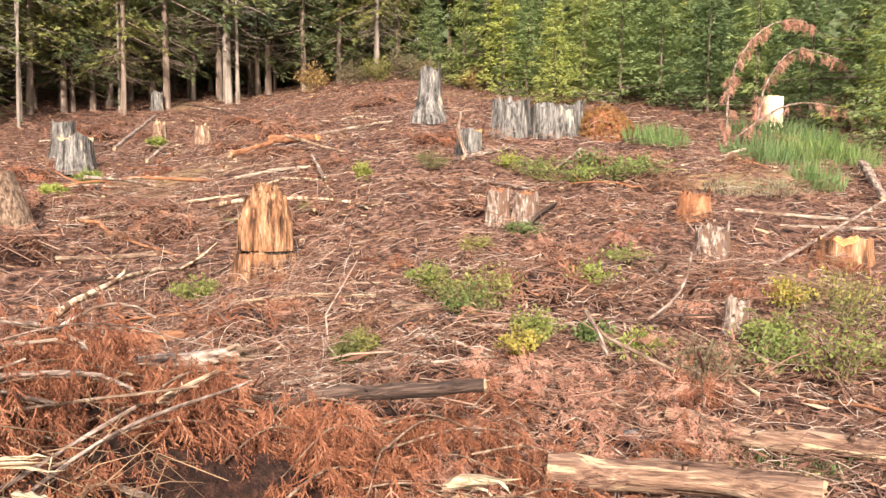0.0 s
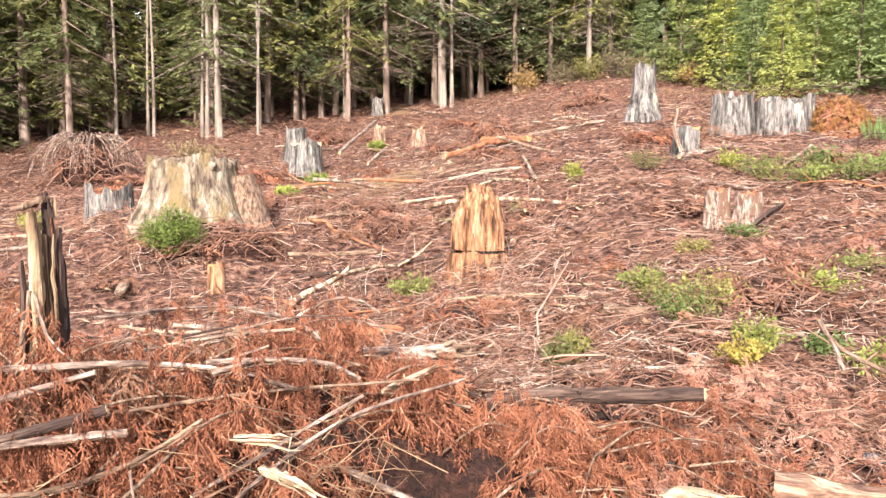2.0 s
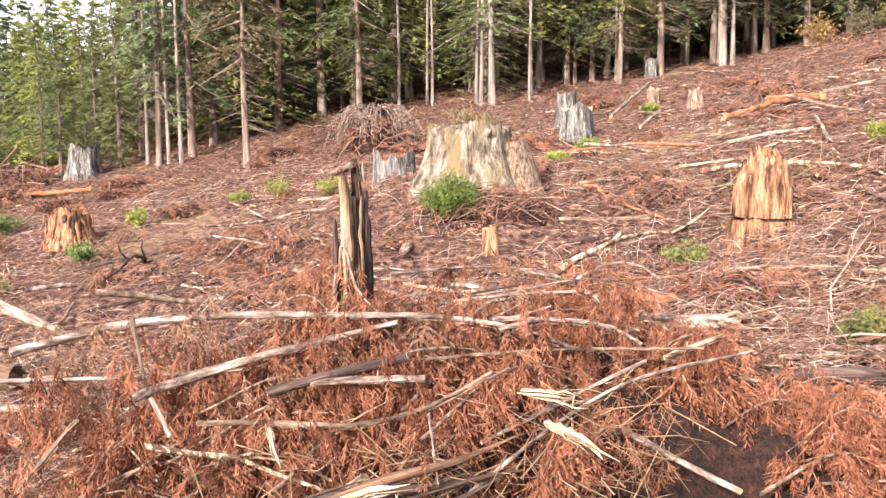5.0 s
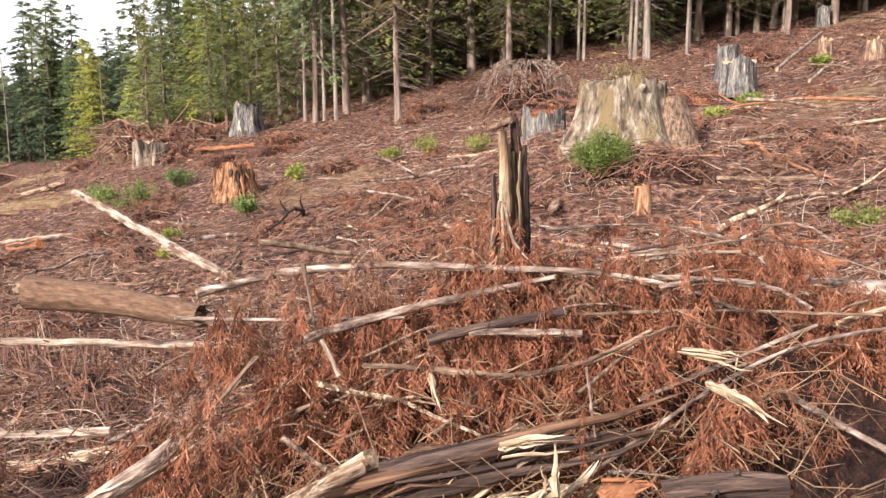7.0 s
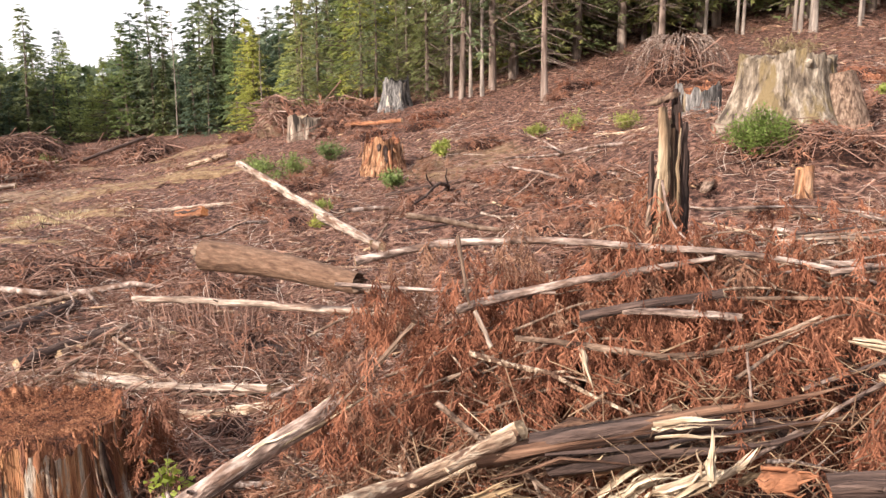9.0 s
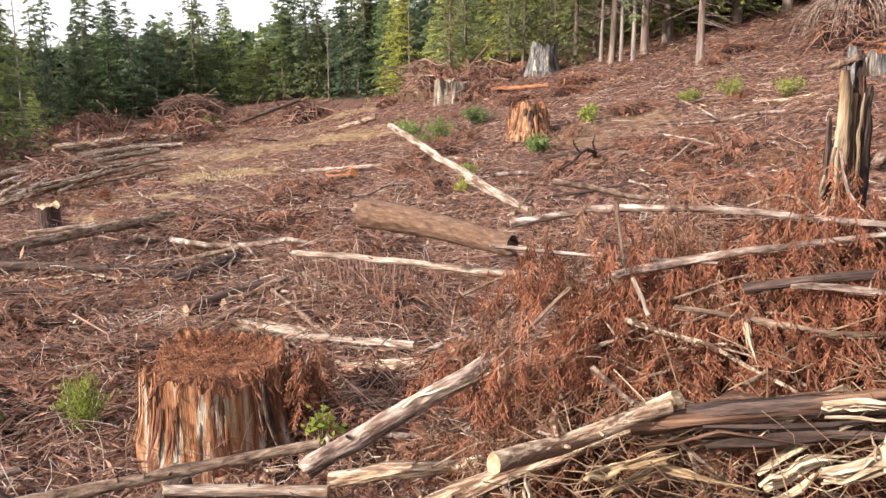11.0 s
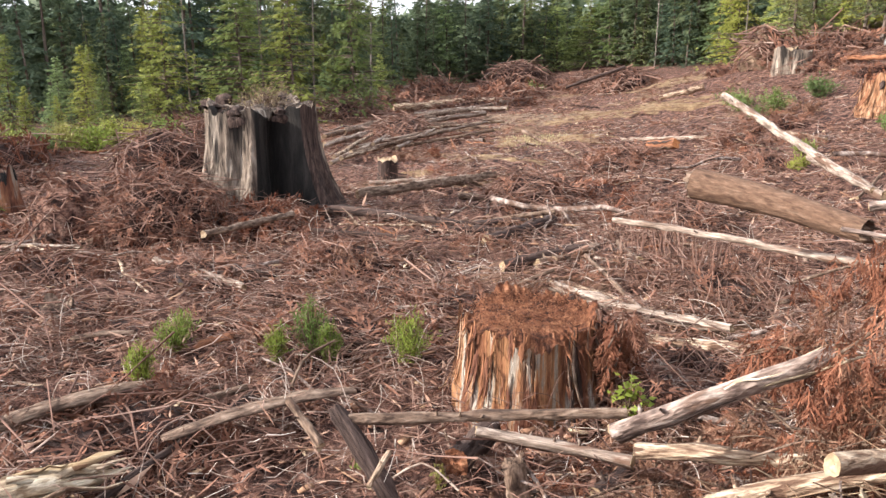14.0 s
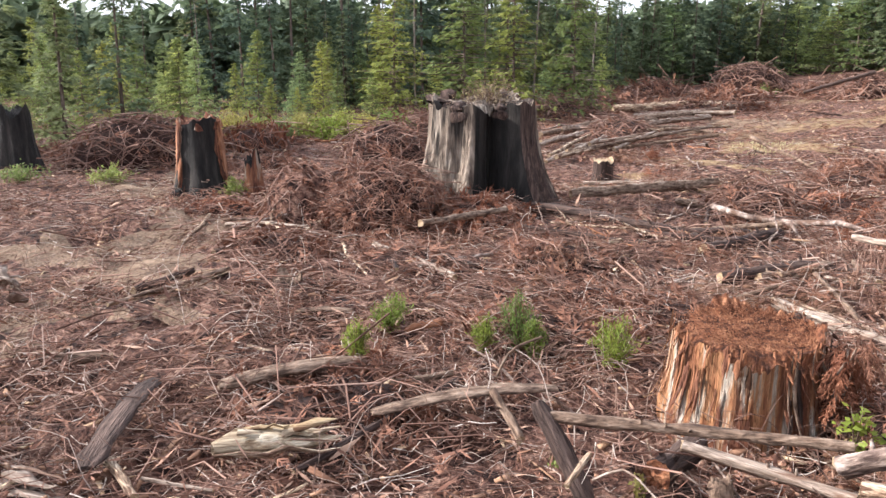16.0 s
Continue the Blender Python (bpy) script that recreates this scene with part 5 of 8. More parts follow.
def heap_height(x, y):
    """Upper face of the big brush pile."""
    u = (x + 1.7) * 0.72 + (y - 2.35) * 0.69
    w = (x + 1.7) * -0.69 + (y - 2.35) * 0.72
    side = math.exp(-w ** 3) if w > 0 else (1 + 0.25 * w) * math.exp(-(w / 1.35) ** 6)
    return float(hill(x, y)) + 1.08 * math.exp(-(abs(u - 0.05) / 1.55) ** 4) * side


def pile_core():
    """Sheet of matted needles and twigs deep in the pile, its dark colour painting the shade of the gaps."""
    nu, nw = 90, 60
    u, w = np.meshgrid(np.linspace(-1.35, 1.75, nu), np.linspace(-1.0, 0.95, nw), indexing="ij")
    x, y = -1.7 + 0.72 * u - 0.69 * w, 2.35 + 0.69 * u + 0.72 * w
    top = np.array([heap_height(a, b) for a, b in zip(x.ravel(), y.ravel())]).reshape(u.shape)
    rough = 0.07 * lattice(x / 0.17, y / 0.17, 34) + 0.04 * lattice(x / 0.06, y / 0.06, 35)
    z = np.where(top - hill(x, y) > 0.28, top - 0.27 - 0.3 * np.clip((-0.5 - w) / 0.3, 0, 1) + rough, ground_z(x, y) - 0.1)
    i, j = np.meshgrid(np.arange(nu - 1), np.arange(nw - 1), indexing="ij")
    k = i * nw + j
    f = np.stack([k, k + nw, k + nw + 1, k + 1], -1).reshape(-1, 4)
    tagged(part("matted_brush_shade", mesh_of("matted_brush_shade", np.stack([x, y, z], -1).reshape(-1, 3), f, MATTED_SHADE)), "matted sheet deep in the brush pile, coloured dark for the shade in its gaps", "brush", kind="stuff")


def build_brush_pile():
    pile_core()
    g = np.random.default_rng(31)
    near_stems = [s for s in STEM_LINES if np.hypot(s[:, 0] + 1.7, s[:, 1] - 2.35).min() < 1.3 and len(s) > 5]

    def under_stems(x, y, z):
        for stem in near_stems:
            gap = np.hypot(stem[:, 0] - x, stem[:, 1] - y)
            k = int(gap.argmin())
            if gap[k] < 0.13:
                z = min(z, stem[k, 2] - 0.05)
        return z
    for i in range(150):
        u, w = g.uniform(-1.15, 1.6), g.uniform(-0.95, 0.65)
        x = -1.7 + 0.72 * u - 0.69 * w
        y = 2.35 + 0.69 * u + 0.72 * w
        z = heap_height(x, y)
        if z - hill(x, y) < 0.15 or math.hypot(x + 0.68, y - 2.3) < 0.3 or math.hypot(x, y) < 1.75 or (w < -0.66 and u < 0.4 and g.random() < 0.8) or (u < -0.75 and w < 0.2 and g.random() < 0.45) or (u > 0.3 and w < -0.62 and g.random() < 0.8):
            continue
        # clumps with gaps between them
        z -= g.uniform(0.08, 0.34) + 0.15 * float(lattice(x / 0.26, y / 0.26, 33))
        if i % 6:
            z = under_stems(x, y, z)
        b = math.atan2(0.69, 0.72) + g.normal() * 0.6 + (math.pi if g.random() < 0.5 else 0)
        d = np.array([math.cos(b), math.sin(b), 0])
        ln = g.uniform(0.40, 0.85)
        p = np.array([x, y, z])
        pts = [p - d * ln * 0.5 - [0, 0, 0.07], p + [0, 0, g.uniform(-0.02, 0.05)], p + d * ln * 0.5 - [0, 0, 0.10]]
        bough("dead_cedar_bough", pts, g.uniform(0.004, 0.007), "dead cedar bough with rust-red drooping foliage in the brush pile", BROWN_BRUSH if u < -0.6 and g.random() < 0.5 else RUST, 500 + i, 92, (0.75, 1.5), 0.06, 1.5)
    # sprays that hang from the poles, dark gaps below them
    for k, stem in enumerate(near_stems):
        if stem[:, 2].mean() < 0.72 or np.hypot(stem[:, 0], stem[:, 1]).min() < 1.75:
            continue
        d = np.concatenate([[0], np.cumsum(np.linalg.norm(np.diff(stem, axis=0), axis=1))])
        at = g.uniform(0, 0.15)
        while at < d[-1] - 0.08:
            ln = g.uniform(0.14, 0.34)
            q = np.stack([np.interp(np.linspace(at, min(at + ln, d[-1]), 4), d, stem[:, c]) for c in range(3)], 1)
            q[:, 2] -= 0.012
            bough("dead_cedar_bough", q, 0.004, "dead cedar bough with rust-red sprays hanging from a pole", RUST if q[0, 0] > -2.1 or k % 3 else BROWN_BRUSH, 2200 + 20 * k + int(at * 20), 105, (0.75, 1.3), 0.035, 2.6)
            at += ln + g.uniform(0.03, 0.22)
    # bare poles that lie in and over the boughs
    for i in range(11):
        u, w, ln = g.uniform(-1.3, 0.7), g.uniform(-0.72, 0.25), g.uniform(0.5, 1.3)
        tilt, rad = g.normal() * 0.25, g.uniform(0.004, 0.009)
        pts = []
        for k in (-0.5, 0.0, 0.5):
            a, b = u + k * ln, w + k * ln * tilt
            x, y = -1.7 + 0.72 * a - 0.69 * b, 2.35 + 0.69 * a + 0.72 * b
            pts.append((x, y, max(heap_height(x, y), gz(x, y) + 0.3) + g.uniform(-0.08, 0.0)))
        if min(math.hypot(p[0], p[1]) for p in pts) > 1.75:
            pole(("grey", "brown", "grey", "dark", "birch")[i % 5], ("weathered grey", "brown-barked", "bent grey", "dark wet", "bleached pale")[i % 5] + " branch lying among rust-red boughs", pts, rad * 1.2, rad)
    # boughs caught round the snag's foot
    for i in range(9):
        b = g.uniform(0, 6.28)
        d = np.array([math.cos(b), math.sin(b), 0])
        p = np.array([-1.95, 2.23, 1.02 + 0.05 * i * (i % 2)]) + d * g.uniform(0.06, 0.2)
        bough("dead_cedar_bough", [p - d * 0.05 + [0, 0, 0.16], p, p + d * 0.25 - [0, 0, 0.15]], 0.007, "dead cedar bough draped on the snag's foot", RUST, 470 + i, 70, (0.8, 1.4), 0.05, 1.6)
    # crest of boughs in front of the snag and the ragged left shoulder of the pile
    sight = np.array([-1.95, 2.23]) / math.hypot(1.95, 2.23)
    across = np.array([sight[1], -sight[0]])
    for i in range(70):
        if i < 34:
            s, far = g.uniform(-0.32, 0.8), g.uniform(2.55, 2.88)
            z = 1.36 - 0.14 * s * s - 0.9 * (2.88 - far) + g.uniform(-0.14, 0.02)
        else:
            s, far = g.uniform(-1.25, -0.2), g.uniform(2.2, 2.85)
            z = 1.23 - 0.22 * abs(s + 0.3) - 0.75 * (2.85 - far) + g.uniform(-0.2, 0.03)
        x, y = sight * far + across * s
        b = math.atan2(across[1], across[0]) + g.normal() * 0.7 + (math.pi if i % 2 else 0)
        d = np.array([math.cos(b), math.sin(b), 0])
        ln = g.uniform(0.25, 0.6)
        p = np.array([x, y, under_stems(x, y, z) if i % 6 else z])
        bough("dead_cedar_bough", [p - d * ln * 0.5 - [0, 0, 0.08], p, p + d * ln * 0.5 - [0, 0, 0.1]], g.uniform(0.004, 0.006), "dead cedar bough with rust-red drooping foliage in the brush pile", RUST if i % 5 else BROWN_BRUSH, 1600 + i, 84, (0.75, 1.45), 0.05, 1.7)
    # dark shaggy brush against the red stump
    for i in range(8):
        b = g.uniform(0.7, 2.0)
        d = np.array([math.cos(b), math.sin(b), 0])
        p = np.array([-4.12, 0.49, g.uniform(0.0, 0.30)]) + d * g.uniform(0.40, 0.52)
        e = np.array([-d[1], d[0], 0]) * 0.14
        bough("brown_bough", [p - e, p + [0, 0, 0.05], p + e - [0, 0, 0.06]], 0.006, "dead brown brush hanging on the red stump's side", NEEDLES if i % 3 else RUST, 1300 + i, 90, (0.8, 1.5), 0.06, 1.6)
    # brown dead brush on the pile's low flank
    for i in range(88):
        u, w = g.uniform(-2.2, -0.5), g.uniform(-1.25, 0.5)
        x, y = -1.7 + 0.72 * u - 0.69 * w, 2.35 + 0.69 * u + 0.72 * w
        if math.hypot(x, y) < 1.8:
            continue
        z = max(gz(x, y) + g.uniform(0.06, 0.6) * math.exp(-((u + 0.7) / 0.8) ** 2) + 0.05, heap_height(x, y) - g.uniform(0.05, 0.3) if u > -1.2 else -9)
        b = g.uniform(0, 6.28)
        d = np.array([math.cos(b), math.sin(b), g.normal() * 0.2])
        ln = g.uniform(0.3, 0.65)
        p = np.array([x, y, z])
        bough("brown_bough", [p - d * ln * 0.5 - [0, 0, 0.04], p + [0, 0, 0.03], p + d * ln * 0.5 - [0, 0, 0.06]], 0.006, "dead brown bough in the low flank of the brush pile", BROWN_BRUSH if i % 4 else RUST, 1100 + i, 62, (0.7, 1.4), 0.08, 0.9)
    # boughs that lie on the bank beside the pile
    for i in range(56):
        x, y = g.uniform(-1.0, 0.95), g.uniform(2.55, 3.6)
        if math.hypot(x + 0.62, y - 2.55) < 0.34:
            continue
        z = gz(x, y) + g.uniform(0.10, 0.42) * max(0.3, 1 - 0.8 * abs(x + 0.1))
        b = g.normal() * 0.6 - 0.1
        d = np.array([math.cos(b), math.sin(b), 0])
        ln = g.uniform(0.4, 0.8)
        p = np.array([x, y, z])
        bough("drooping_bough", [p - d * ln * 0.5, p + [0, 0, 0.04], p + d * ln * 0.5 - [0, 0, 0.05]], 0.006,
              "dead cedar bough with pink-brown needles lying on the bank", RUST if g.random() < 0.85 else PINKISH, 900 + i, 62, (0.7, 1.4), 0.07, 1.2)
    # reddish boughs over the bank and the slope beyond it
    for i in range(54):
        x, y = (g.uniform(0.1, 1.4), g.uniform(3.3, 4.7)) if i < 34 else (g.uniform(0.6, 4.2), g.uniform(4.8, 9.0))
        z = gz(x, y) + g.uniform(0.03, 0.16)
        b = g.uniform(0, 6.28)
        d = np.array([math.cos(b), math.sin(b), 0])
        ln = g.uniform(0.3, 0.7)
        p = np.array([x, y, z])
        bough("reddish_bough", [p - d * ln * 0.5, p + [0, 0, 0.05], p + d * ln * 0.5 - [0, 0, 0.03]], 0.005, "dead bough with faded pink-red needles on the slope", PINKISH if i % 3 else RUST, 1400 + i, 60, (0.7, 1.3), 0.08, 0.5)
    # boughs tossed on the slash left of the pile's foot and over the open ground
    for i in range(25):
        r, a = g.uniform(2.9, 9.0), math.radians(g.uniform(95, 185))
        x, y = r * math.cos(a), r * math.sin(a)
        z = gz(x, y) + g.uniform(0.02, 0.12)
        b = g.uniform(0, 6.28)
        d = np.array([math.cos(b), math.sin(b), 0])
        ln = g.uniform(0.3, 0.8)
        p = np.array([x, y, z])
        bough("brown_bough", [p - d * ln * 0.5, p + [0, 0, 0.05], p + d * ln * 0.5 - [0, 0, 0.03]], 0.006,
              "dead brown bough lying on the slash", RUST if g.random() < 0.4 else BROWN_BRUSH, 1000 + i, 60, (0.5, 1.1), 0.08, 0.4)


build_brush_pile()


# ---- trees ----
def conifer_meshes(seed, height, crown_from, radius, leaf, bark, whorls, per, leaves, r_trunk, droop=0.35, dead_low=0, leaf_len=0.30, leaf_w=0.045, taper=0.9):
    """Trunk, dead lower branches and crown of one tree, at the origin."""
    g = np.random.default_rng(seed)
    zs = np.linspace(-0.4, height, 14)
    line = np.stack([0.02 * height * np.sin(zs / height * 3 + seed) * zs / height, 0.015 * height * np.cos(zs / height * 2.3 + seed) * zs / height, zs], 1)
    rad = r_trunk * (1 - 0.93 * np.clip(zs, 0, None) / height) * (1 + 0.25 * np.exp(-np.clip(zs, 0, None) * 1.6))
    trunk = tube(line, rad, 7, 0.03, seed)

    def axis(z):
        return np.stack([np.interp(z, zs, line[:, 0]), np.interp(z, zs, line[:, 1]), z], -1)
    limbs, pos, ahead = [], [], []
    total = whorls * per
    h = crown_from + (height - crown_from) * ((np.arange(total) + g.uniform(-2.0, 2.0, total)).clip(0, total - 0.5) / total) ** 0.92
    for z in h:
        u = (height - z) / (height - crown_from)
        ln = radius * (u ** taper) * g.choice((0.5, 0.75, 0.95, 1.2)) * g.uniform(0.85, 1.1) + 0.08
        b = g.uniform(0, 2 * np.pi)
        d = np.array([np.cos(b), np.sin(b), 0.0])
        s = np.linspace(0, 1, 3)
        p = axis(np.array(z)) + d * (s * ln)[:, None] + np.array([0, 0, 1.0]) * (0.12 * ln * s - droop * ln * s * s)[:, None]
        if dead_low or len(limbs) < 12:
            limbs.append(tube(p[[0, 2]], np.array([0.016, 0.004]) * (0.6 + ln), 3))
        k = max(3, int(leaves * (0.3 + ln / max(radius, 0.1))))
        t = g.uniform(0.03, 1.05, k)
        q = axis(np.array(z)) + d * (t * ln)[:, None] + np.array([0, 0, 1.0]) * (0.12 * ln * t - droop * ln * t * t)[:, None]
        side = np.cross(d, [0, 0, 1.0])
        off = g.normal(size=k) * 0.24 * ln * (1.15 - t)
        q = q + side * off[:, None] + np.array([0, 0, 1.0]) * (g.normal(size=k) * 0.04 * ln)[:, None]
        pos.append(q)
        ahead.append(d * 0.8 + side * (np.sign(off) * g.uniform(0.2, 0.8, k))[:, None] + g.normal(size=(k, 3)) * 0.12 - np.array([0, 0, 0.30]))
    dead = []
    for _ in range(dead_low):
        z = g.uniform(0.10 * height, max(crown_from, 0.2 * height) * 1.1)
        b = g.uniform(0, 2 * np.pi)
        d = np.array([np.cos(b), np.sin(b), g.uniform(-0.35, 0.15)])
        ln = g.uniform(0.4, 1.0) * radius * 0.9
        p = axis(np.array(z)) + d * (np.array([0, 0.5, 1]) * ln)[:, None] - np.array([[0, 0, 0], [0, 0, 0.02], [0, 0, 0.12 * ln]])
        dead.append(tube(p[[0, 2]], [0.014, 0.004], 3))
    pos, ahead = np.concatenate(pos), np.concatenate(ahead)
    vs, fs, k = [], [], 0
    for u in range(3):
        sel = slice(u, None, 3)
        m = frames_at(pos[sel], ahead[sel], np.array([0, 0, 1.0]) + g.normal(size=(len(pos[sel]), 3)) * 0.28, g.uniform(0.7, 1.35, len(pos[sel])))
        w, q = spread(needle_spray(leaf_len, leaf_w, seed * 3 + u), m)
        vs.append(w)
        fs.append(q + k)
        k += len(w)
    tm = mesh_of("trunk", *trunk, bark, True)
    lv, lf = merge(limbs + dead)
    lm = mesh_of("limbs", lv, lf, bark)
    cm = mesh_of("crown", np.concatenate(vs), np.concatenate(fs), leaf)
    return tm, lm, cm


def needle_spray(l, w, seed):
    """A flat twig of needles: one long wedge and four side wedges, uneven. Triangles."""
    g = np.random.default_rng(seed + 40)
    vs, fs = [], []
    rows = [(0.0, 0.0, 1.0), (0.2, 0.7, 0.65), (0.35, -0.7, 0.6)]
    for i, (s, ang, ln) in enumerate(rows):
        ln *= l * g.uniform(0.75, 1.25)
        a = ang + g.normal() * 0.12
        d = np.array([math.cos(a), math.sin(a), g.normal() * 0.15 - 0.12])
        sd = np.array([-d[1], d[0], g.normal() * 0.3]) * w * g.uniform(0.45, 0.75)
        p = np.array([s * l, 0, 0])
        vs.append(np.array([p - sd, p + d * ln, p + sd + d * ln * 0.15]))
        fs.append(np.array([[0, 1, 2]]) + 3 * i)
    return np.concatenate(vs), np.concatenate(fs)


def tree_kind(name, label, group, *args, **kw):
    tm, lm, cm = conifer_meshes(*args, **kw)
    top = thing(name, (0, 0, 0), label, "tree", group)
    part("trunk", tm, top)
    tagged(part("branchwork", lm, top), kind="stuff")
    part("crown", cm, top)
    return top


planted = set()


def plant(kind, x, y, scale=1.0, turn=0.0, sink=0.1, tall=1.0):
    place = pose(x, y, gz(x, y) - sink, 0, 0, turn)
    ob = kind if kind not in planted else copy_thing(kind, place)
    planted.add(kind)
    ob.scale = (scale, scale, scale * tall)
    if ob is kind:
        ob.matrix_basis = place @ Matrix.Diagonal((scale, scale, scale * tall, 1))
    else:
        ob.matrix_basis = place @ Matrix.Diagonal((scale, scale, scale * tall, 1))
    return ob


EDGE = "trees along the forest edge"
WOOD = "trees of the wood behind the clearing"
firs = [tree_kind("fir_tree", "tall green fir with drooping branches", EDGE, s, 15.0, c, 2.5, FIR_MID, TREE_BARK, 24, 5, 30, 0.17, 0.45, 14, 0.27, 0.062) for s, c in ((1, 1.2), (2, 1.8), (3, 0.7), (4, 2.4))]
bare = [tree_kind("edge_conifer", "bare-stemmed forest-edge conifer with dead lower branches", EDGE, s, 17.0, 2.6, 1.9, l, b, 15, 5, 24, 0.13, 0.6, 70, 0.32, 0.075, 0.55) for s, b, l in ((5, TREE_BARK_PALE, FIR_MID), (6, TREE_BARK_RED, FIR_MID), (7, TREE_BARK, FIR_DARK))]
wood = [tree_kind("wood_fir", "dense dark fir standing in the wood", WOOD, s, 14.0, 0.6, 2.5, FIR_DARK, TREE_BARK, 20, 5, 12, 0.17, 0.38, 0, 0.52, 0.17) for s in (8, 9)]
young = [tree_kind("young_fir", "young bright green fir with branches to the ground", "young firs beside the clearing", s, 5.0, 0.1, 1.5, FIR_YOUNG, TREE_BARK, 24, 6, 21, 0.05, 0.08, 0, 0.17, 0.036, 0.85) for s in (10, 11, 12)]
yellow = [tree_kind("young_fir", "yellow-green young conifer with an open crown", "young firs beside the clearing", s, 6.0, 0.2, 1.75, FIR_YELLOW, TREE_BARK, 22, 6, 18, 0.055, 0.12, 4, 0.21, 0.044) for s in (13, 14)]
far_firs = [tree_kind("far_fir", "slim pointed conifer in the far tree line", WOOD, s, 14.0, 0.3, 2.6, l, TREE_BARK, 20, 5, 14, 0.15, 0.36, 0, 0.46, 0.13, taper=0.8) for s, l in ((18, FIR_FAR), (19, FIR_FAR), (20, FIR_FAR), (21, FIR_DARK))]
thin = [tree_kind("bare_snag_tree", "thin pale dead tree with short branch stubs", EDGE, s, 13.0, 8.0, 0.6, FIR_DEAD, TREE_BARK_PALE, 3, 4, 3, 0.075, 0.3, 46, 0.3, 0.05) for s in (15, 16)]
dying = tree_kind("dead_fir", "slim dying fir with bare curved branches and brown needles", EDGE, 17, 9.0, 3.3, 1.7, FIR_DEAD, TREE_BARK_RED, 11, 5, 34, 0.11, 0.5, 34, 0.20, 0.05)


def plant_woods():
    g = np.random.default_rng(77)

    def pick(kinds):
        return kinds[g.integers(len(kinds))]
    # named trees along the edge
    for kinds, x, y, s in ((thin, -13.8, 26.7, 0.8), (bare, -13.6, 31.9, 0.9), (bare, -14.2, 31.5, 0.8), (bare, -11.3, 33.6, 1.1), (bare, -9.5, 36.2, 1.5), (bare, -9.9, 36.4, 1.2),
                           (thin, -9.0, 36.0, 1.2), (bare, -9.2, 40.6, 1.3), (bare, -8.6, 40.4, 1.2), (bare, -3.1, 38.0, 1.0), (bare, -12.1, 31.1, 0.8), (thin, -12.6, 32.0, 0.9),
                           (bare, -14.9, 25.9, 1.0), (thin, -15.3, 25.8, 1.0), (thin, -15.8, 26.3, 0.9), (thin, -17.7, 26.2, 0.8), (thin, -18.2, 26.6, 0.8), (thin, -19.2, 26.1, 0.9), (thin, -14.5, 28.2, 0.9),
                           (bare, -19.4, 23.9, 0.9), (bare, -23.0, 17.7, 0.9), (thin, -22.6, 17.8, 0.9), (thin, -22.1, 17.9, 1.0), (thin, -23.6, 17.7, 0.9), (bare, -22.4, 18.6, 1.0), 
                           (firs, -26.9, 16.6, 0.42), (firs, -25.2, 17.8, 0.52), (firs, -29.0, 17.2, 0.42), (firs, -32.9, 16.6, 0.45), (firs, -20.5, 27.5, 1.0), (firs, -16.8, 28.6, 1.0),
                           (firs, -15.1, 30.0, 0.8), (firs, -14.3, 31.0, 0.7), (firs, -13.4, 33.0, 0.85), (firs, -11.7, 38.0, 0.9), (firs, -6.8, 40.0, 0.9), (firs, -5.1, 40.0, 0.8), (firs, -2.3, 40.0, 0.8), (firs, -4.1, 41.0, 0.9)):
        plant(pick(kinds), x, y, s, g.uniform(0, 360))
    # edge of the wood, as stretches between corners of the clearing
    line = np.array([(20, 28), (17, 31), (7, 39), (-2, 42), (-9, 43), (-13, 36), (-17, 30), (-21, 28), (-23, 21), (-27, 19), (-33, 20), (-42, 22), (-54, 22), (-66, 16), (-62, 2), (-48, -9), (-40, -14), (-38, -29)], float)
    for (ax, ay), (bx, by) in zip(line[:-1], line[1:]):
        ln = math.hypot(bx - ax, by - ay)
        nx, ny = (by - ay) / ln, -(bx - ax) / ln
        if nx * -ax + ny * -ay > 0:
            nx, ny = -nx, -ny
        distant = min(ax, bx) < -41
        for row, gap in (((0.0, 1.7), (2.2, 1.4), (4.6, 1.3)) if distant else ((0.0, 2.1), (2.6, 2.1))):
            k = int(ln / gap) + 1
            for t in (np.arange(k) + g.uniform(-0.35, 0.35, k)) / k:
                x = ax + (bx - ax) * t + nx * (row + g.uniform(-0.7, 0.7))
                y = ay + (by - ay) * t + ny * (row + g.uniform(-0.7, 0.7))
                far = x < -38
                if far:
                    s = (g.choice((0.4, 0.55, 0.75, 0.95)) * g.uniform(0.85, 1.15) + 0.03 * row) * (0.89 if y > 9 else 1.0 if y > 4 else 0.84)
                    k = g.random()
                    if k > 0.9 and row < 3:
                        plant(pick(thin), x, y, g.uniform(0.5, 0.85), g.uniform(0, 360))
                    elif k < 0.4 and row < 1:
                        plant(pick(yellow + young), x, y, g.uniform(0.7, 1.5) * (1.0 if y > 4 else 0.84), g.uniform(0, 360))
                    else:
                        plant(pick(far_firs), x, y, s, g.uniform(0, 360), 0.4, 0.78 if y > 4 else 0.95)
                elif x > -6:
                    if row < 1 and g.random() < 0.2:
                        plant(pick(young), x, y, g.uniform(1.5, 2.2), g.uniform(0, 360))
                    else:
                        plant(pick(wood), x, y, g.uniform(0.8, 1.1), g.uniform(0, 360))
                else:
                    plant(pick((wood + firs if row > 2 else (bare + firs + firs))), x, y, g.uniform(0.8, 1.1) * (0.44 if -x > 1.40 * y else 0.8 if -x > 1.25 * y else 1.0), g.uniform(0, 360))
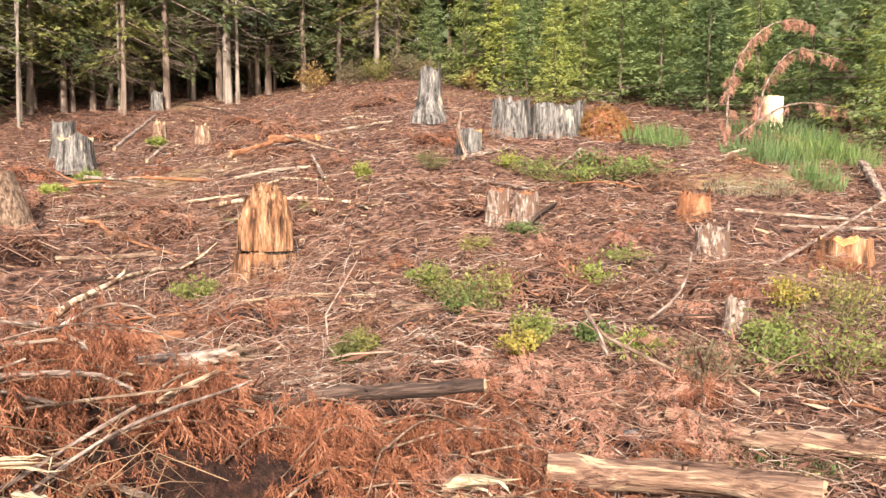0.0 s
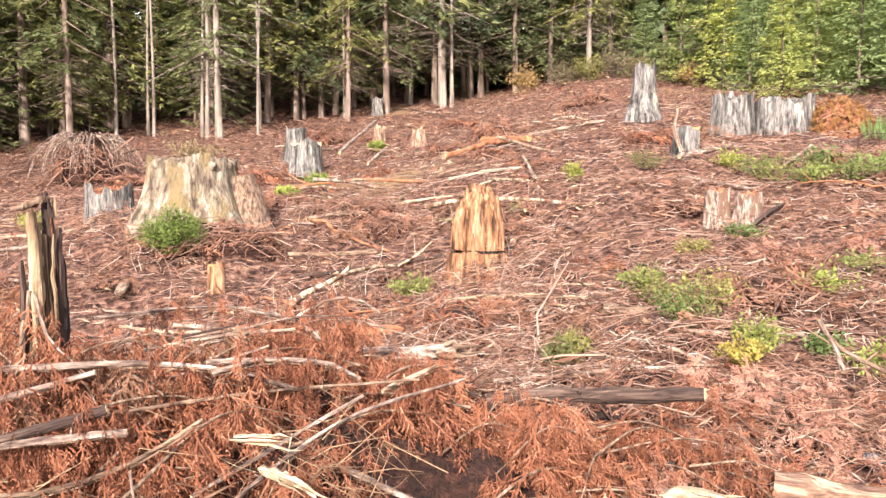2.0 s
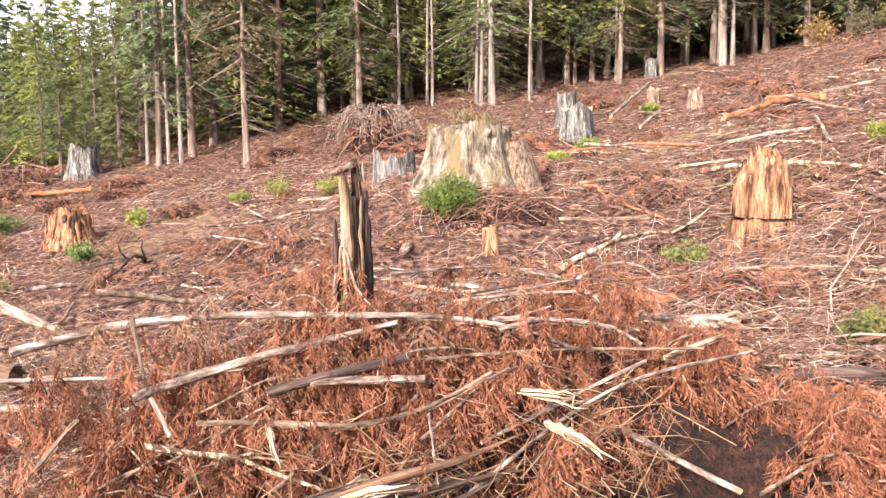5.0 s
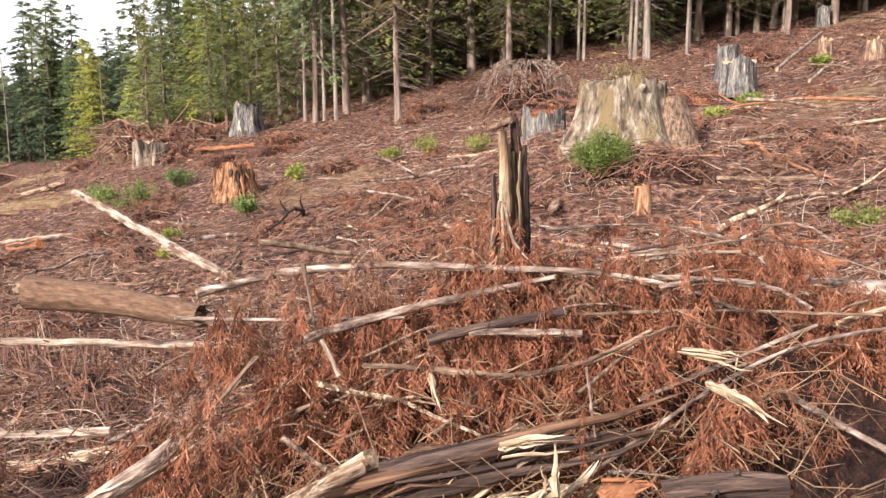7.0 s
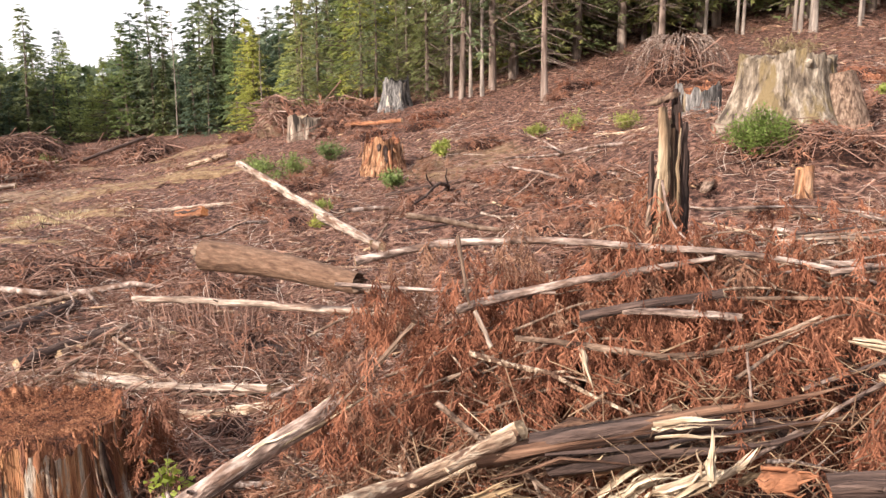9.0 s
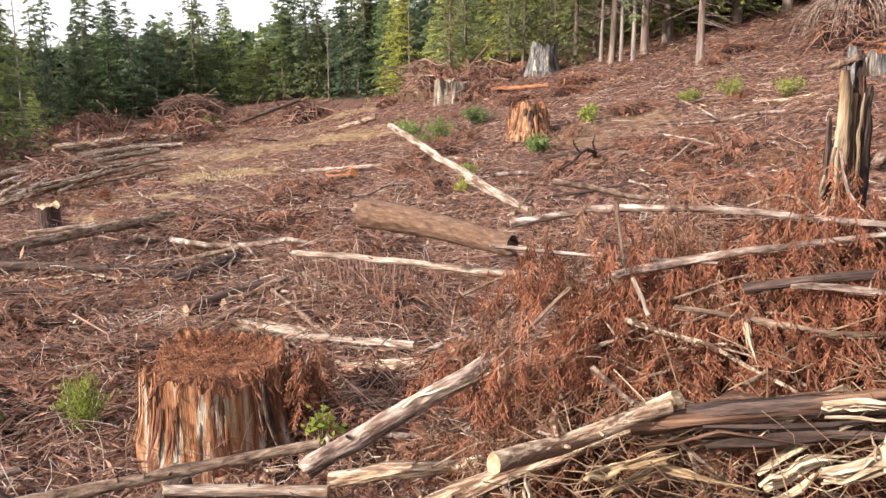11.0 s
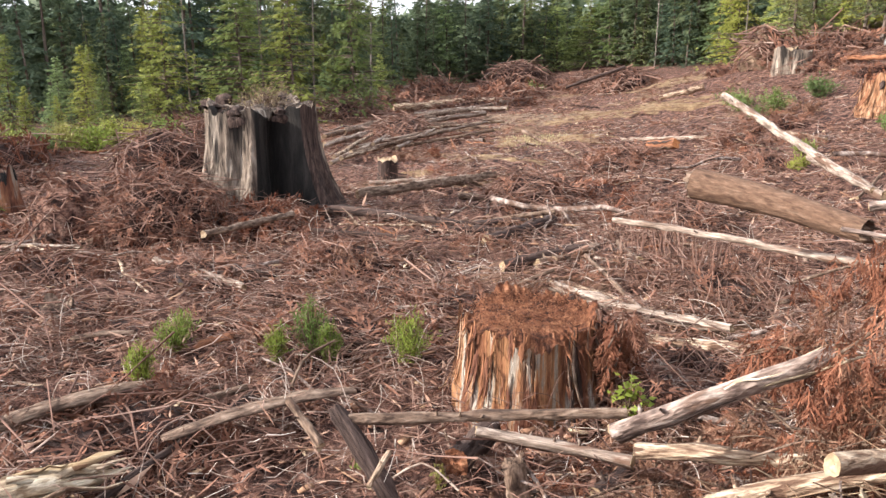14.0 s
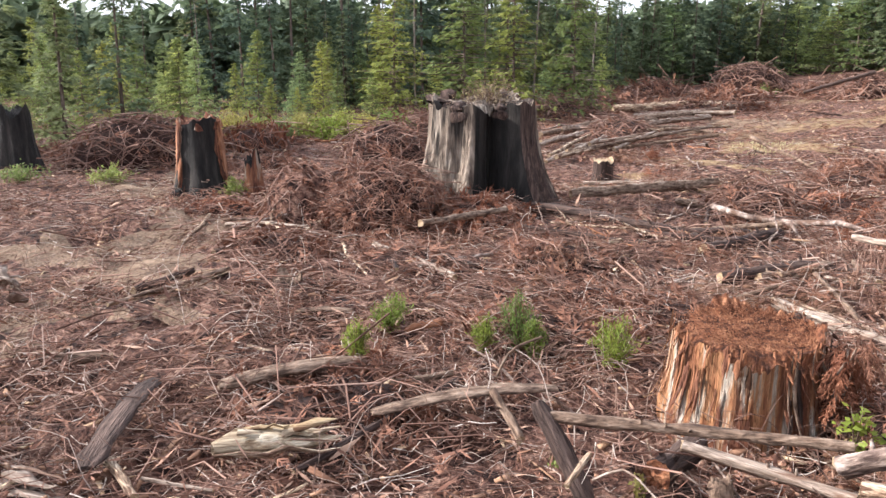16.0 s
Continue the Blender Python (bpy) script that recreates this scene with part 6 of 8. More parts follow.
    for _ in range(16):
        t = g.random()
        plant(pick(firs), -20 - 15 * t + g.normal() * 0.8, 26.5 - 9 * t + abs(g.normal()) * 1.5, g.uniform(0.55, 0.85) * (0.62 if t > 0.5 else 1.0), g.uniform(0, 360))
    for _ in range(8):
        t = g.random()
        plant(pick(yellow), -21 - 14 * t, 25.5 - 8 * t + g.uniform(-0.5, 1.5), g.uniform(1.2, 2.0) * (0.7 if t > 0.4 else 1.0), g.uniform(0, 360))
    for x, y, s in ((-19.5, -14.0, 0.40), (-18.0, -15.6, 0.46), (-16.4, -16.2, 0.46), (-21.0, -13.2, 0.42), (-14.8, -16.6, 0.44), (-20.2, -16.5, 0.55), (-17.2, -18.0, 0.55)):
        plant(pick(wood), x, y, s, g.uniform(0, 360))
    plant(dying, -18.1, 17.0, 1.0, 40)
    for x, y, s in ((-20.5, -11.2, 0.66), (-23.0, -13.9, 0.66), (-23.6, -16.2, 0.6), (-27.4, -17.7, 0.7), (-22.4, -17.5, 0.6), (-27.3, -12.7, 0.52), (-27.5, -11.5, 0.42), (-27.7, -10.6, 0.36), (-28.9, -9.5, 0.5), (-29.2, -8.3, 0.48), (-19.6, -15.9, 0.5), (-27.0, -19.9, 0.7)):
        plant(pick(yellow), x, y, 0.8 * s, g.uniform(0, 360))
    for x, y in ((-35.7, -5.9), (-35.1, -3.7), (-37.6, -1.3), (-36.1, -9.1)):
        plant(pick(yellow), x, y, g.uniform(1.1, 1.4), g.uniform(0, 360))
        plant(pick(thin), x - 0.6, y + 0.8, 0.7, g.uniform(0, 360))
    # young trees
    for _ in range(20):
        t = g.random()
        x, y = 2.0 + 14 * t + g.normal() * 0.8, 35 - 12 * t + abs(g.normal()) * 2.6
        plant(pick(young), x, y, g.uniform(0.75, 1.5), g.uniform(0, 360))
    for x, y, s in ((1.7, 33, .9), (2.9, 29, .75), (3.6, 26.6, .75), (4.6, 27.4, 1.0), (5.6, 26.2, 1.1), (6.7, 25.6, .9), (7.8, 24.4, 1.0), (8.8, 23.2, .9), (9.6, 21.5, .9), (10.6, 20.5, 1.1), (9.4, 17.4, .75), (10.4, 18.4, 1.0), (11.6, 16.6, .9), (12, 20, 1.1),
                    (5.0, 29.5, 1.2), (7.4, 28.5, 1.2), (9.8, 26, 1.2), (12, 23.5, 1.2), (2.2, 31, 1.0), (0.8, 34, 1.0), (-0.6, 36, .8), (3.4, 31.5, 1.2), (6.3, 30.5, 1.3), (8.6, 30, 1.3), (11, 28, 1.3)):
        plant(pick(young + young + yellow), x, y, s, g.uniform(0, 360))
    for x, y, s in ((-28.3, -20.6, 1.0), (-26, -21.5, .9), (-30.5, -19.2, .95), (-24.5, -23.5, 1.0), (-33.5, -11.6, .8), (-34.6, -13, .85), (-32.4, -14, .9), (-36, -10, .7), (-33, -17, 1.0), (-37, -12.5, .8), (-22, -24, 1.1), (-40, -8, .7),
                    (-31, -23, 1.0), (-29, -16.5, .6), (-42, -6, .8), (-45, -3, .7), (-48, 0, .8), (-30.6, -11.9, .5), (-20.5, -21.5, .9), (-18.6, -23.5, 1.1), (-35, -19, 1.0)):
        plant(pick(yellow if g.random() < 0.45 else young), x, y, 0.72 * s, g.uniform(0, 360))


plant_woods()


def far_woods():
    """The dark depth of the wood behind the first rows of trees."""
    g = np.random.default_rng(91)
    line = np.array([(22, 30), (8, 38), (-4, 50), (-14, 48), (-24, 38), (-30, 30), (-40, 32), (-56, 34), (-78, 24), (-76, 0), (-58, -18), (-50, -32), (-40, -52)], float)
    pos = []
    for (ax, ay), (bx, by) in zip(line[:-1], line[1:]):
        k = int(math.hypot(bx - ax, by - ay) * 85)
        t = g.random(k)
        x, y = ax + (bx - ax) * t + g.normal(size=k) * 1.5, ay + (by - ay) * t + g.normal(size=k) * 1.5
        top = np.where(x < -34, np.where(y < 8, 7.0, 7.2), np.where(-x > 1.3 * y, 6.2, 14.0)) * (0.75 + 0.25 * lattice(x / 2.2, y / 2.2, 8))
        pos.append(np.stack([x, y, ground_z(x, y) + g.random(k) * top - 0.4], 1))
    pos = np.concatenate(pos)
    d = g.normal(size=(len(pos), 3))
    d[:, 2] -= 0.4
    m = frames_at(pos, d, np.array([0, 0, 1.0]) + g.normal(size=(len(pos), 3)) * 0.4, g.uniform(1.8, 3.6, len(pos)))
    v, f = spread(needle_spray(0.6, 0.30, 5), m)
    tagged(part("far_woods", mesh_of("far_woods", v, f, FIR_FAR)), "dark dense conifer wood beyond the clearing", "woods", kind="stuff")


far_woods()


# ---- litter ----
# bare ground: centre, half lengths, turn
BARE = [(-6.5, -4.3, 2.0, 1.0, 0.35), (-9.0, -5.2, 1.6, 0.9, 0.3), (-21.9, 4.1, 2.4, 1.0, 0.6), (-18.2, 2.2, 2.6, 0.9, 0.5), (-26.5, 7.5, 4.2, 1.4, 0.6), (-15.6, 0.9, 1.6, 0.7, 0.5)]


def scatter(n, g, r0=1.0, r1=48.0, power=0.75):
    """Places over the clearing, thicker near its lower end."""
    u = g.random(n)
    r = (r0 ** power + u * (r1 ** power - r0 ** power)) ** (1 / power)
    a = np.radians(g.uniform(58, 232, n))
    x, y = r * np.cos(a), r * np.sin(a)
    # none on the big brush pile
    inside = (np.abs((x + 1.7) * 0.72 + (y - 2.35) * 0.69) < 1.35) & (np.abs((x + 1.7) * -0.69 + (y - 2.35) * 0.72) < 0.9)
    x, y = np.where(inside, 2.1 * x, x), np.where(inside, 2.1 * y, y)
    # little on the bare soil and the old track
    for bx, by, ba, bb, turn in BARE:
        u, w = (x - bx) * math.cos(turn) + (y - by) * math.sin(turn), (y - by) * math.cos(turn) - (x - bx) * math.sin(turn)
        on = ((u / ba) ** 2 + (w / bb) ** 2 < 1) & (g.random(n) < 0.4)
        x, y = np.where(on, 1.35 * x, x), np.where(on, 1.35 * y, y)
    s = 0.35 + 0.02 * r
    # drawn together into loose drifts
    x = x + s * lattice(x / (1.6 * s), y / (1.6 * s), 21)
    y = y + s * lattice(x / (1.6 * s), y / (1.6 * s), 22)
    return x, y, r


def build_litter():
    g = np.random.default_rng(5)
    vs, fs, k = [], [], 0
    for s in range(13):
        # fine twigs close by, twigs farther out, and a few long bare sticks
        close, far, long = s < 4, 8 <= s < 12, s == 12
        n = 650 if long else (7800 if close else (7000 if not far else 9500))
        x, y, r = scatter(n, g, 1.8, 9.0, 0.8) if close else (scatter(n, g, 13.0, 50.0, 0.8) if far else scatter(n, g, 4.0, 48.0 if long else 17.0, 0.75))
        if long:
            ln = g.gamma(2.2, 0.22, n) + 0.25 + 0.012 * r
            rad = g.uniform(0.003, 0.009, n) + 0.0003 * r
        else:
            ln = g.gamma(1.3, 0.075, n) + 0.035 + 0.007 * r
            rad = np.clip(ln * g.uniform(0.004, 0.014 if close else 0.020, n), 0.0013, 0.010 if close else 0.011) + 0.00016 * r
        b = g.uniform(0, 2 * np.pi, n)
        d = np.stack([np.cos(b), np.sin(b), g.normal(size=n) * 0.2], 1)
        e = 0.2
        gx, gy = (ground_z(x + e, y) - ground_z(x - e, y)) / (2 * e), (ground_z(x, y + e) - ground_z(x, y - e)) / (2 * e)
        d[:, 2] += d[:, 0] * gx + d[:, 1] * gy
        pos = np.stack([x, y, ground_z(x, y) + g.exponential(0.055, n) + 0.012], 1)
        p = np.stack([np.linspace(-0.5, 0.5, 3), g.normal(size=3) * 0.14, g.normal(size=3) * 0.06], 1)
        if far:
            p = p[[0, 2]]
        v, f = tube(p, [1.0, 0.5] if far else [1.0, 0.85, 0.4], 3, 0.06, s)
        core = np.repeat(p, 3, axis=0)
        # thickness apart from length
        a = d / np.linalg.norm(d, axis=1)[:, None]
        sd = np.cross(a, [0, 0, 1.0])
        sd /= np.linalg.norm(sd, axis=1)[:, None]
        up = np.cross(sd, a)
        off = v - core
        w = pos[:, None] + ln[:, None, None] * (core[None, :, :1] * a[:, None] + core[None, :, 1:2] * sd[:, None] + core[None, :, 2:] * up[:, None]) \
            + rad[:, None, None] * (off[None, :, 1:2] * sd[:, None] + off[None, :, 2:] * up[:, None])
        vs.append(w.reshape(-1, 3))
        fs.append((f[None] + (np.arange(n) * len(v))[:, None, None]).reshape(-1, 4) + k)
        k += n * len(v)
    tagged(part("twig_litter", mesh_of("twig_litter", np.concatenate(vs), np.concatenate(fs), TWIGS)), "dry grey and brown twigs strewn over the clear-cut", "twigs", kind="stuff")
    # bleached crooked twigs
    tubes = []
    x, y, r = (np.concatenate(p) for p in zip(scatter(4600, g, 2.4, 24.0, 0.9), scatter(2600, g, 2.2, 7.5, 1.0)))
    for i, (a, b, q) in enumerate(zip(x, y, r)):
        ln, c = (g.gamma(2.2, 0.07) + 0.10 if i < 4600 else g.gamma(2.0, 0.035) + 0.04) + 0.008 * q, g.uniform(0, 6.28)
        t = np.linspace(-0.5, 0.5, 4) * ln
        turn = np.cumsum(g.normal(size=4)) * 0.12 * ln
        p = np.stack([a + t * math.cos(c) - turn * math.sin(c), b + t * math.sin(c) + turn * math.cos(c), np.zeros(4)], 1)
        p[:, 2] = 0.03 + abs(g.normal()) * 0.04 + g.normal(size=4) * 0.015
        tubes.append(tube(p, np.array([1, 0.9, 0.7, 0.35]) * (g.uniform(0.0018, 0.0042) + 0.00014 * q), 3))
    v, f = merge(tubes)
    v[:, 2] += ground_z(v[:, 0], v[:, 1])
    tagged(part("bleached_twigs", mesh_of("bleached_twigs", v, f, BLEACHED)), "thin bleached crooked twigs lying over the slash", "twigs", kind="stuff")
    # chips and strips of bark
    n = 15000
    x, y, r = scatter(n, g, power=0.65)
    box = np.array([[sx, sy, sz] for sx in (-.5, .5) for sy in (-.5, .5) for sz in (-.5, .5)], float)
    box[:4, 1] *= 0.5
    quads = np.array([[0, 1, 3, 2], [4, 6, 7, 5], [0, 4, 5, 1], [2, 3, 7, 6], [0, 2, 6, 4], [1, 5, 7, 3]])
    b = g.uniform(0, 2 * np.pi, n)
    d = np.stack([np.cos(b), np.sin(b), g.normal(size=n) * 0.25], 1)
    sc = np.stack([g.gamma(1.6, 0.03, n) + 0.02 + 0.003 * r, g.uniform(0.006, 0.035, n) + 0.001 * r, g.uniform(0.004, 0.014, n)], 1)
    m = frames_at(np.stack([x, y, ground_z(x, y) + g.exponential(0.02, n) + 0.008], 1), d, np.array([0, 0, 1.0]) + g.normal(size=(n, 3)) * 0.35, sc)
    v, f = spread((box, quads), m)
    tagged(part("bark_chips", mesh_of("bark_chips", v, f, CHIPS)), "splintered wood chips and bark strips on the soil", "wood chips", kind="stuff")
    # shredded bark and fibre
    vs, fs, k = [], [], 0
    for r0, r1, n in ((1.9, 7.0, 26000), (5.0, 14.0, 22000), (11.0, 34.0, 20000)):
        x, y, r = scatter(n, g, r0, r1, 0.9)
        b = g.uniform(0, 2 * np.pi, n)
        d = np.stack([np.cos(b), np.sin(b), g.normal(size=n) * 0.35], 1)
        ln = g.gamma(1.6, 0.03, n) + 0.025 + 0.005 * r
        sc = np.stack([ln, ln * g.uniform(0.4, 1.5, n), ln], 1)
        m = frames_at(np.stack([x, y, ground_z(x, y) + g.exponential(0.035, n) + 0.02], 1), d, np.array([0, 0, 1.0]) + g.normal(size=(n, 3)) * 0.7, sc)
        v, f = spread(blade(1.0, 0.055, 0.12), m)
        vs.append(v)
        fs.append(f + k)
        k += len(v)
    tagged(part("bark_shreds", mesh_of("bark_shreds", np.concatenate(vs), np.concatenate(fs), SHREDS)), "shredded brown bark and wood fibre matted on the ground", "bark shreds", kind="stuff")
    # dead needle sprays
    vs, fs, k = [], [], 0
    for s in range(3):
        n = 5000
        x, y, r = scatter(n, g)
        d = g.normal(size=(n, 3))
        d[:, 2] = 0.25 * d[:, 2] + 0.15
        m = frames_at(np.stack([x, y, ground_z(x, y) + g.exponential(0.04, n) + 0.01], 1), d, np.array([0, 0, 1.0]) + g.normal(size=(n, 3)) * 0.5, g.uniform(0.35, 1.0, n) + 0.032 * r)
        v, f = spread(MAT_FRONDS[s], m)
        vs.append(v)
        fs.append(f + k)
        k += len(v)
    tagged(part("needle_litter", mesh_of("needle_litter", np.concatenate(vs), np.concatenate(fs), NEEDLES)), "matted dead brown needles and sprays on the ground", "needles", kind="stuff")


build_litter()


# ---- broken branches strewn about ----
def branch_kind(seed, bark, label):
    g = np.random.default_rng(seed)
    top = thing("broken_branch", (0, 0, 0), label, "branch", "broken branches on the slash")
    p = np.stack([np.linspace(-0.5, 0.5, 7), np.cumsum(g.normal(size=7)) * 0.035, np.abs(g.normal(size=7)) * 0.02], 1)
    v, f = tube(p, np.linspace(0.017, 0.007, 7), 6, 0.1, seed)
    part("stem", mesh_of("stem", v, f, BARK[bark], True), top)
    for i in range(g.integers(1, 5)):
        k = g.integers(1, 6)
        d = np.array([0.6, g.choice([-1, 1]) * g.uniform(0.3, 0.9), g.uniform(0.0, 0.5)])
        ln = g.uniform(0.08, 0.35)
        q = p[k] + d * (np.array([0, 0.5, 1.0]) * ln)[:, None] + np.array([[0, 0, 0], [0, 0, 0.012], [0, 0, -0.01]])
        v, f = tube(q, [0.008, 0.006, 0.003], 5, 0.1, seed + i)
        part("side_twig", mesh_of("side_twig", v, f, BARK[bark], True), top)
    return top


BRANCHES = [branch_kind(s, b, l) for s, b, l in (
    (201, "grey", "broken grey branch lying on slash"), (202, "brown", "broken brown branch lying on slash"), (203, "grey", "weathered grey branch lying on slash"),
    (204, "dark", "dark rotten branch lying on slash"), (205, "cream", "freshly broken pale branch"), (206, "orange", "red-brown broken branch lying on slash"), (207, "birch", "bleached forked stick lying on slash"), (208, "grey", "weathered forked branch lying on slash"))]


STUMP_PLACES = [(-0.36, 21.0), (1.5, 18.5), (2.55, 18.6), (0.5, 15.9), (7.95, 19.9), (0.7, 10.4), (1.05, 10.3), (3.2, 10.4), (2.85, 8.6), (3.93, 7.95), (2.06, 5.65), (-9.9, 21.4), (-8.6, 19.2),
                (-6.95, 11.25), (-9.2, 12.25), (-5.15, 8.8), (-16.1, 10.0), (-11.55, -1.85), (-15.4, -0.1), (-4.12, 0.49), (-12.6, -6.7), (-1.95, 8.95)]


def clear_of_stumps(x, y, reach):
    """Whether a place lies off every stump and off the ground on its open side."""
    return all(math.hypot(x - sx, y - sy) > reach and math.hypot(x - 0.94 * sx, y - 0.94 * sy) > reach for sx, sy in STUMP_PLACES)


def strew_branches():
    g = np.random.default_rng(55)
    used = set()

    def put(x, y, z, scale, turn, rise, roll):
        k = BRANCHES[g.integers(len(BRANCHES))]
        m = pose(x, y, z, roll, rise, turn)
        ob = copy_thing(k, m) if k.name in used else k
        used.add(k.name)
        ob.matrix_basis = m @ Matrix.Diagonal((scale, scale * 0.8, scale * 0.8, 1))
    for _ in range(105):
        r = 2.6 + 15 * g.random() ** 1.6
        a = math.radians(g.uniform(62, 205))
        x, y = r * math.cos(a), r * math.sin(a)
        s = g.uniform(0.35, 1.2) + 0.03 * r
        if not clear_of_stumps(x, y, 0.45 * s + 0.2):
            continue
        put(x, y, gz(x, y) + g.uniform(0.01, 0.07), s, g.uniform(0, 360), g.normal() * 8, g.uniform(0, 360))
    for _ in range(110):
        r = 9 + 28 * g.random() ** 1.3
        a = math.radians(g.uniform(72, 215))
        x, y = r * math.cos(a), r * math.sin(a)
        if not clear_of_stumps(x, y, 1.3):
            continue
        put(x, y, gz(x, y) + g.uniform(0.02, 0.10), g.uniform(1.2, 3.2), g.uniform(0, 360), g.normal() * 6, g.uniform(0, 360))
    # on and before the brush pile
    for _ in range(12):
        u, w = g.uniform(-1.9, 0.3), g.uniform(-1.25, -0.6)
        x, y = -1.7 + 0.72 * u - 0.69 * w, 2.35 + 0.69 * u + 0.72 * w
        if math.hypot(x, y) < 1.7:
            continue
        put(x, y, max(heap_height(x, y) - g.uniform(0.02, 0.18), gz(x, y) + 0.02), g.uniform(0.3, 0.8), 44 + g.normal() * 45, g.normal() * 16, g.uniform(0, 360))


strew_branches()


def arching_twigs():
    """Thin crooked stems that stand and arch out of the slash."""
    g = np.random.default_rng(91)
    for mat, n, label in ((BLEACHED, 420, "thin pale crooked stems arching out of the slash"), (TWIGS, 800, "thin brown crooked stems arching out of the slash")):
        tubes = []
        while len(tubes) < n:
            r = 3.6 + 11 * g.random() ** 1.6
            a = math.radians(g.uniform(95, 222))
            x, y = r * math.cos(a), r * math.sin(a)
            if not clear_of_stumps(x, y, 0.15) or math.hypot(x + 1.7, y - 2.35) < 1.5:
                continue
            h, b, out = g.uniform(0.06, 0.3) + 0.008 * r, g.uniform(0, 6.28), g.uniform(0.05, 0.5)
            q = np.array([[0, 0, -0.02], [0.12 * out, 0, 0.5 * h], [0.4 * out, 0, 0.85 * h], [0.75 * out, 0, h], [out, 0, h * g.uniform(0.6, 1.1)]])
            q[1:] += g.normal(size=(4, 3)) * 0.05 * (h + 0.3 * out)
            q = np.stack([x + q[:, 0] * math.cos(b) - q[:, 1] * math.sin(b), y + q[:, 0] * math.sin(b) + q[:, 1] * math.cos(b), gz(x, y) + q[:, 2]], 1)
            tubes.append(tube(smooth_path(q, 8), np.linspace(1.0, 0.35, 8) * g.uniform(0.0016, 0.0036) * (0.7 + 0.07 * r), 4))
        v, f = merge(tubes)
        tagged(part("arching_twigs", mesh_of("arching_twigs", v, f, mat)), label, "twigs", kind="stuff")


arching_twigs()

def torn_wood():
    """Shattered pale wood at the pile's foot."""
    g = np.random.default_rng(56)
    for _ in range(40):
        u, w = g.uniform(-2.0, -0.15), g.uniform(-1.35, -0.72)
        x, y = -1.7 + 0.72 * u - 0.69 * w, 2.35 + 0.69 * u + 0.72 * w
        if math.hypot(x, y) < 1.75:
            continue
        z = max(heap_height(x, y) - 0.06, gz(x, y) + 0.03)
        b = math.radians(44 + g.normal() * 50)
        ln = g.uniform(0.12, 0.38)
        d = np.array([math.cos(b) * ln, math.sin(b) * ln, g.normal() * 0.08])
        p = np.array([x, y, z])
        splinter(("cream", "fresh", "yellow", "birch", "stringy")[g.integers(5)], "shattered strip of wood at the foot of the brush pile", [tuple(p), tuple(p + d * 0.5), tuple(p + d)], g.uniform(0.008, 0.018), g.uniform(0.012, 0.028))


torn_wood()


def brush_tangle():
    """Fine brown brushwood over the front of the pile."""
    g = np.random.default_rng(58)
    tubes = []
    for _ in range(1500):
        u, w = g.uniform(-2.1, 0.6), g.uniform(-1.4, -0.66) + 0.35 * (g.random() < 0.12)
        x, y = -1.7 + 0.72 * u - 0.69 * w, 2.35 + 0.69 * u + 0.72 * w
        if math.hypot(x, y) < 1.65:
            continue
        p = np.array([x, y, max(heap_height(x, y) - g.uniform(0.0, 0.2), gz(x, y) + 0.02)])
        b = math.radians(44) + g.normal() * 0.9
        d = np.array([math.cos(b), math.sin(b), g.normal() * 0.45])
        ln = g.gamma(2.0, 0.06) + 0.05
        q = p + d * (np.array([-0.5, 0, 0.5]) * ln)[:, None] + g.normal(size=(3, 3)) * 0.12 * ln
        tubes.append(tube(q, np.array([1.0, 0.8, 0.4]) * g.uniform(0.0009, 0.003), 3))
    v, f = merge(tubes)
    tagged(part("brush_tangle", mesh_of("brush_tangle", v, f, TAN_WOOD)), "tangle of tan splintered brushwood at the pile's foot", "brushwood", kind="stuff")


brush_tangle()


# ---- slabs and planks ----
def slab(name, bark, label, p0, p1, width, thick, seed, cat="plank", roll=0.0):
    g = np.random.default_rng(seed)
    a, b = np.array(p0, float), np.array(p1, float)
    n = 12
    path = a + (b - a) * np.linspace(0, 1, n)[:, None]
    path[:, 2] += 0.04 * np.linalg.norm(b - a) * np.sin(np.linspace(0, 3.1, n))
    t = (b - a) / np.linalg.norm(b - a)
    side = np.cross(t, [0, 0, 1.0])
    side /= np.linalg.norm(side)
    up = np.cross(side, t)
    side, up = side * math.cos(roll) + up * math.sin(roll), up * math.cos(roll) - side * math.sin(roll)
    prof = np.array([(-1, -0.2), (-0.95, 0.35), (-0.4, 0.9), (0.1, 1.0), (0.6, 0.8), (0.97, 0.2), (0.9, -0.4), (0.2, -0.6), (-0.5, -0.7)])
    rings = []
    for i in range(n):
        w = width * 0.5 * (1 + 0.09 * g.normal()) * (0.55 if i in (0, n - 1) else 1)
        k = prof * (1 + 0.07 * g.normal(size=prof.shape))
        rings.append(path[i] + side * (k[:, :1] * w) + up * (k[:, 1:] * thick))
    v = np.concatenate(rings)
    s = len(prof)
    i, j = np.meshgrid(np.arange(n - 1), np.arange(s), indexing="ij")
    k = (j + 1) % s
    f = np.stack([i * s + j, i * s + k, (i + 1) * s + k, (i + 1) * s + j], -1).reshape(-1, 4)
    m = local_axes([tuple(a), tuple(b)])
    top = thing(name, (0, 0, 0), label, cat)
    top.matrix_world = m
    part("body", mesh_of("body", to_local(m, v), f, BARK[bark]), top)
    for ring, o in ((rings[0], -t), (rings[-1], t)):
        cv, cf = end_cap(ring, o, 0, seed, thick * 0.4)
        part("broken_end", mesh_of("broken_end", to_local(m, cv), cf, BARK[bark]), top)


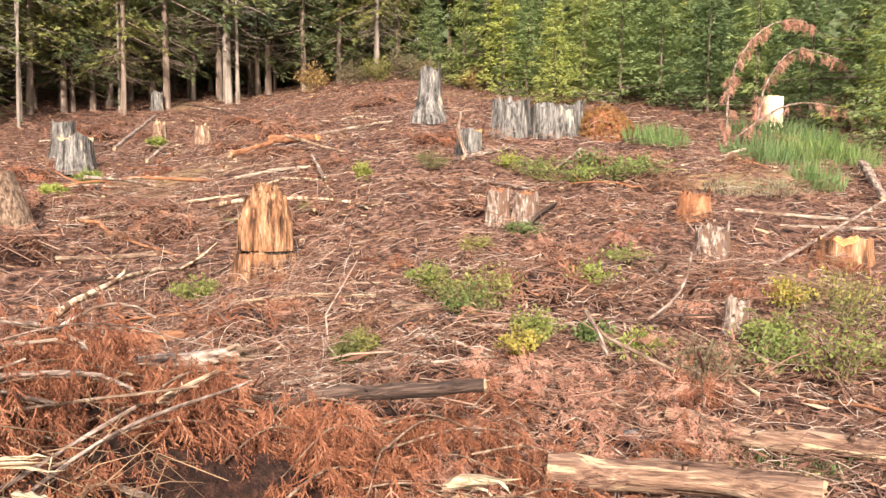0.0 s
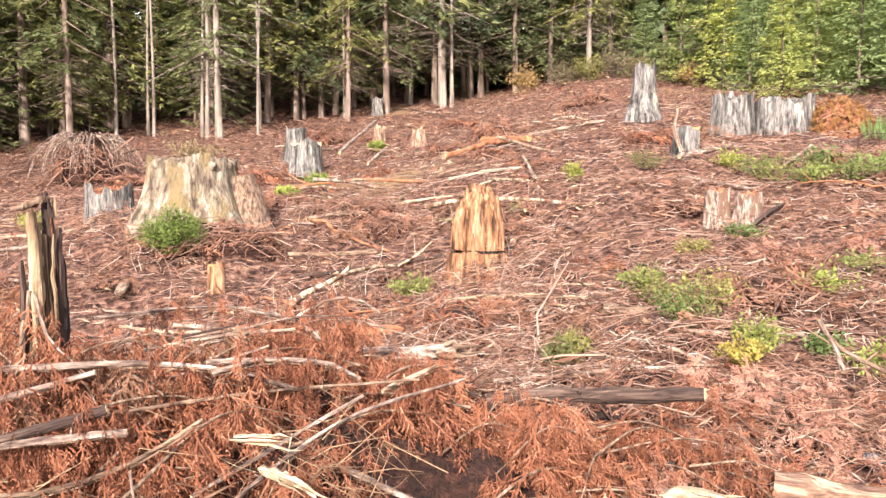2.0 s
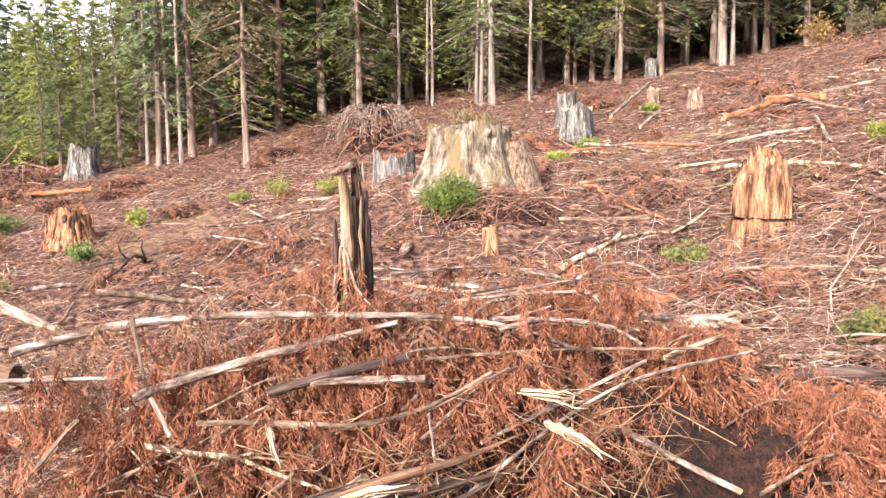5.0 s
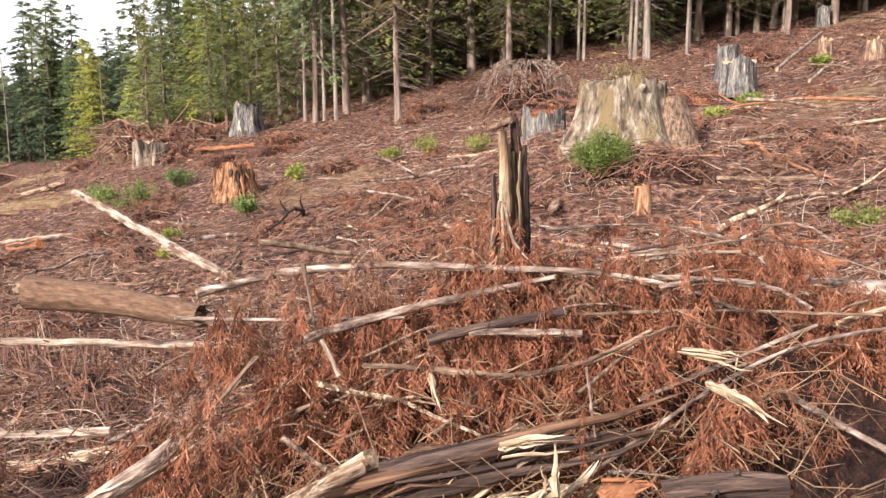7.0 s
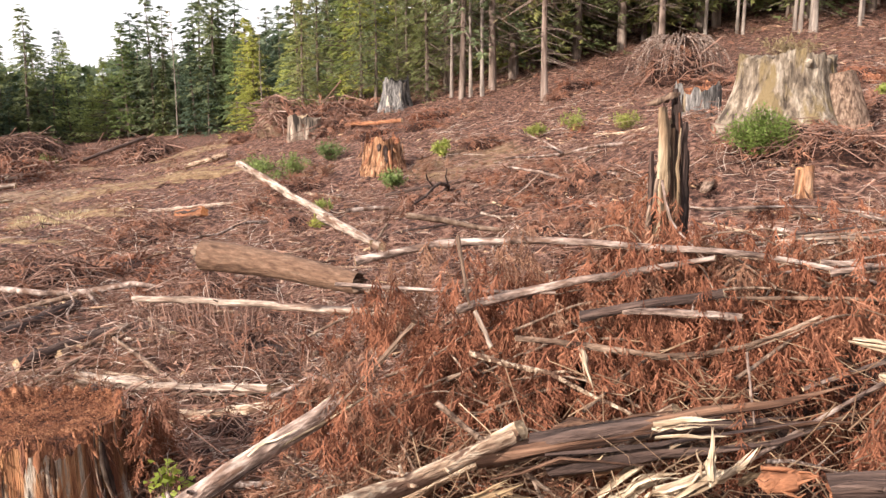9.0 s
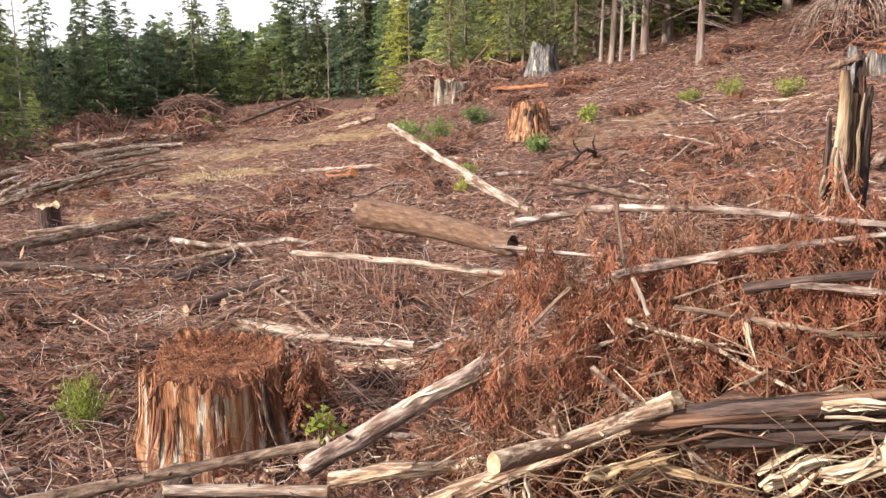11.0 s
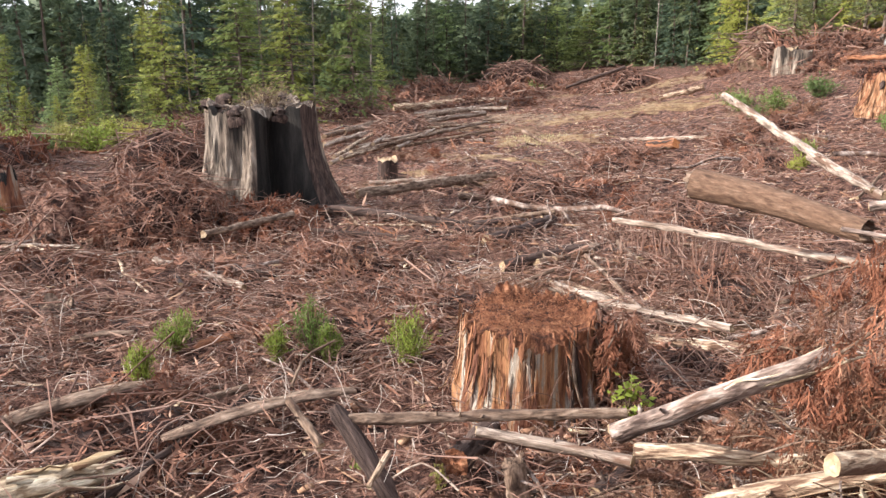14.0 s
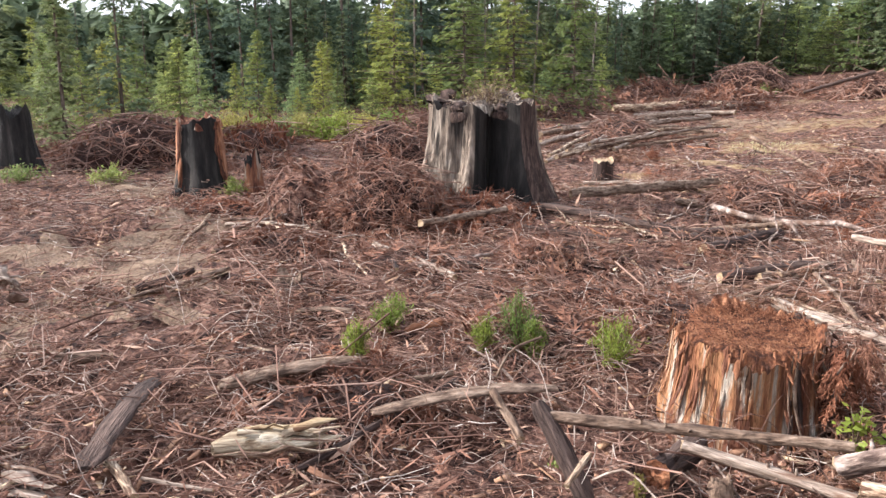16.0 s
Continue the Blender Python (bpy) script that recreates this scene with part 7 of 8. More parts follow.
splinter("stringy", "long strip of brown stringy cedar bark in the pile", [(-1.62, 1.15, 0.79), (-1.33, 1.47, 0.89), (-1.04, 1.79, 0.97)], 0.062, 0.05)
splinter("dark", "frayed sheet of cedar bark in the pile", [(-1.56, 1.24, 0.80), (-1.30, 1.50, 0.88), (-1.12, 1.70, 0.94)], 0.055, 0.045)
slab("wood_plank", "dark", "dark split plank leaning on a small grey stump", (0.72, 8.9, 1.16), (1.38, 10.0, 1.62), 0.20, 0.03, 301, roll=0.8)
slab("split_plank", "dark", "curved dark grey weathered slab of wood on slash", (-2.95, -2.42, -0.17), (-3.95, -2.66, -0.22), 0.13, 0.012, 302)
slab("bark_sheet", "brown", "flat reddish strip of rotten bark on slash", (-3.75, -1.35, -0.20), (-4.25, -0.45, -0.22), 0.12, 0.012, 303)
slab("bark_sheet", "brown", "flat brown bark strip lying in the slash", (-4.0, -2.3, -0.25), (-4.5, -1.6, -0.26), 0.15, 0.03, 304)
slab("split_plank", "dark", "broken dark slab standing out of the slash", (-3.1, -0.25, -0.22), (-3.35, -0.5, 0.12), 0.10, 0.03, 305)
slab("split_plank", "brown", "short broken block of brown wood on end", (-3.0, 0.25, -0.2), (-3.02, 0.22, 0.02), 0.11, 0.05, 306)


def strew_slabs():
    g = np.random.default_rng(57)
    for i in range(34):
        r = 5.0 + 9 * g.random() ** 1.5
        a = math.radians(g.uniform(85, 205))
        x, y = r * math.cos(a), r * math.sin(a)
        b = g.uniform(0, 6.28)
        ln = g.uniform(0.15, 0.65)
        x1, y1 = x + math.cos(b) * ln, y + math.sin(b) * ln
        if math.hypot(x1, y1) < 2.2:
            continue
        slab("bark_sheet", ("dark", "brown", "orange", "stringy", "stringy", "brown")[g.integers(6)], "torn slab of bark and wood lying on the slash", (x, y, gz(x, y) + 0.04), (x1, y1, gz(x1, y1) + 0.04 + 0.05 * g.random()), g.uniform(0.05, 0.14), g.uniform(0.012, 0.03), 400 + i, "bark", g.normal() * 0.4)


strew_slabs()


def strew_poles():
    """Short lengths of broken stem over the slash."""
    g = np.random.default_rng(63)
    for i in range(80):
        r = 4.8 + 13 * g.random() ** 1.3
        a = math.radians(g.uniform(80, 208))
        x, y = r * math.cos(a), r * math.sin(a)
        b, ln = g.uniform(0, 6.28), g.uniform(0.4, 1.3) + 0.05 * r
        rad = (g.uniform(0.008, 0.02) if r < 6 else g.uniform(0.012, 0.034)) + 0.0012 * r
        x1, y1 = x + math.cos(b) * ln, y + math.sin(b) * ln
        if not clear_of_stumps(0.5 * (x + x1), 0.5 * (y + y1), 0.5 * ln + 0.3) or math.hypot(x1, y1) < 2.6 or math.hypot(0.5 * (x + x1) + 1.7, 0.5 * (y + y1) - 2.35) < 1.9:
            continue
        kind = ("grey", "brown", "dark", "birch", "cream", "brown")[g.integers(6)]
        look_of = {"grey": "weathered grey", "brown": "brown-barked", "dark": "dark rotten", "birch": "bleached pale", "cream": "peeled cream"}[kind]
        mid = (0.5 * (x + x1), 0.5 * (y + y1), gz(0.5 * (x + x1), 0.5 * (y + y1)) + rad)
        pole(kind, look_of + " length of broken stem lying on slash", [(x, y, gz(x, y) + rad), mid, (x1, y1, gz(x1, y1) + rad + 0.1 * g.random())], rad, rad * g.uniform(0.6, 0.95))


strew_poles()


# ---- shrubs, ferns, weeds ----
def shrub(x, y, radius, height, mat, label, seed, leaves=420, leaf=(0.05, 0.011), stems=14, name="shrub", round_top=0.8, upright=0.3, stem_mat="brown", lift=0.035):
    """Stems that fan out of one root, set with small leaves in uneven bunches."""
    g = np.random.default_rng(seed)
    z = gz(x, y) + lift
    top = thing(name, (x, y, z), label, name.replace("_", " "))
    tubes, pos, ahead = [], [], []
    for i in range(stems):
        b = g.uniform(0, 6.28)
        out = radius * math.sqrt(g.random())
        h = height * (1 - 0.55 * (out / radius) ** 2) * g.uniform(0.65, 1.1)
        p = np.array([[0.1 * out * math.cos(b), 0.1 * out * math.sin(b), -0.03], [0.5 * out * math.cos(b), 0.5 * out * math.sin(b), h * 0.6], [out * math.cos(b), out * math.sin(b), h]])
        line = smooth_path(p, 6)
        line[1:] += g.normal(size=(5, 3)) * 0.03 * radius
        tubes.append(tube(line, np.linspace(0.006, 0.002, 6) * (0.6 + height), 3))
        k = int(leaves / stems)
        t = (g.random(k) ** 0.7) * 4.99
        j = t.astype(int)
        q = line[j] + (line[j + 1] - line[j]) * (t - j)[:, None] + g.normal(size=(k, 3)) * 0.11 * radius * np.array([1, 1, 0.8])
        pos.append(q)
        d = g.normal(size=(k, 3))
        d[:, 2] += upright
        ahead.append(d)
    v, f = merge(tubes)
    tagged(part("stalkwork", mesh_of("stalkwork", v, f, BARK[stem_mat]), top), kind="stuff")
    pos, ahead = np.concatenate(pos), np.concatenate(ahead)
    pos[:, 2] = np.maximum(pos[:, 2], 0.01)
    m = frames_at(pos, ahead, np.array([0, 0, 1.0]) + g.normal(size=(len(pos), 3)) * 0.6, g.uniform(0.6, 1.4, len(pos)))
    lv, lf = spread(blade(*leaf), m)
    tagged(part("foliage", mesh_of("foliage", lv, lf, mat), top), kind="stuff")
    return top


shrub(-6.5, 10.0, 0.50, 0.62, BUSH, "dense bright green bush before the great stump", 601, 9000, (0.04, 0.009), 110, lift=0.12)
for i, (x, y, r, h) in enumerate(((-21.1, 9.2, .55, .5), (-19.6, 9.5, .5, .5), (-20.2, 10.9, .5, .55), (-14.0, 8.9, .3, .38), (-15.5, 11.3, .26, .36), (-7.3, 16.9, .38, .3), (-7.0, 14.7, .26, .26), (-7.85, 22.4, .3, .25), (-47, 8.8, .7, .7))):
    shrub(x, y, r, h, SHRUB, "small bright green shrub on the cleared slope", 610 + i, 1000, (0.08, 0.014), 26)
for i, (x, y, r, h) in enumerate(((-13.5, 13.6, .4, .45), (-12.3, 13.9, .45, .38), (-14.4, 13.2, .3, .26), (-13.3, 6.9, .22, .2), (-12.3, 6.3, .16, .2), (-1.39, 14.0, .2, .3), (-22.5, 9.6, .5, .4), (-18.9, 8.7, .45, .3), (-13.3, -8.8, .45, .25), (-12.9, -10.3, .5, .3), (-12.3, -6.0, .25, .3))):
    shrub(x, y, r, h, FIR_YELLOW, "yellow-green weedy shrub on the cleared slope", 630 + i, 700, (0.075, 0.011), 22)
for i, (x, y, r, h) in enumerate(((0.18, 5.9, .24, .34), (0.32, 6.3, .28, .42), (0.05, 6.6, .22, .30), (-0.12, 7.1, .24, .26), (-0.62, 5.1, .15, .20), (-0.52, 5.2, .13, .22), (0.62, 5.4, .2, .26), (0.5, 5.15, .16, .2), (2.67, 6.3, .25, .24), (2.2, 5.3, .3, .28), (0.35, 8.2, .2, .2), (-0.2, 14.3, .4, .3), (-2.0, 11.8, .18, .14))):
    shrub(x, y, r, h, SHRUB_YELLOW if i % 3 else FIR_YELLOW, "sparse shrub with yellow-green autumn leaves", 650 + i, 1000, (0.027, 0.010), 22, upright=0.1)
for i, (x, y, r, h) in enumerate(((2.37, 4.8, .34, .40), (2.77, 5.6, .36, .42), (1.55, 4.75, .30, .30), (2.0, 4.9, .28, .30), (2.75, 4.7, .34, .36), (3.1, 6.2, .35, .35), (3.3, 5.3, .4, .4), (1.25, 5.1, .22, .24))):
    shrub(x, y, r, h, (FIR_YELLOW, SHRUB_YELLOW, FIR_DEAD, SHRUB)[i % 4], "weedy shrub with mixed green and tan leaves", 670 + i, 800, (0.032, 0.007), 30)
for i, (x, y, r, h) in enumerate(((1.6, 13.7, .5, .36), (2.2, 13.3, .5, .34), (2.8, 13.2, .55, .40), (3.3, 13.7, .5, .36), (1.2, 14.4, .4, .3), (2.5, 14.2, .45, .35), (-2.45, 8.1, .32, .22), (0.85, 9.1, .3, .14), (0.6, 6.9, .22, .14), (1.3, 6.9, .3, .16), (1.7, 7.6, .3, .14), (1.0, 5.6, .22, .12))):
    shrub(x, y, r, h, SHRUB if i % 2 else FIR_YELLOW, "low green groundcover plant in the slash", 690 + i, 420 if r > 0.35 else 700, (0.034, 0.011) if r < 0.35 else (0.06, 0.016), 20)
for i, (x, y, r, h) in enumerate(((-5.2, -1.62, .17, .28), (-5.1, -0.74, .17, .40), (-4.85, -0.12, .17, .32), (-4.62, -1.68, .10, .26), (-5.0, -0.62, .09, .26), (-4.95, -0.95, .1, .26))):
    shrub(x, y, r, h, BUSH, "feathery bright green seedling in brown slash", 710 + i, 1700, (0.034, 0.0030), 34, "seedling", upright=1.2)
shrub(-3.56, 0.86, 0.12, 0.20, BUSH, "small broad-leaved green plant beside the red stump", 730, 60, (0.042, 0.017), 10, "leafy_plant", stem_mat="brown", lift=0.12)
shrub(-3.28, -0.05, 0.06, 0.12, SHRUB_YELLOW, "tiny yellow-leaved plant by a hollow log end", 731, 40, (0.03, 0.010), 5, "leafy_plant")
shrub(-3.55, -0.42, 0.05, 0.10, SHRUB, "tiny green plant in dead slash", 732, 26, (0.03, 0.011), 5, "leafy_plant")


shrub(-11.6, -1.85, 0.58, 0.50, FIR_DEAD, "thin dry weeds on the burnt stump's broken top", 740, 420, (0.05, 0.010), 60, "dead_weed", upright=0.6, lift=1.40)
shrub(-7.1, 11.5, 0.55, 0.30, FIR_DEAD, "straw-coloured weeds on top of the great stump", 741, 700, (0.07, 0.010), 50, "dead_weed", upright=0.8, lift=0.93)


for i, (x, y) in enumerate(((-24.7, -10.2), (-25.8, -9.8), (-25.5, -8.9), (-26.6, -8.5), (-26.2, -7.6), (-26.8, -7.0), (-23.7, -10.5), (-24.0, -11.4))):
    shrub(x, y, 0.7 + 0.1 * (i % 3), 0.8 + 0.15 * (i % 2), (FIR_YELLOW, SHRUB_YELLOW, BUSH)[i % 3], "loose yellow-green bush at the foot of young trees", 760 + i, 1300, (0.10, 0.022), 36)


for i, (x, y, r) in enumerate(((-4.0, 36.5, 1.1), (-2.9, 35.8, 0.9), (-1.8, 36.4, 1.2), (-0.8, 35.6, 0.9), (0.4, 35.0, 0.9), (-6.0, 37.4, 0.9), (1.2, 32.5, 0.7))):
    shrub(x, y, r, 0.9 + 0.25 * (i % 3), (FIR_DEAD, SHRUB_YELLOW, FIR_DEAD)[i % 3], "tan and olive brush at the forest edge", 780 + i, 1300, (0.12, 0.024), 40)


def fern(x, y, size, seed):
    g = np.random.default_rng(seed)
    top = thing("fern", (x, y, gz(x, y) + 0.08), "green sword fern in the slash", "fern", "ferns on the slope")
    for i in range(9):
        b = i * 0.7 + g.normal() * 0.2
        d = np.array([math.cos(b), math.sin(b), 0])
        n = 13
        t = np.linspace(0, 1, n)
        rib = d * (t * size)[:, None] + np.array([0, 0, 1.0]) * (size * (0.75 * t - 0.85 * t * t))[:, None]
        side = np.cross(d, [0, 0, 1.0])
        pos, ahead = [], []
        for j in range(1, n - 1):
            for s in (-1, 1):
                pos.append(rib[j])
                ahead.append(side * s + d * 0.3)
        k = np.repeat(1.1 - t[1:-1], 2)
        m = frames_at(np.array(pos), np.array(ahead), np.tile([0, 0, 1.0], (len(pos), 1)), size * 0.9 * k)
        v, f = spread(blade(0.22, 0.035), m)
        tagged(part("frond", mesh_of("frond", v, f, SHRUB), top), kind="stuff")


for i, (x, y, s) in enumerate(((2.1, 13.4, .8), (2.9, 14.4, .8), (3.5, 13.2, .7), (1.5, 14.2, .7), (2.6, 13.5, .75), (3.0, 13.2, .5), (1.8, 13.1, .45), (2.2, 14.3, .5), (3.4, 14.0, .45), (-2.98, 11.5, .32), (1.3, 13.8, .4))):
    fern(x, y, s, 750 + i)


def grass_patch(x, y, rx, ry, height, n, mat, label, seed, width=0.008):
    g = np.random.default_rng(seed)
    r, a = np.sqrt(g.random(n)), g.uniform(0, 6.28, n)
    px, py = x + rx * r * np.cos(a), y + ry * r * np.sin(a)
    d = g.normal(size=(n, 3)) * 0.28
    d[:, 2] = 1
    m = frames_at(np.stack([px, py, ground_z(px, py) - 0.02], 1), d, g.normal(size=(n, 3)), height * g.uniform(0.5, 1.15, n) * (1.1 - 0.4 * r))
    v, f = spread(blade(1.0, width / height, 0.25), m)
    tagged(part("grass_patch", mesh_of("grass_patch", v, f, mat)), label, "grass", kind="stuff")


grass_patch(5.9, 15.2, 0.7, 0.9, 0.6, 420, GRASS, "tall bright green grass before a pale stump", 801, 0.012)
grass_patch(7.2, 15.4, 0.9, 1.2, 0.66, 620, GRASS, "tall bright green grass beside a pale stump", 811, 0.012)
grass_patch(5.9, 12.9, 0.35, 0.6, 0.5, 220, GRASS, "tall bright green grass tuft", 802, 0.012)
grass_patch(7.6, 18.4, 1.2, 1.2, 0.6, 520, GRASS, "tall green grass by the young firs", 803, 0.014)
grass_patch(4.5, 17.4, 0.7, 0.8, 0.5, 420, GRASS, "green grass beside the rust-coloured heap", 804, 0.014)
grass_patch(4.9, 12.6, 0.9, 0.5, 0.14, 1200, STRAW, "flattened pale straw on the slope", 805, 0.008)
grass_patch(1.35, 3.72, 0.45, 0.12, 0.10, 260, GRASS, "short green grass between peeled logs", 806, 0.004)
grass_patch(1.85, 3.6, 0.35, 0.14, 0.12, 220, GRASS, "short green grass beside a peeled log", 807, 0.004)
grass_patch(-7.6, 2.3, 0.9, 0.6, 0.46, 130, TWIGS, "thin dry upright stalks in the slash", 808, 0.006)
grass_patch(-6.4, 2.3, 1.2, 0.6, 0.42, 330, TWIGS, "brown dry upright stalks in the slash", 809, 0.006)
grass_patch(-21.9, 4.0, 1.6, 0.9, 0.18, 300, STRAW, "dry grass on the pale bank", 810, 0.012)


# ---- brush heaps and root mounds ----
# the default core is coloured near black, as shade between the sticks
def brush_heap(x, y, rx, ry, h, label, seed, sticks=160, core=MATTED_SHADE, leaf=NEEDLES, fronds=120, turn=0.0, stick_len=(0.3, 0.9), name="brush_heap", stick=TWIGS, thick=1.0):
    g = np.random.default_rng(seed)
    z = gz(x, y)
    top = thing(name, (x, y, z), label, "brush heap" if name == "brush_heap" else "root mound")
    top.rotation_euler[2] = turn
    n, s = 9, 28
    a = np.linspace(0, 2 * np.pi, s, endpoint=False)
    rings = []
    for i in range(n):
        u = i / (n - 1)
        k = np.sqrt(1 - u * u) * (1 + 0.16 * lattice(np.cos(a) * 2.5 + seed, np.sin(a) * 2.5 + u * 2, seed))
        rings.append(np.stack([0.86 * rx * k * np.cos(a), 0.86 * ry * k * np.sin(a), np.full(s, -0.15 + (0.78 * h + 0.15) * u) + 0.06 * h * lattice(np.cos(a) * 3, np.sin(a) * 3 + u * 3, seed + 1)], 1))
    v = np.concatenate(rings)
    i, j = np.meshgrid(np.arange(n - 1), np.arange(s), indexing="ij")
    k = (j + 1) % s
    # closed dome under the sticks; by default its colour carries the interior shade
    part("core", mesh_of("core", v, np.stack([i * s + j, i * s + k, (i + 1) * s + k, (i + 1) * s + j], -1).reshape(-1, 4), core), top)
    tubes = []
    for _ in range(sticks):
        b, e = g.uniform(0, 6.28), g.random()
        p = np.array([rx * math.cos(b) * math.sqrt(1 - e * e), ry * math.sin(b) * math.sqrt(1 - e * e), 0.8 * h * e])
        d = np.array([-math.sin(b), math.cos(b), 0]) * g.normal() + np.array([math.cos(b), math.sin(b), 0]) * g.normal() * 0.6
        d = d / (np.linalg.norm(d) + 1e-6)
        d[2] = g.normal() * 0.35
        ln = g.uniform(*stick_len)
        q = p + d * (np.array([-0.5, 0, 0.5]) * ln)[:, None] + np.array([[0, 0, -0.08 * ln], [0, 0, 0.1 * ln], [0, 0, -0.12 * ln]])
        tubes.append(tube(q, np.linspace(0.011, 0.004, 3) * thick * g.uniform(0.5, 1.4), 3))
    tv, tf = merge(tubes)
    tagged(part("brushwood", mesh_of("brushwood", tv, tf, stick), top), kind="stuff")
    if fronds:
        e, b = g.random(fronds), g.uniform(0, 6.28, fronds)
        pos = np.stack([rx * np.cos(b) * np.sqrt(1 - e * e), ry * np.sin(b) * np.sqrt(1 - e * e), 0.8 * h * e], 1)
        m = frames_at(pos, hang(fronds, g, 0.5, 0.8), g.normal(size=(fronds, 3)), g.uniform(1.0, 2.6, fronds) * max(0.6, min(rx, 1.4)))
        v, f = spread(MAT_FRONDS[seed % 3], m)
        tagged(part("dead_foliage", mesh_of("dead_foliage", v, f, leaf), top), kind="stuff")
    return top


root_ball = brush_heap(-15.0, 19.2, 1.05, 0.9, 1.1, "root ball and grey dry brush heaped on the slope", 820, 200, stick_len=(0.6, 1.5), thick=1.6)


def arching_roots(top, reach, height, n, seed):
    """Grey roots that arch out of a root ball's crown and hang to the ground."""
    g = np.random.default_rng(seed)
    tubes = []
    for i in range(n):
        b, out = g.uniform(0, 6.28), reach * g.uniform(0.6, 1.15)
        d = np.array([math.cos(b), math.sin(b), 0])
        side = np.array([-d[1], d[0], 0]) * g.normal() * 0.2
        p = np.stack([d * 0.1 * out, d * 0.45 * out + side, d * 0.85 * out + side, d * out + side])
        p[:, 2] = height * np.array([0.9, g.uniform(0.95, 1.12), g.uniform(0.55, 0.8), g.uniform(0.0, 0.3)])
        tubes.append(tube(smooth_path(p, 9), np.linspace(0.020, 0.006, 9) * g.uniform(0.5, 1.3), 4, 0.1, seed + i))
    v, f = merge(tubes)
    tagged(part("rootwork", mesh_of("rootwork", v, f, BARK["grey"]), top, "grey arching roots"), kind="stuff")


arching_roots(root_ball, 1.4, 1.15, 90, 839)
brush_heap(-29.2, 13.6, 0.9, 0.8, 1.7, "tall upturned root mass on the far knoll", 821, 160, core=SOIL, stick_len=(0.5, 1.4), thick=2.2)
brush_heap(-35.6, 10.6, 1.5, 1.1, 1.1, "dark stump and brush heap on the far bank", 822, 130, stick_len=(0.6, 1.8), thick=2.4)
brush_heap(-50.0, 8.4, 2.8, 2.0, 2.2, "tall grey brush heap before the far trees", 823, 260, stick_len=(0.8, 2.6), thick=3.0)
brush_heap(-44.5, 13.0, 2.0, 1.4, 1.2, "grey brush heap at the far edge", 824, 160, stick_len=(0.8, 2.2), thick=3.0)
brush_heap(-10.4, -4.1, 0.66, 0.55, 0.85, "upturned root mound of brown soil and hanging roots", 825, 150, stick_len=(0.2, 0.6), thick=0.8, name="root_mound", core=GROUND)
brush_heap(-10.1, -2.9, 0.95, 0.8, 0.92, "tangled brown brush against the burnt stump", 826, 620, stick_len=(0.3, 0.9), thick=0.5, fronds=520)
brush_heap(-10.25, -1.7, 0.95, 0.6, 0.38, "dead reddish brush at the burnt stump's foot", 827, 360, leaf=RUST, stick_len=(0.3, 0.9), thick=0.5, fronds=520)
brush_heap(-17.6, -4.8, 1.6, 1.0, 1.15, "purple-brown brush heap behind the burnt stump", 828, 280, stick_len=(0.5, 1.4), thick=1.3, leaf=NEEDLES)
brush_heap(-17.2, -10.6, 2.2, 1.2, 1.25, "purple-brown brush heap by the trees", 829, 360, stick_len=(0.5, 1.5), thick=1.4)
brush_heap(-11.4, 1.9, 1.0, 0.6, 0.55, "tangled brown brush on the cleared ground", 830, 240, stick_len=(0.3, 0.9), thick=0.9, fronds=160)
brush_heap(-9.0, 3.2, 0.8, 0.5, 0.22, "low tangle of dry brown stems", 831, 200, stick_len=(0.3, 0.8), thick=0.7, fronds=120)
brush_heap(-26.0, 0.5, 2.6, 1.0, 0.75, "low bank of broken wood by the log stack", 832, 260, stick_len=(0.5, 1.6), thick=1.8)
brush_heap(-37.5, -1.5, 3.2, 1.4, 0.8, "brush bank below the far trees", 833, 260, stick_len=(0.8, 2.2), thick=2.4)
brush_heap(-28.0, -6.5, 2.4, 1.2, 0.7, "dark brush bank below the far trees", 834, 260, stick_len=(0.6, 1.8), thick=2.0)
brush_heap(3.6, 18.3, 0.62, 0.5, 0.85, "mound of rust-orange dead foliage beside grey stumps", 835, 40, core=ROT_TOP, leaf=SHRUB_RED, fronds=420, stick_len=(0.2, 0.5))
brush_heap(-4.9, 13.0, 0.9, 0.4, 0.2, "low heap of red-brown branches on the slope", 836, 160, stick_len=(0.4, 1.2), thick=1.0, leaf=NEEDLES)
brush_heap(-6.25, 10.45, 1.2, 0.5, 0.46, "brown brush at the great stump's foot", 837, 320, stick_len=(0.3, 0.8), thick=0.8, leaf=NEEDLES)
brush_heap(-3.72, 1.02, 0.30, 0.22, 0.26, "rust-brown dead foliage beside the red stump", 838, 60, leaf=NEEDLES, stick_len=(0.1, 0.3), thick=0.4, fronds=60)


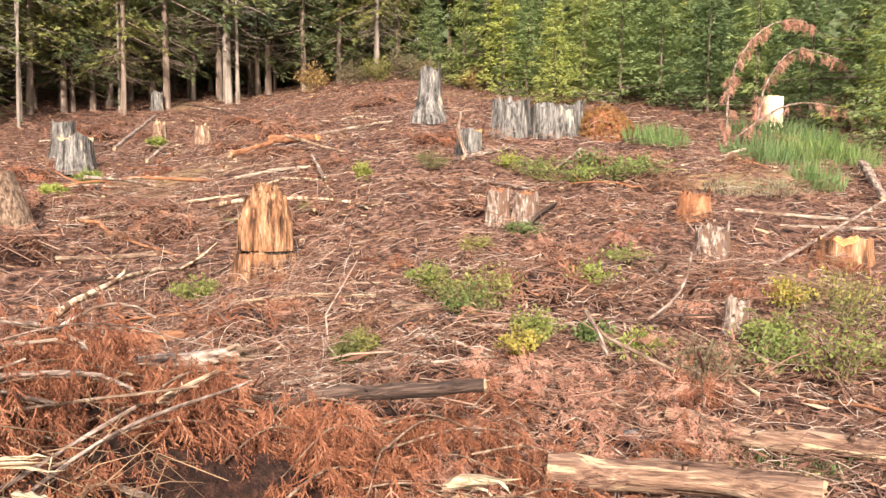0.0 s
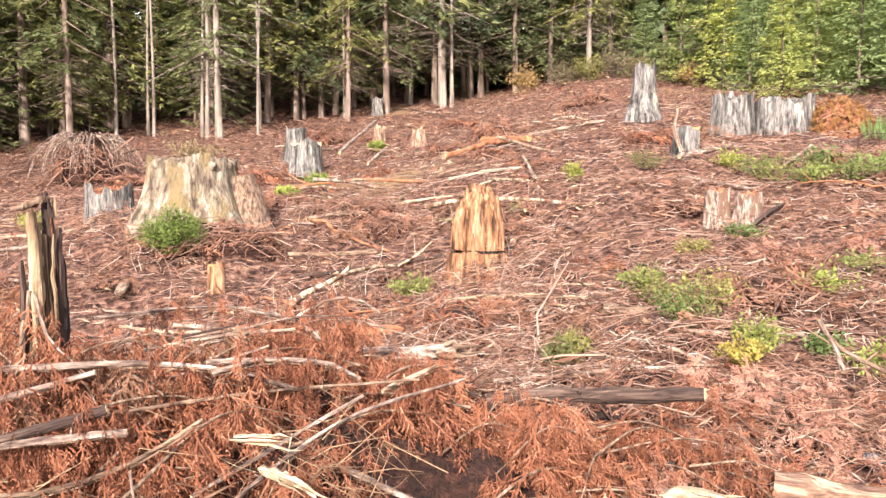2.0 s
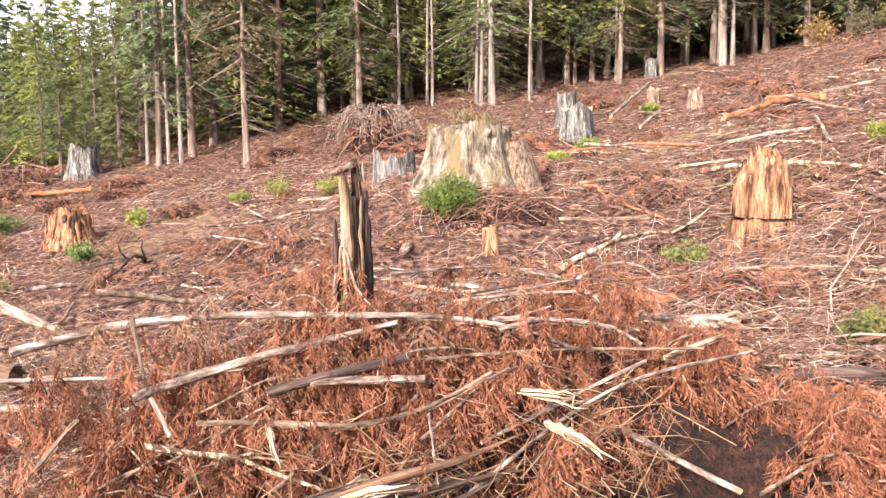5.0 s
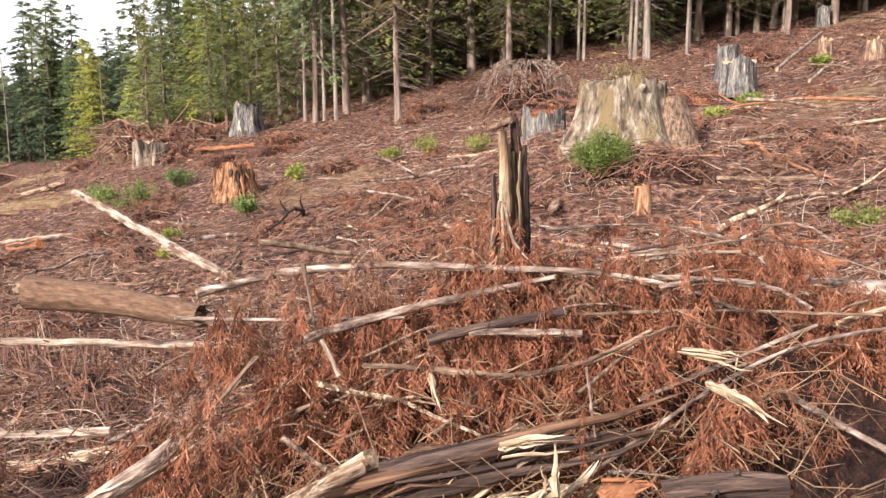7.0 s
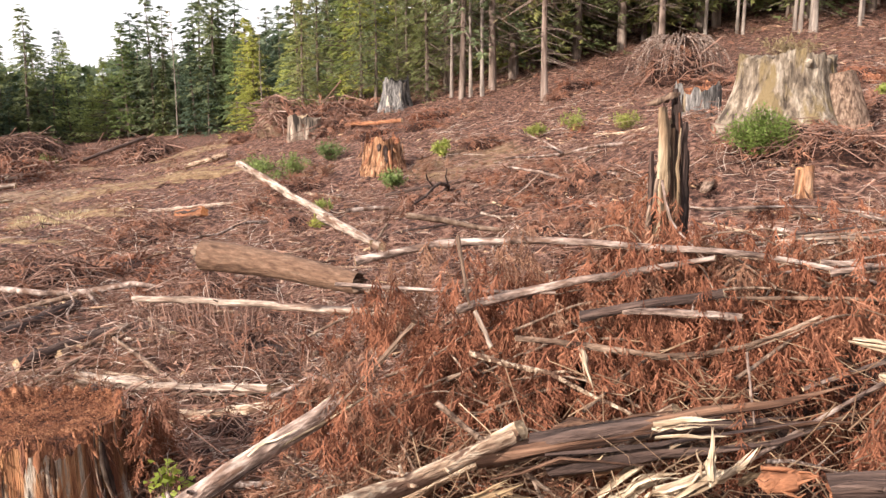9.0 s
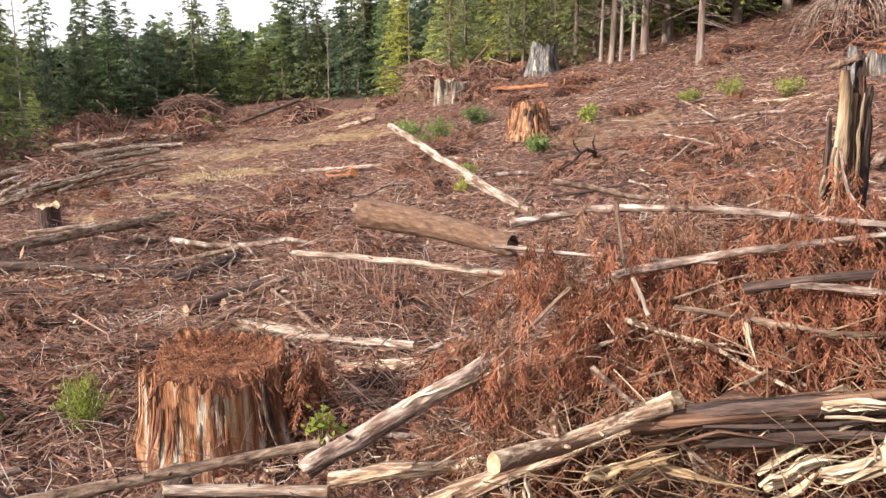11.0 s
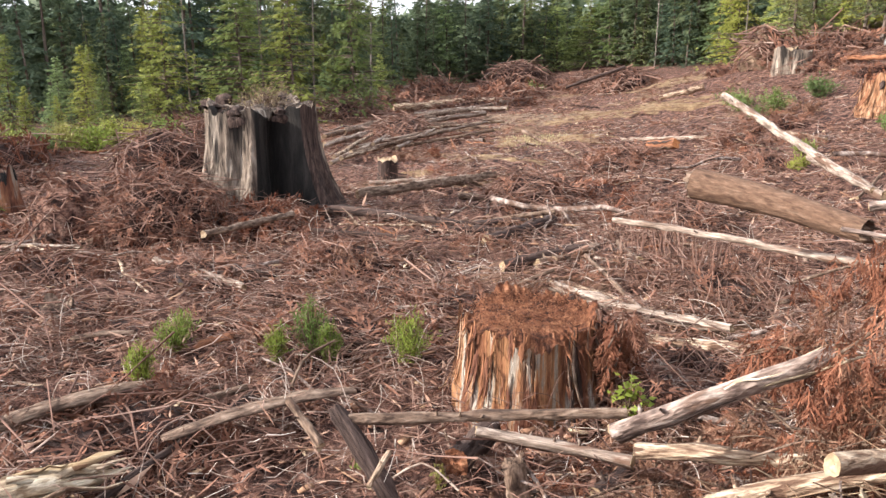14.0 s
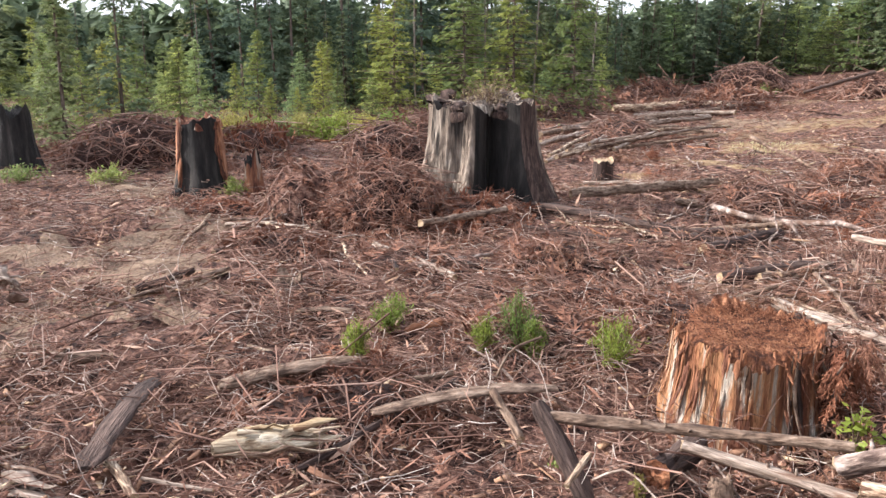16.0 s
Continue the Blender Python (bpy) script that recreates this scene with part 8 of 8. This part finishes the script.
def strew_heaps():
    """Small drifts of slash all over the clearing."""
    g = np.random.default_rng(59)
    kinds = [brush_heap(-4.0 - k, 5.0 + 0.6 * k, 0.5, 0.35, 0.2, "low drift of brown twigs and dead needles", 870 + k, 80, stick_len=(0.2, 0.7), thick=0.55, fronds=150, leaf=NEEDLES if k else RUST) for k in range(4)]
    for i in range(110):
        r = 4.2 + 24 * g.random() ** 1.4
        a = math.radians(g.uniform(74, 208))
        x, y = r * math.cos(a), r * math.sin(a)
        if not clear_of_stumps(x, y, 0.9):
            continue
        m = pose(x, y, gz(x, y) - 0.03, 0, 0, g.uniform(0, 360))
        ob = copy_thing(kinds[g.integers(4)], m)
        s = g.uniform(0.6, 1.2) + 0.03 * r
        ob.matrix_basis = m @ Matrix.Diagonal((s, s, s * g.uniform(0.6, 1.1), 1))


    for i in range(28):
        t = g.random()
        x, y = (-24 - 26 * t, 15.0 - 4 * t) if i < 12 else ((-50 + 14 * t, 10 - 18 * t) if i < 22 else (-36 + 20 * t, -7 - 6 * t))
        x, y = x + g.normal() * 2.0, y + g.normal() * 1.6
        m = pose(x, y, gz(x, y) - 0.06, 0, 0, g.uniform(0, 360))
        ob = copy_thing(kinds[g.integers(4)], m)
        s = g.uniform(1.8, 3.6)
        ob.matrix_basis = m @ Matrix.Diagonal((s, s, s * g.uniform(0.7, 1.5), 1))


    for i in range(18):
        x, y = g.uniform(-54, -36), g.uniform(-7, 11)
        m = pose(x, y, gz(x, y) - 0.1, 0, 0, g.uniform(0, 360))
        ob = copy_thing(kinds[g.integers(4)], m)
        s = g.uniform(3.0, 5.0)
        ob.matrix_basis = m @ Matrix.Diagonal((s, s, s * g.uniform(0.7, 1.3), 1))


strew_heaps()


def strew_boughs():
    """Fallen brown and rust-red boughs over the slope."""
    g = np.random.default_rng(64)
    kinds = [bough("fallen_bough", [(-0.32, 0, 0.02), (0, 0.04 * k, 0.10), (0.32, 0, 0.03)], 0.007, ("dead rust-red bough lying on the slash", "dead brown bough lying on the slash", "dead dull brown bough lying on the slash")[k % 3],
                   (RUST, BROWN_BRUSH, NEEDLES)[k % 3], 2100 + k, 62, (0.9, 1.7), 0.12, 0.5) for k in range(6)]
    for i in range(80):
        r, a = 4.6 + 16 * g.random() ** 1.3, math.radians(g.uniform(62, 200))
        x, y = r * math.cos(a), r * math.sin(a)
        if i >= 6 and not clear_of_stumps(x, y, 0.8):
            continue
        m = pose(x, y, gz(x, y) + 0.01, g.normal() * 8, g.normal() * 8, g.uniform(0, 360))
        ob = kinds[i] if i < 6 else copy_thing(kinds[g.integers(6)], m)
        s = g.uniform(0.7, 1.3) + 0.035 * r
        ob.matrix_basis = m @ Matrix.Diagonal((s, s, s, 1))


strew_boughs()


# ---- bare soil and sawdust ----
def soil_patch(x, y, rx, ry, label, seed, mat=SOIL, turn=0.0):
    n, s = 12, 56
    a = np.linspace(0, 2 * np.pi, s, endpoint=False)
    rings = []
    for i in range(n):
        u = (i + 0.2) / (n - 1)
        k = u * (1 + 0.55 * lattice(np.cos(a) * 1.7 + seed, np.sin(a) * 1.7, seed) + 0.35 * lattice(np.cos(a) * 6, np.sin(a) * 6, seed + 3))
        px, py = rx * k * np.cos(a), ry * k * np.sin(a)
        X, Y = x + px * math.cos(turn) - py * math.sin(turn), y + px * math.sin(turn) + py * math.cos(turn)
        rings.append(np.stack([X, Y, ground_z(X, Y) + 0.075 * (1 - u ** 2) - 0.025 + 0.03 * lattice(X / 0.3, Y / 0.3, seed) + 0.04 * lattice(X / 0.8, Y / 0.8, seed + 1)], 1))
    v = np.concatenate(rings)
    i, j = np.meshgrid(np.arange(n - 1), np.arange(s), indexing="ij")
    k = (j + 1) % s
    tagged(part("soil_patch", mesh_of("soil_patch", v, np.stack([i * s + j, (i + 1) * s + j, (i + 1) * s + k, i * s + k], -1).reshape(-1, 4), mat, True)), label, "soil", kind="structure")


SAND = material("yellow_sandy_soil", ramp3((0.11, 0.06, 0.034), (0.23, 0.148, 0.08), (0.36, 0.255, 0.145)), 4.0, (1, 1, 1), 0.97, 30, 0.9, 1.0, 0.05, detail=10.0, patch=(0.12, 0.06, 0.041), patch_scale=1.1, patch_cut=(0.58, 0.66))
soil_patch(-21.9, 4.1, 2.2, 0.9, "patch of yellow sandy soil", 841, SAND, 0.6)
soil_patch(-18.2, 2.2, 2.4, 0.8, "strip of tan bare soil on the old track", 842, SAND, 0.5)
soil_patch(-33.0, 12.0, 2.4, 1.4, "bank of yellow bare soil", 843, SAND, 0.3)
soil_patch(-26.5, 7.5, 4.2, 1.4, "tan bare soil of the old track", 844, SAND, 0.6)
soil_patch(-30.0, 5.2, 3.5, 1.2, "tan bare soil beside the log stack", 845, SOIL, 0.2)
soil_patch(-15.6, 0.9, 1.7, 0.7, "trampled tan soil of the old track", 851, SAND, 0.5)
soil_patch(-6.4, -4.3, 1.9, 1.0, "bare trampled tan soil among slash", 850, SOIL, 0.35)
soil_patch(-7.4, -5.5, 1.6, 1.1, "bare trampled brown soil", 846, SOIL, 0.4)
soil_patch(-9.3, -5.2, 1.6, 0.8, "bare reddish soil before charred stumps", 847, SOIL, 0.2)
soil_patch(-13.6, -7.9, 2.4, 1.2, "bare brown soil by charred stumps", 848, SOIL, 0.3)
soil_patch(5.2, 13.4, 1.6, 0.8, "pale trampled earth by tall grass", 849, SAND, 0.2)


# ---- the bowed dead sapling, stone, hollow log end ----
def bowed_sapling(pts, seed, per, label):
    bough("bowed_dead_sapling", pts, 0.03, label, PINKISH, seed, int(per * 1.2), (1.4, 2.6), 0.05, 2.2, "grey", "sapling")


bowed_sapling([(6.1, 17.7, 2.8), (6.2, 17.8, 4.3), (6.9, 18.0, 5.35), (7.8, 18.2, 5.6), (8.5, 18.4, 5.25)], 861, 26, "bowed dead sapling with hanging pink-brown needles")
bowed_sapling([(6.9, 18.2, 2.9), (7.1, 18.3, 4.1), (7.7, 18.4, 4.95), (8.4, 18.6, 5.0), (9.2, 18.7, 4.75)], 862, 26, "arching dead sapling with hanging pink-brown needles")
bowed_sapling([(6.0, 17.6, 2.8), (7.4, 17.9, 3.7), (8.6, 18.2, 3.75), (9.6, 18.4, 3.5)], 863, 12, "low arching dead sapling with few needles")


def stone(x, y, r, seed):
    g = np.random.default_rng(seed)
    bm = bmesh.new()
    bmesh.ops.create_icosphere(bm, subdivisions=3, radius=r)
    for v in bm.verts:
        v.co *= 1 + 0.25 * noise.noise(v.co * (2.0 / r) + Vector((seed, 0, 0)))
        v.co.z *= 0.6
    me = bpy.data.meshes.new("stone")
    bm.to_mesh(me)
    bm.free()
    me.materials.append(STONE)
    ob = part("stone", me)
    ob.location = (x, y, gz(x, y) + 0.2 * r)
    tagged(ob, "rounded blue-grey stone half sunk in soil", "stone")


stone(0.96, 3.98, 0.05, 5)
stone(1.72, 3.2, 0.05, 9)
stone(1.86, 3.15, 0.06, 12)

bigpole("dark", "hollow log end with a dark red rotten core", [(-3.28, 0.02, -0.13), (-3.62, 0.22, -0.15)], 0.075, 0.07)
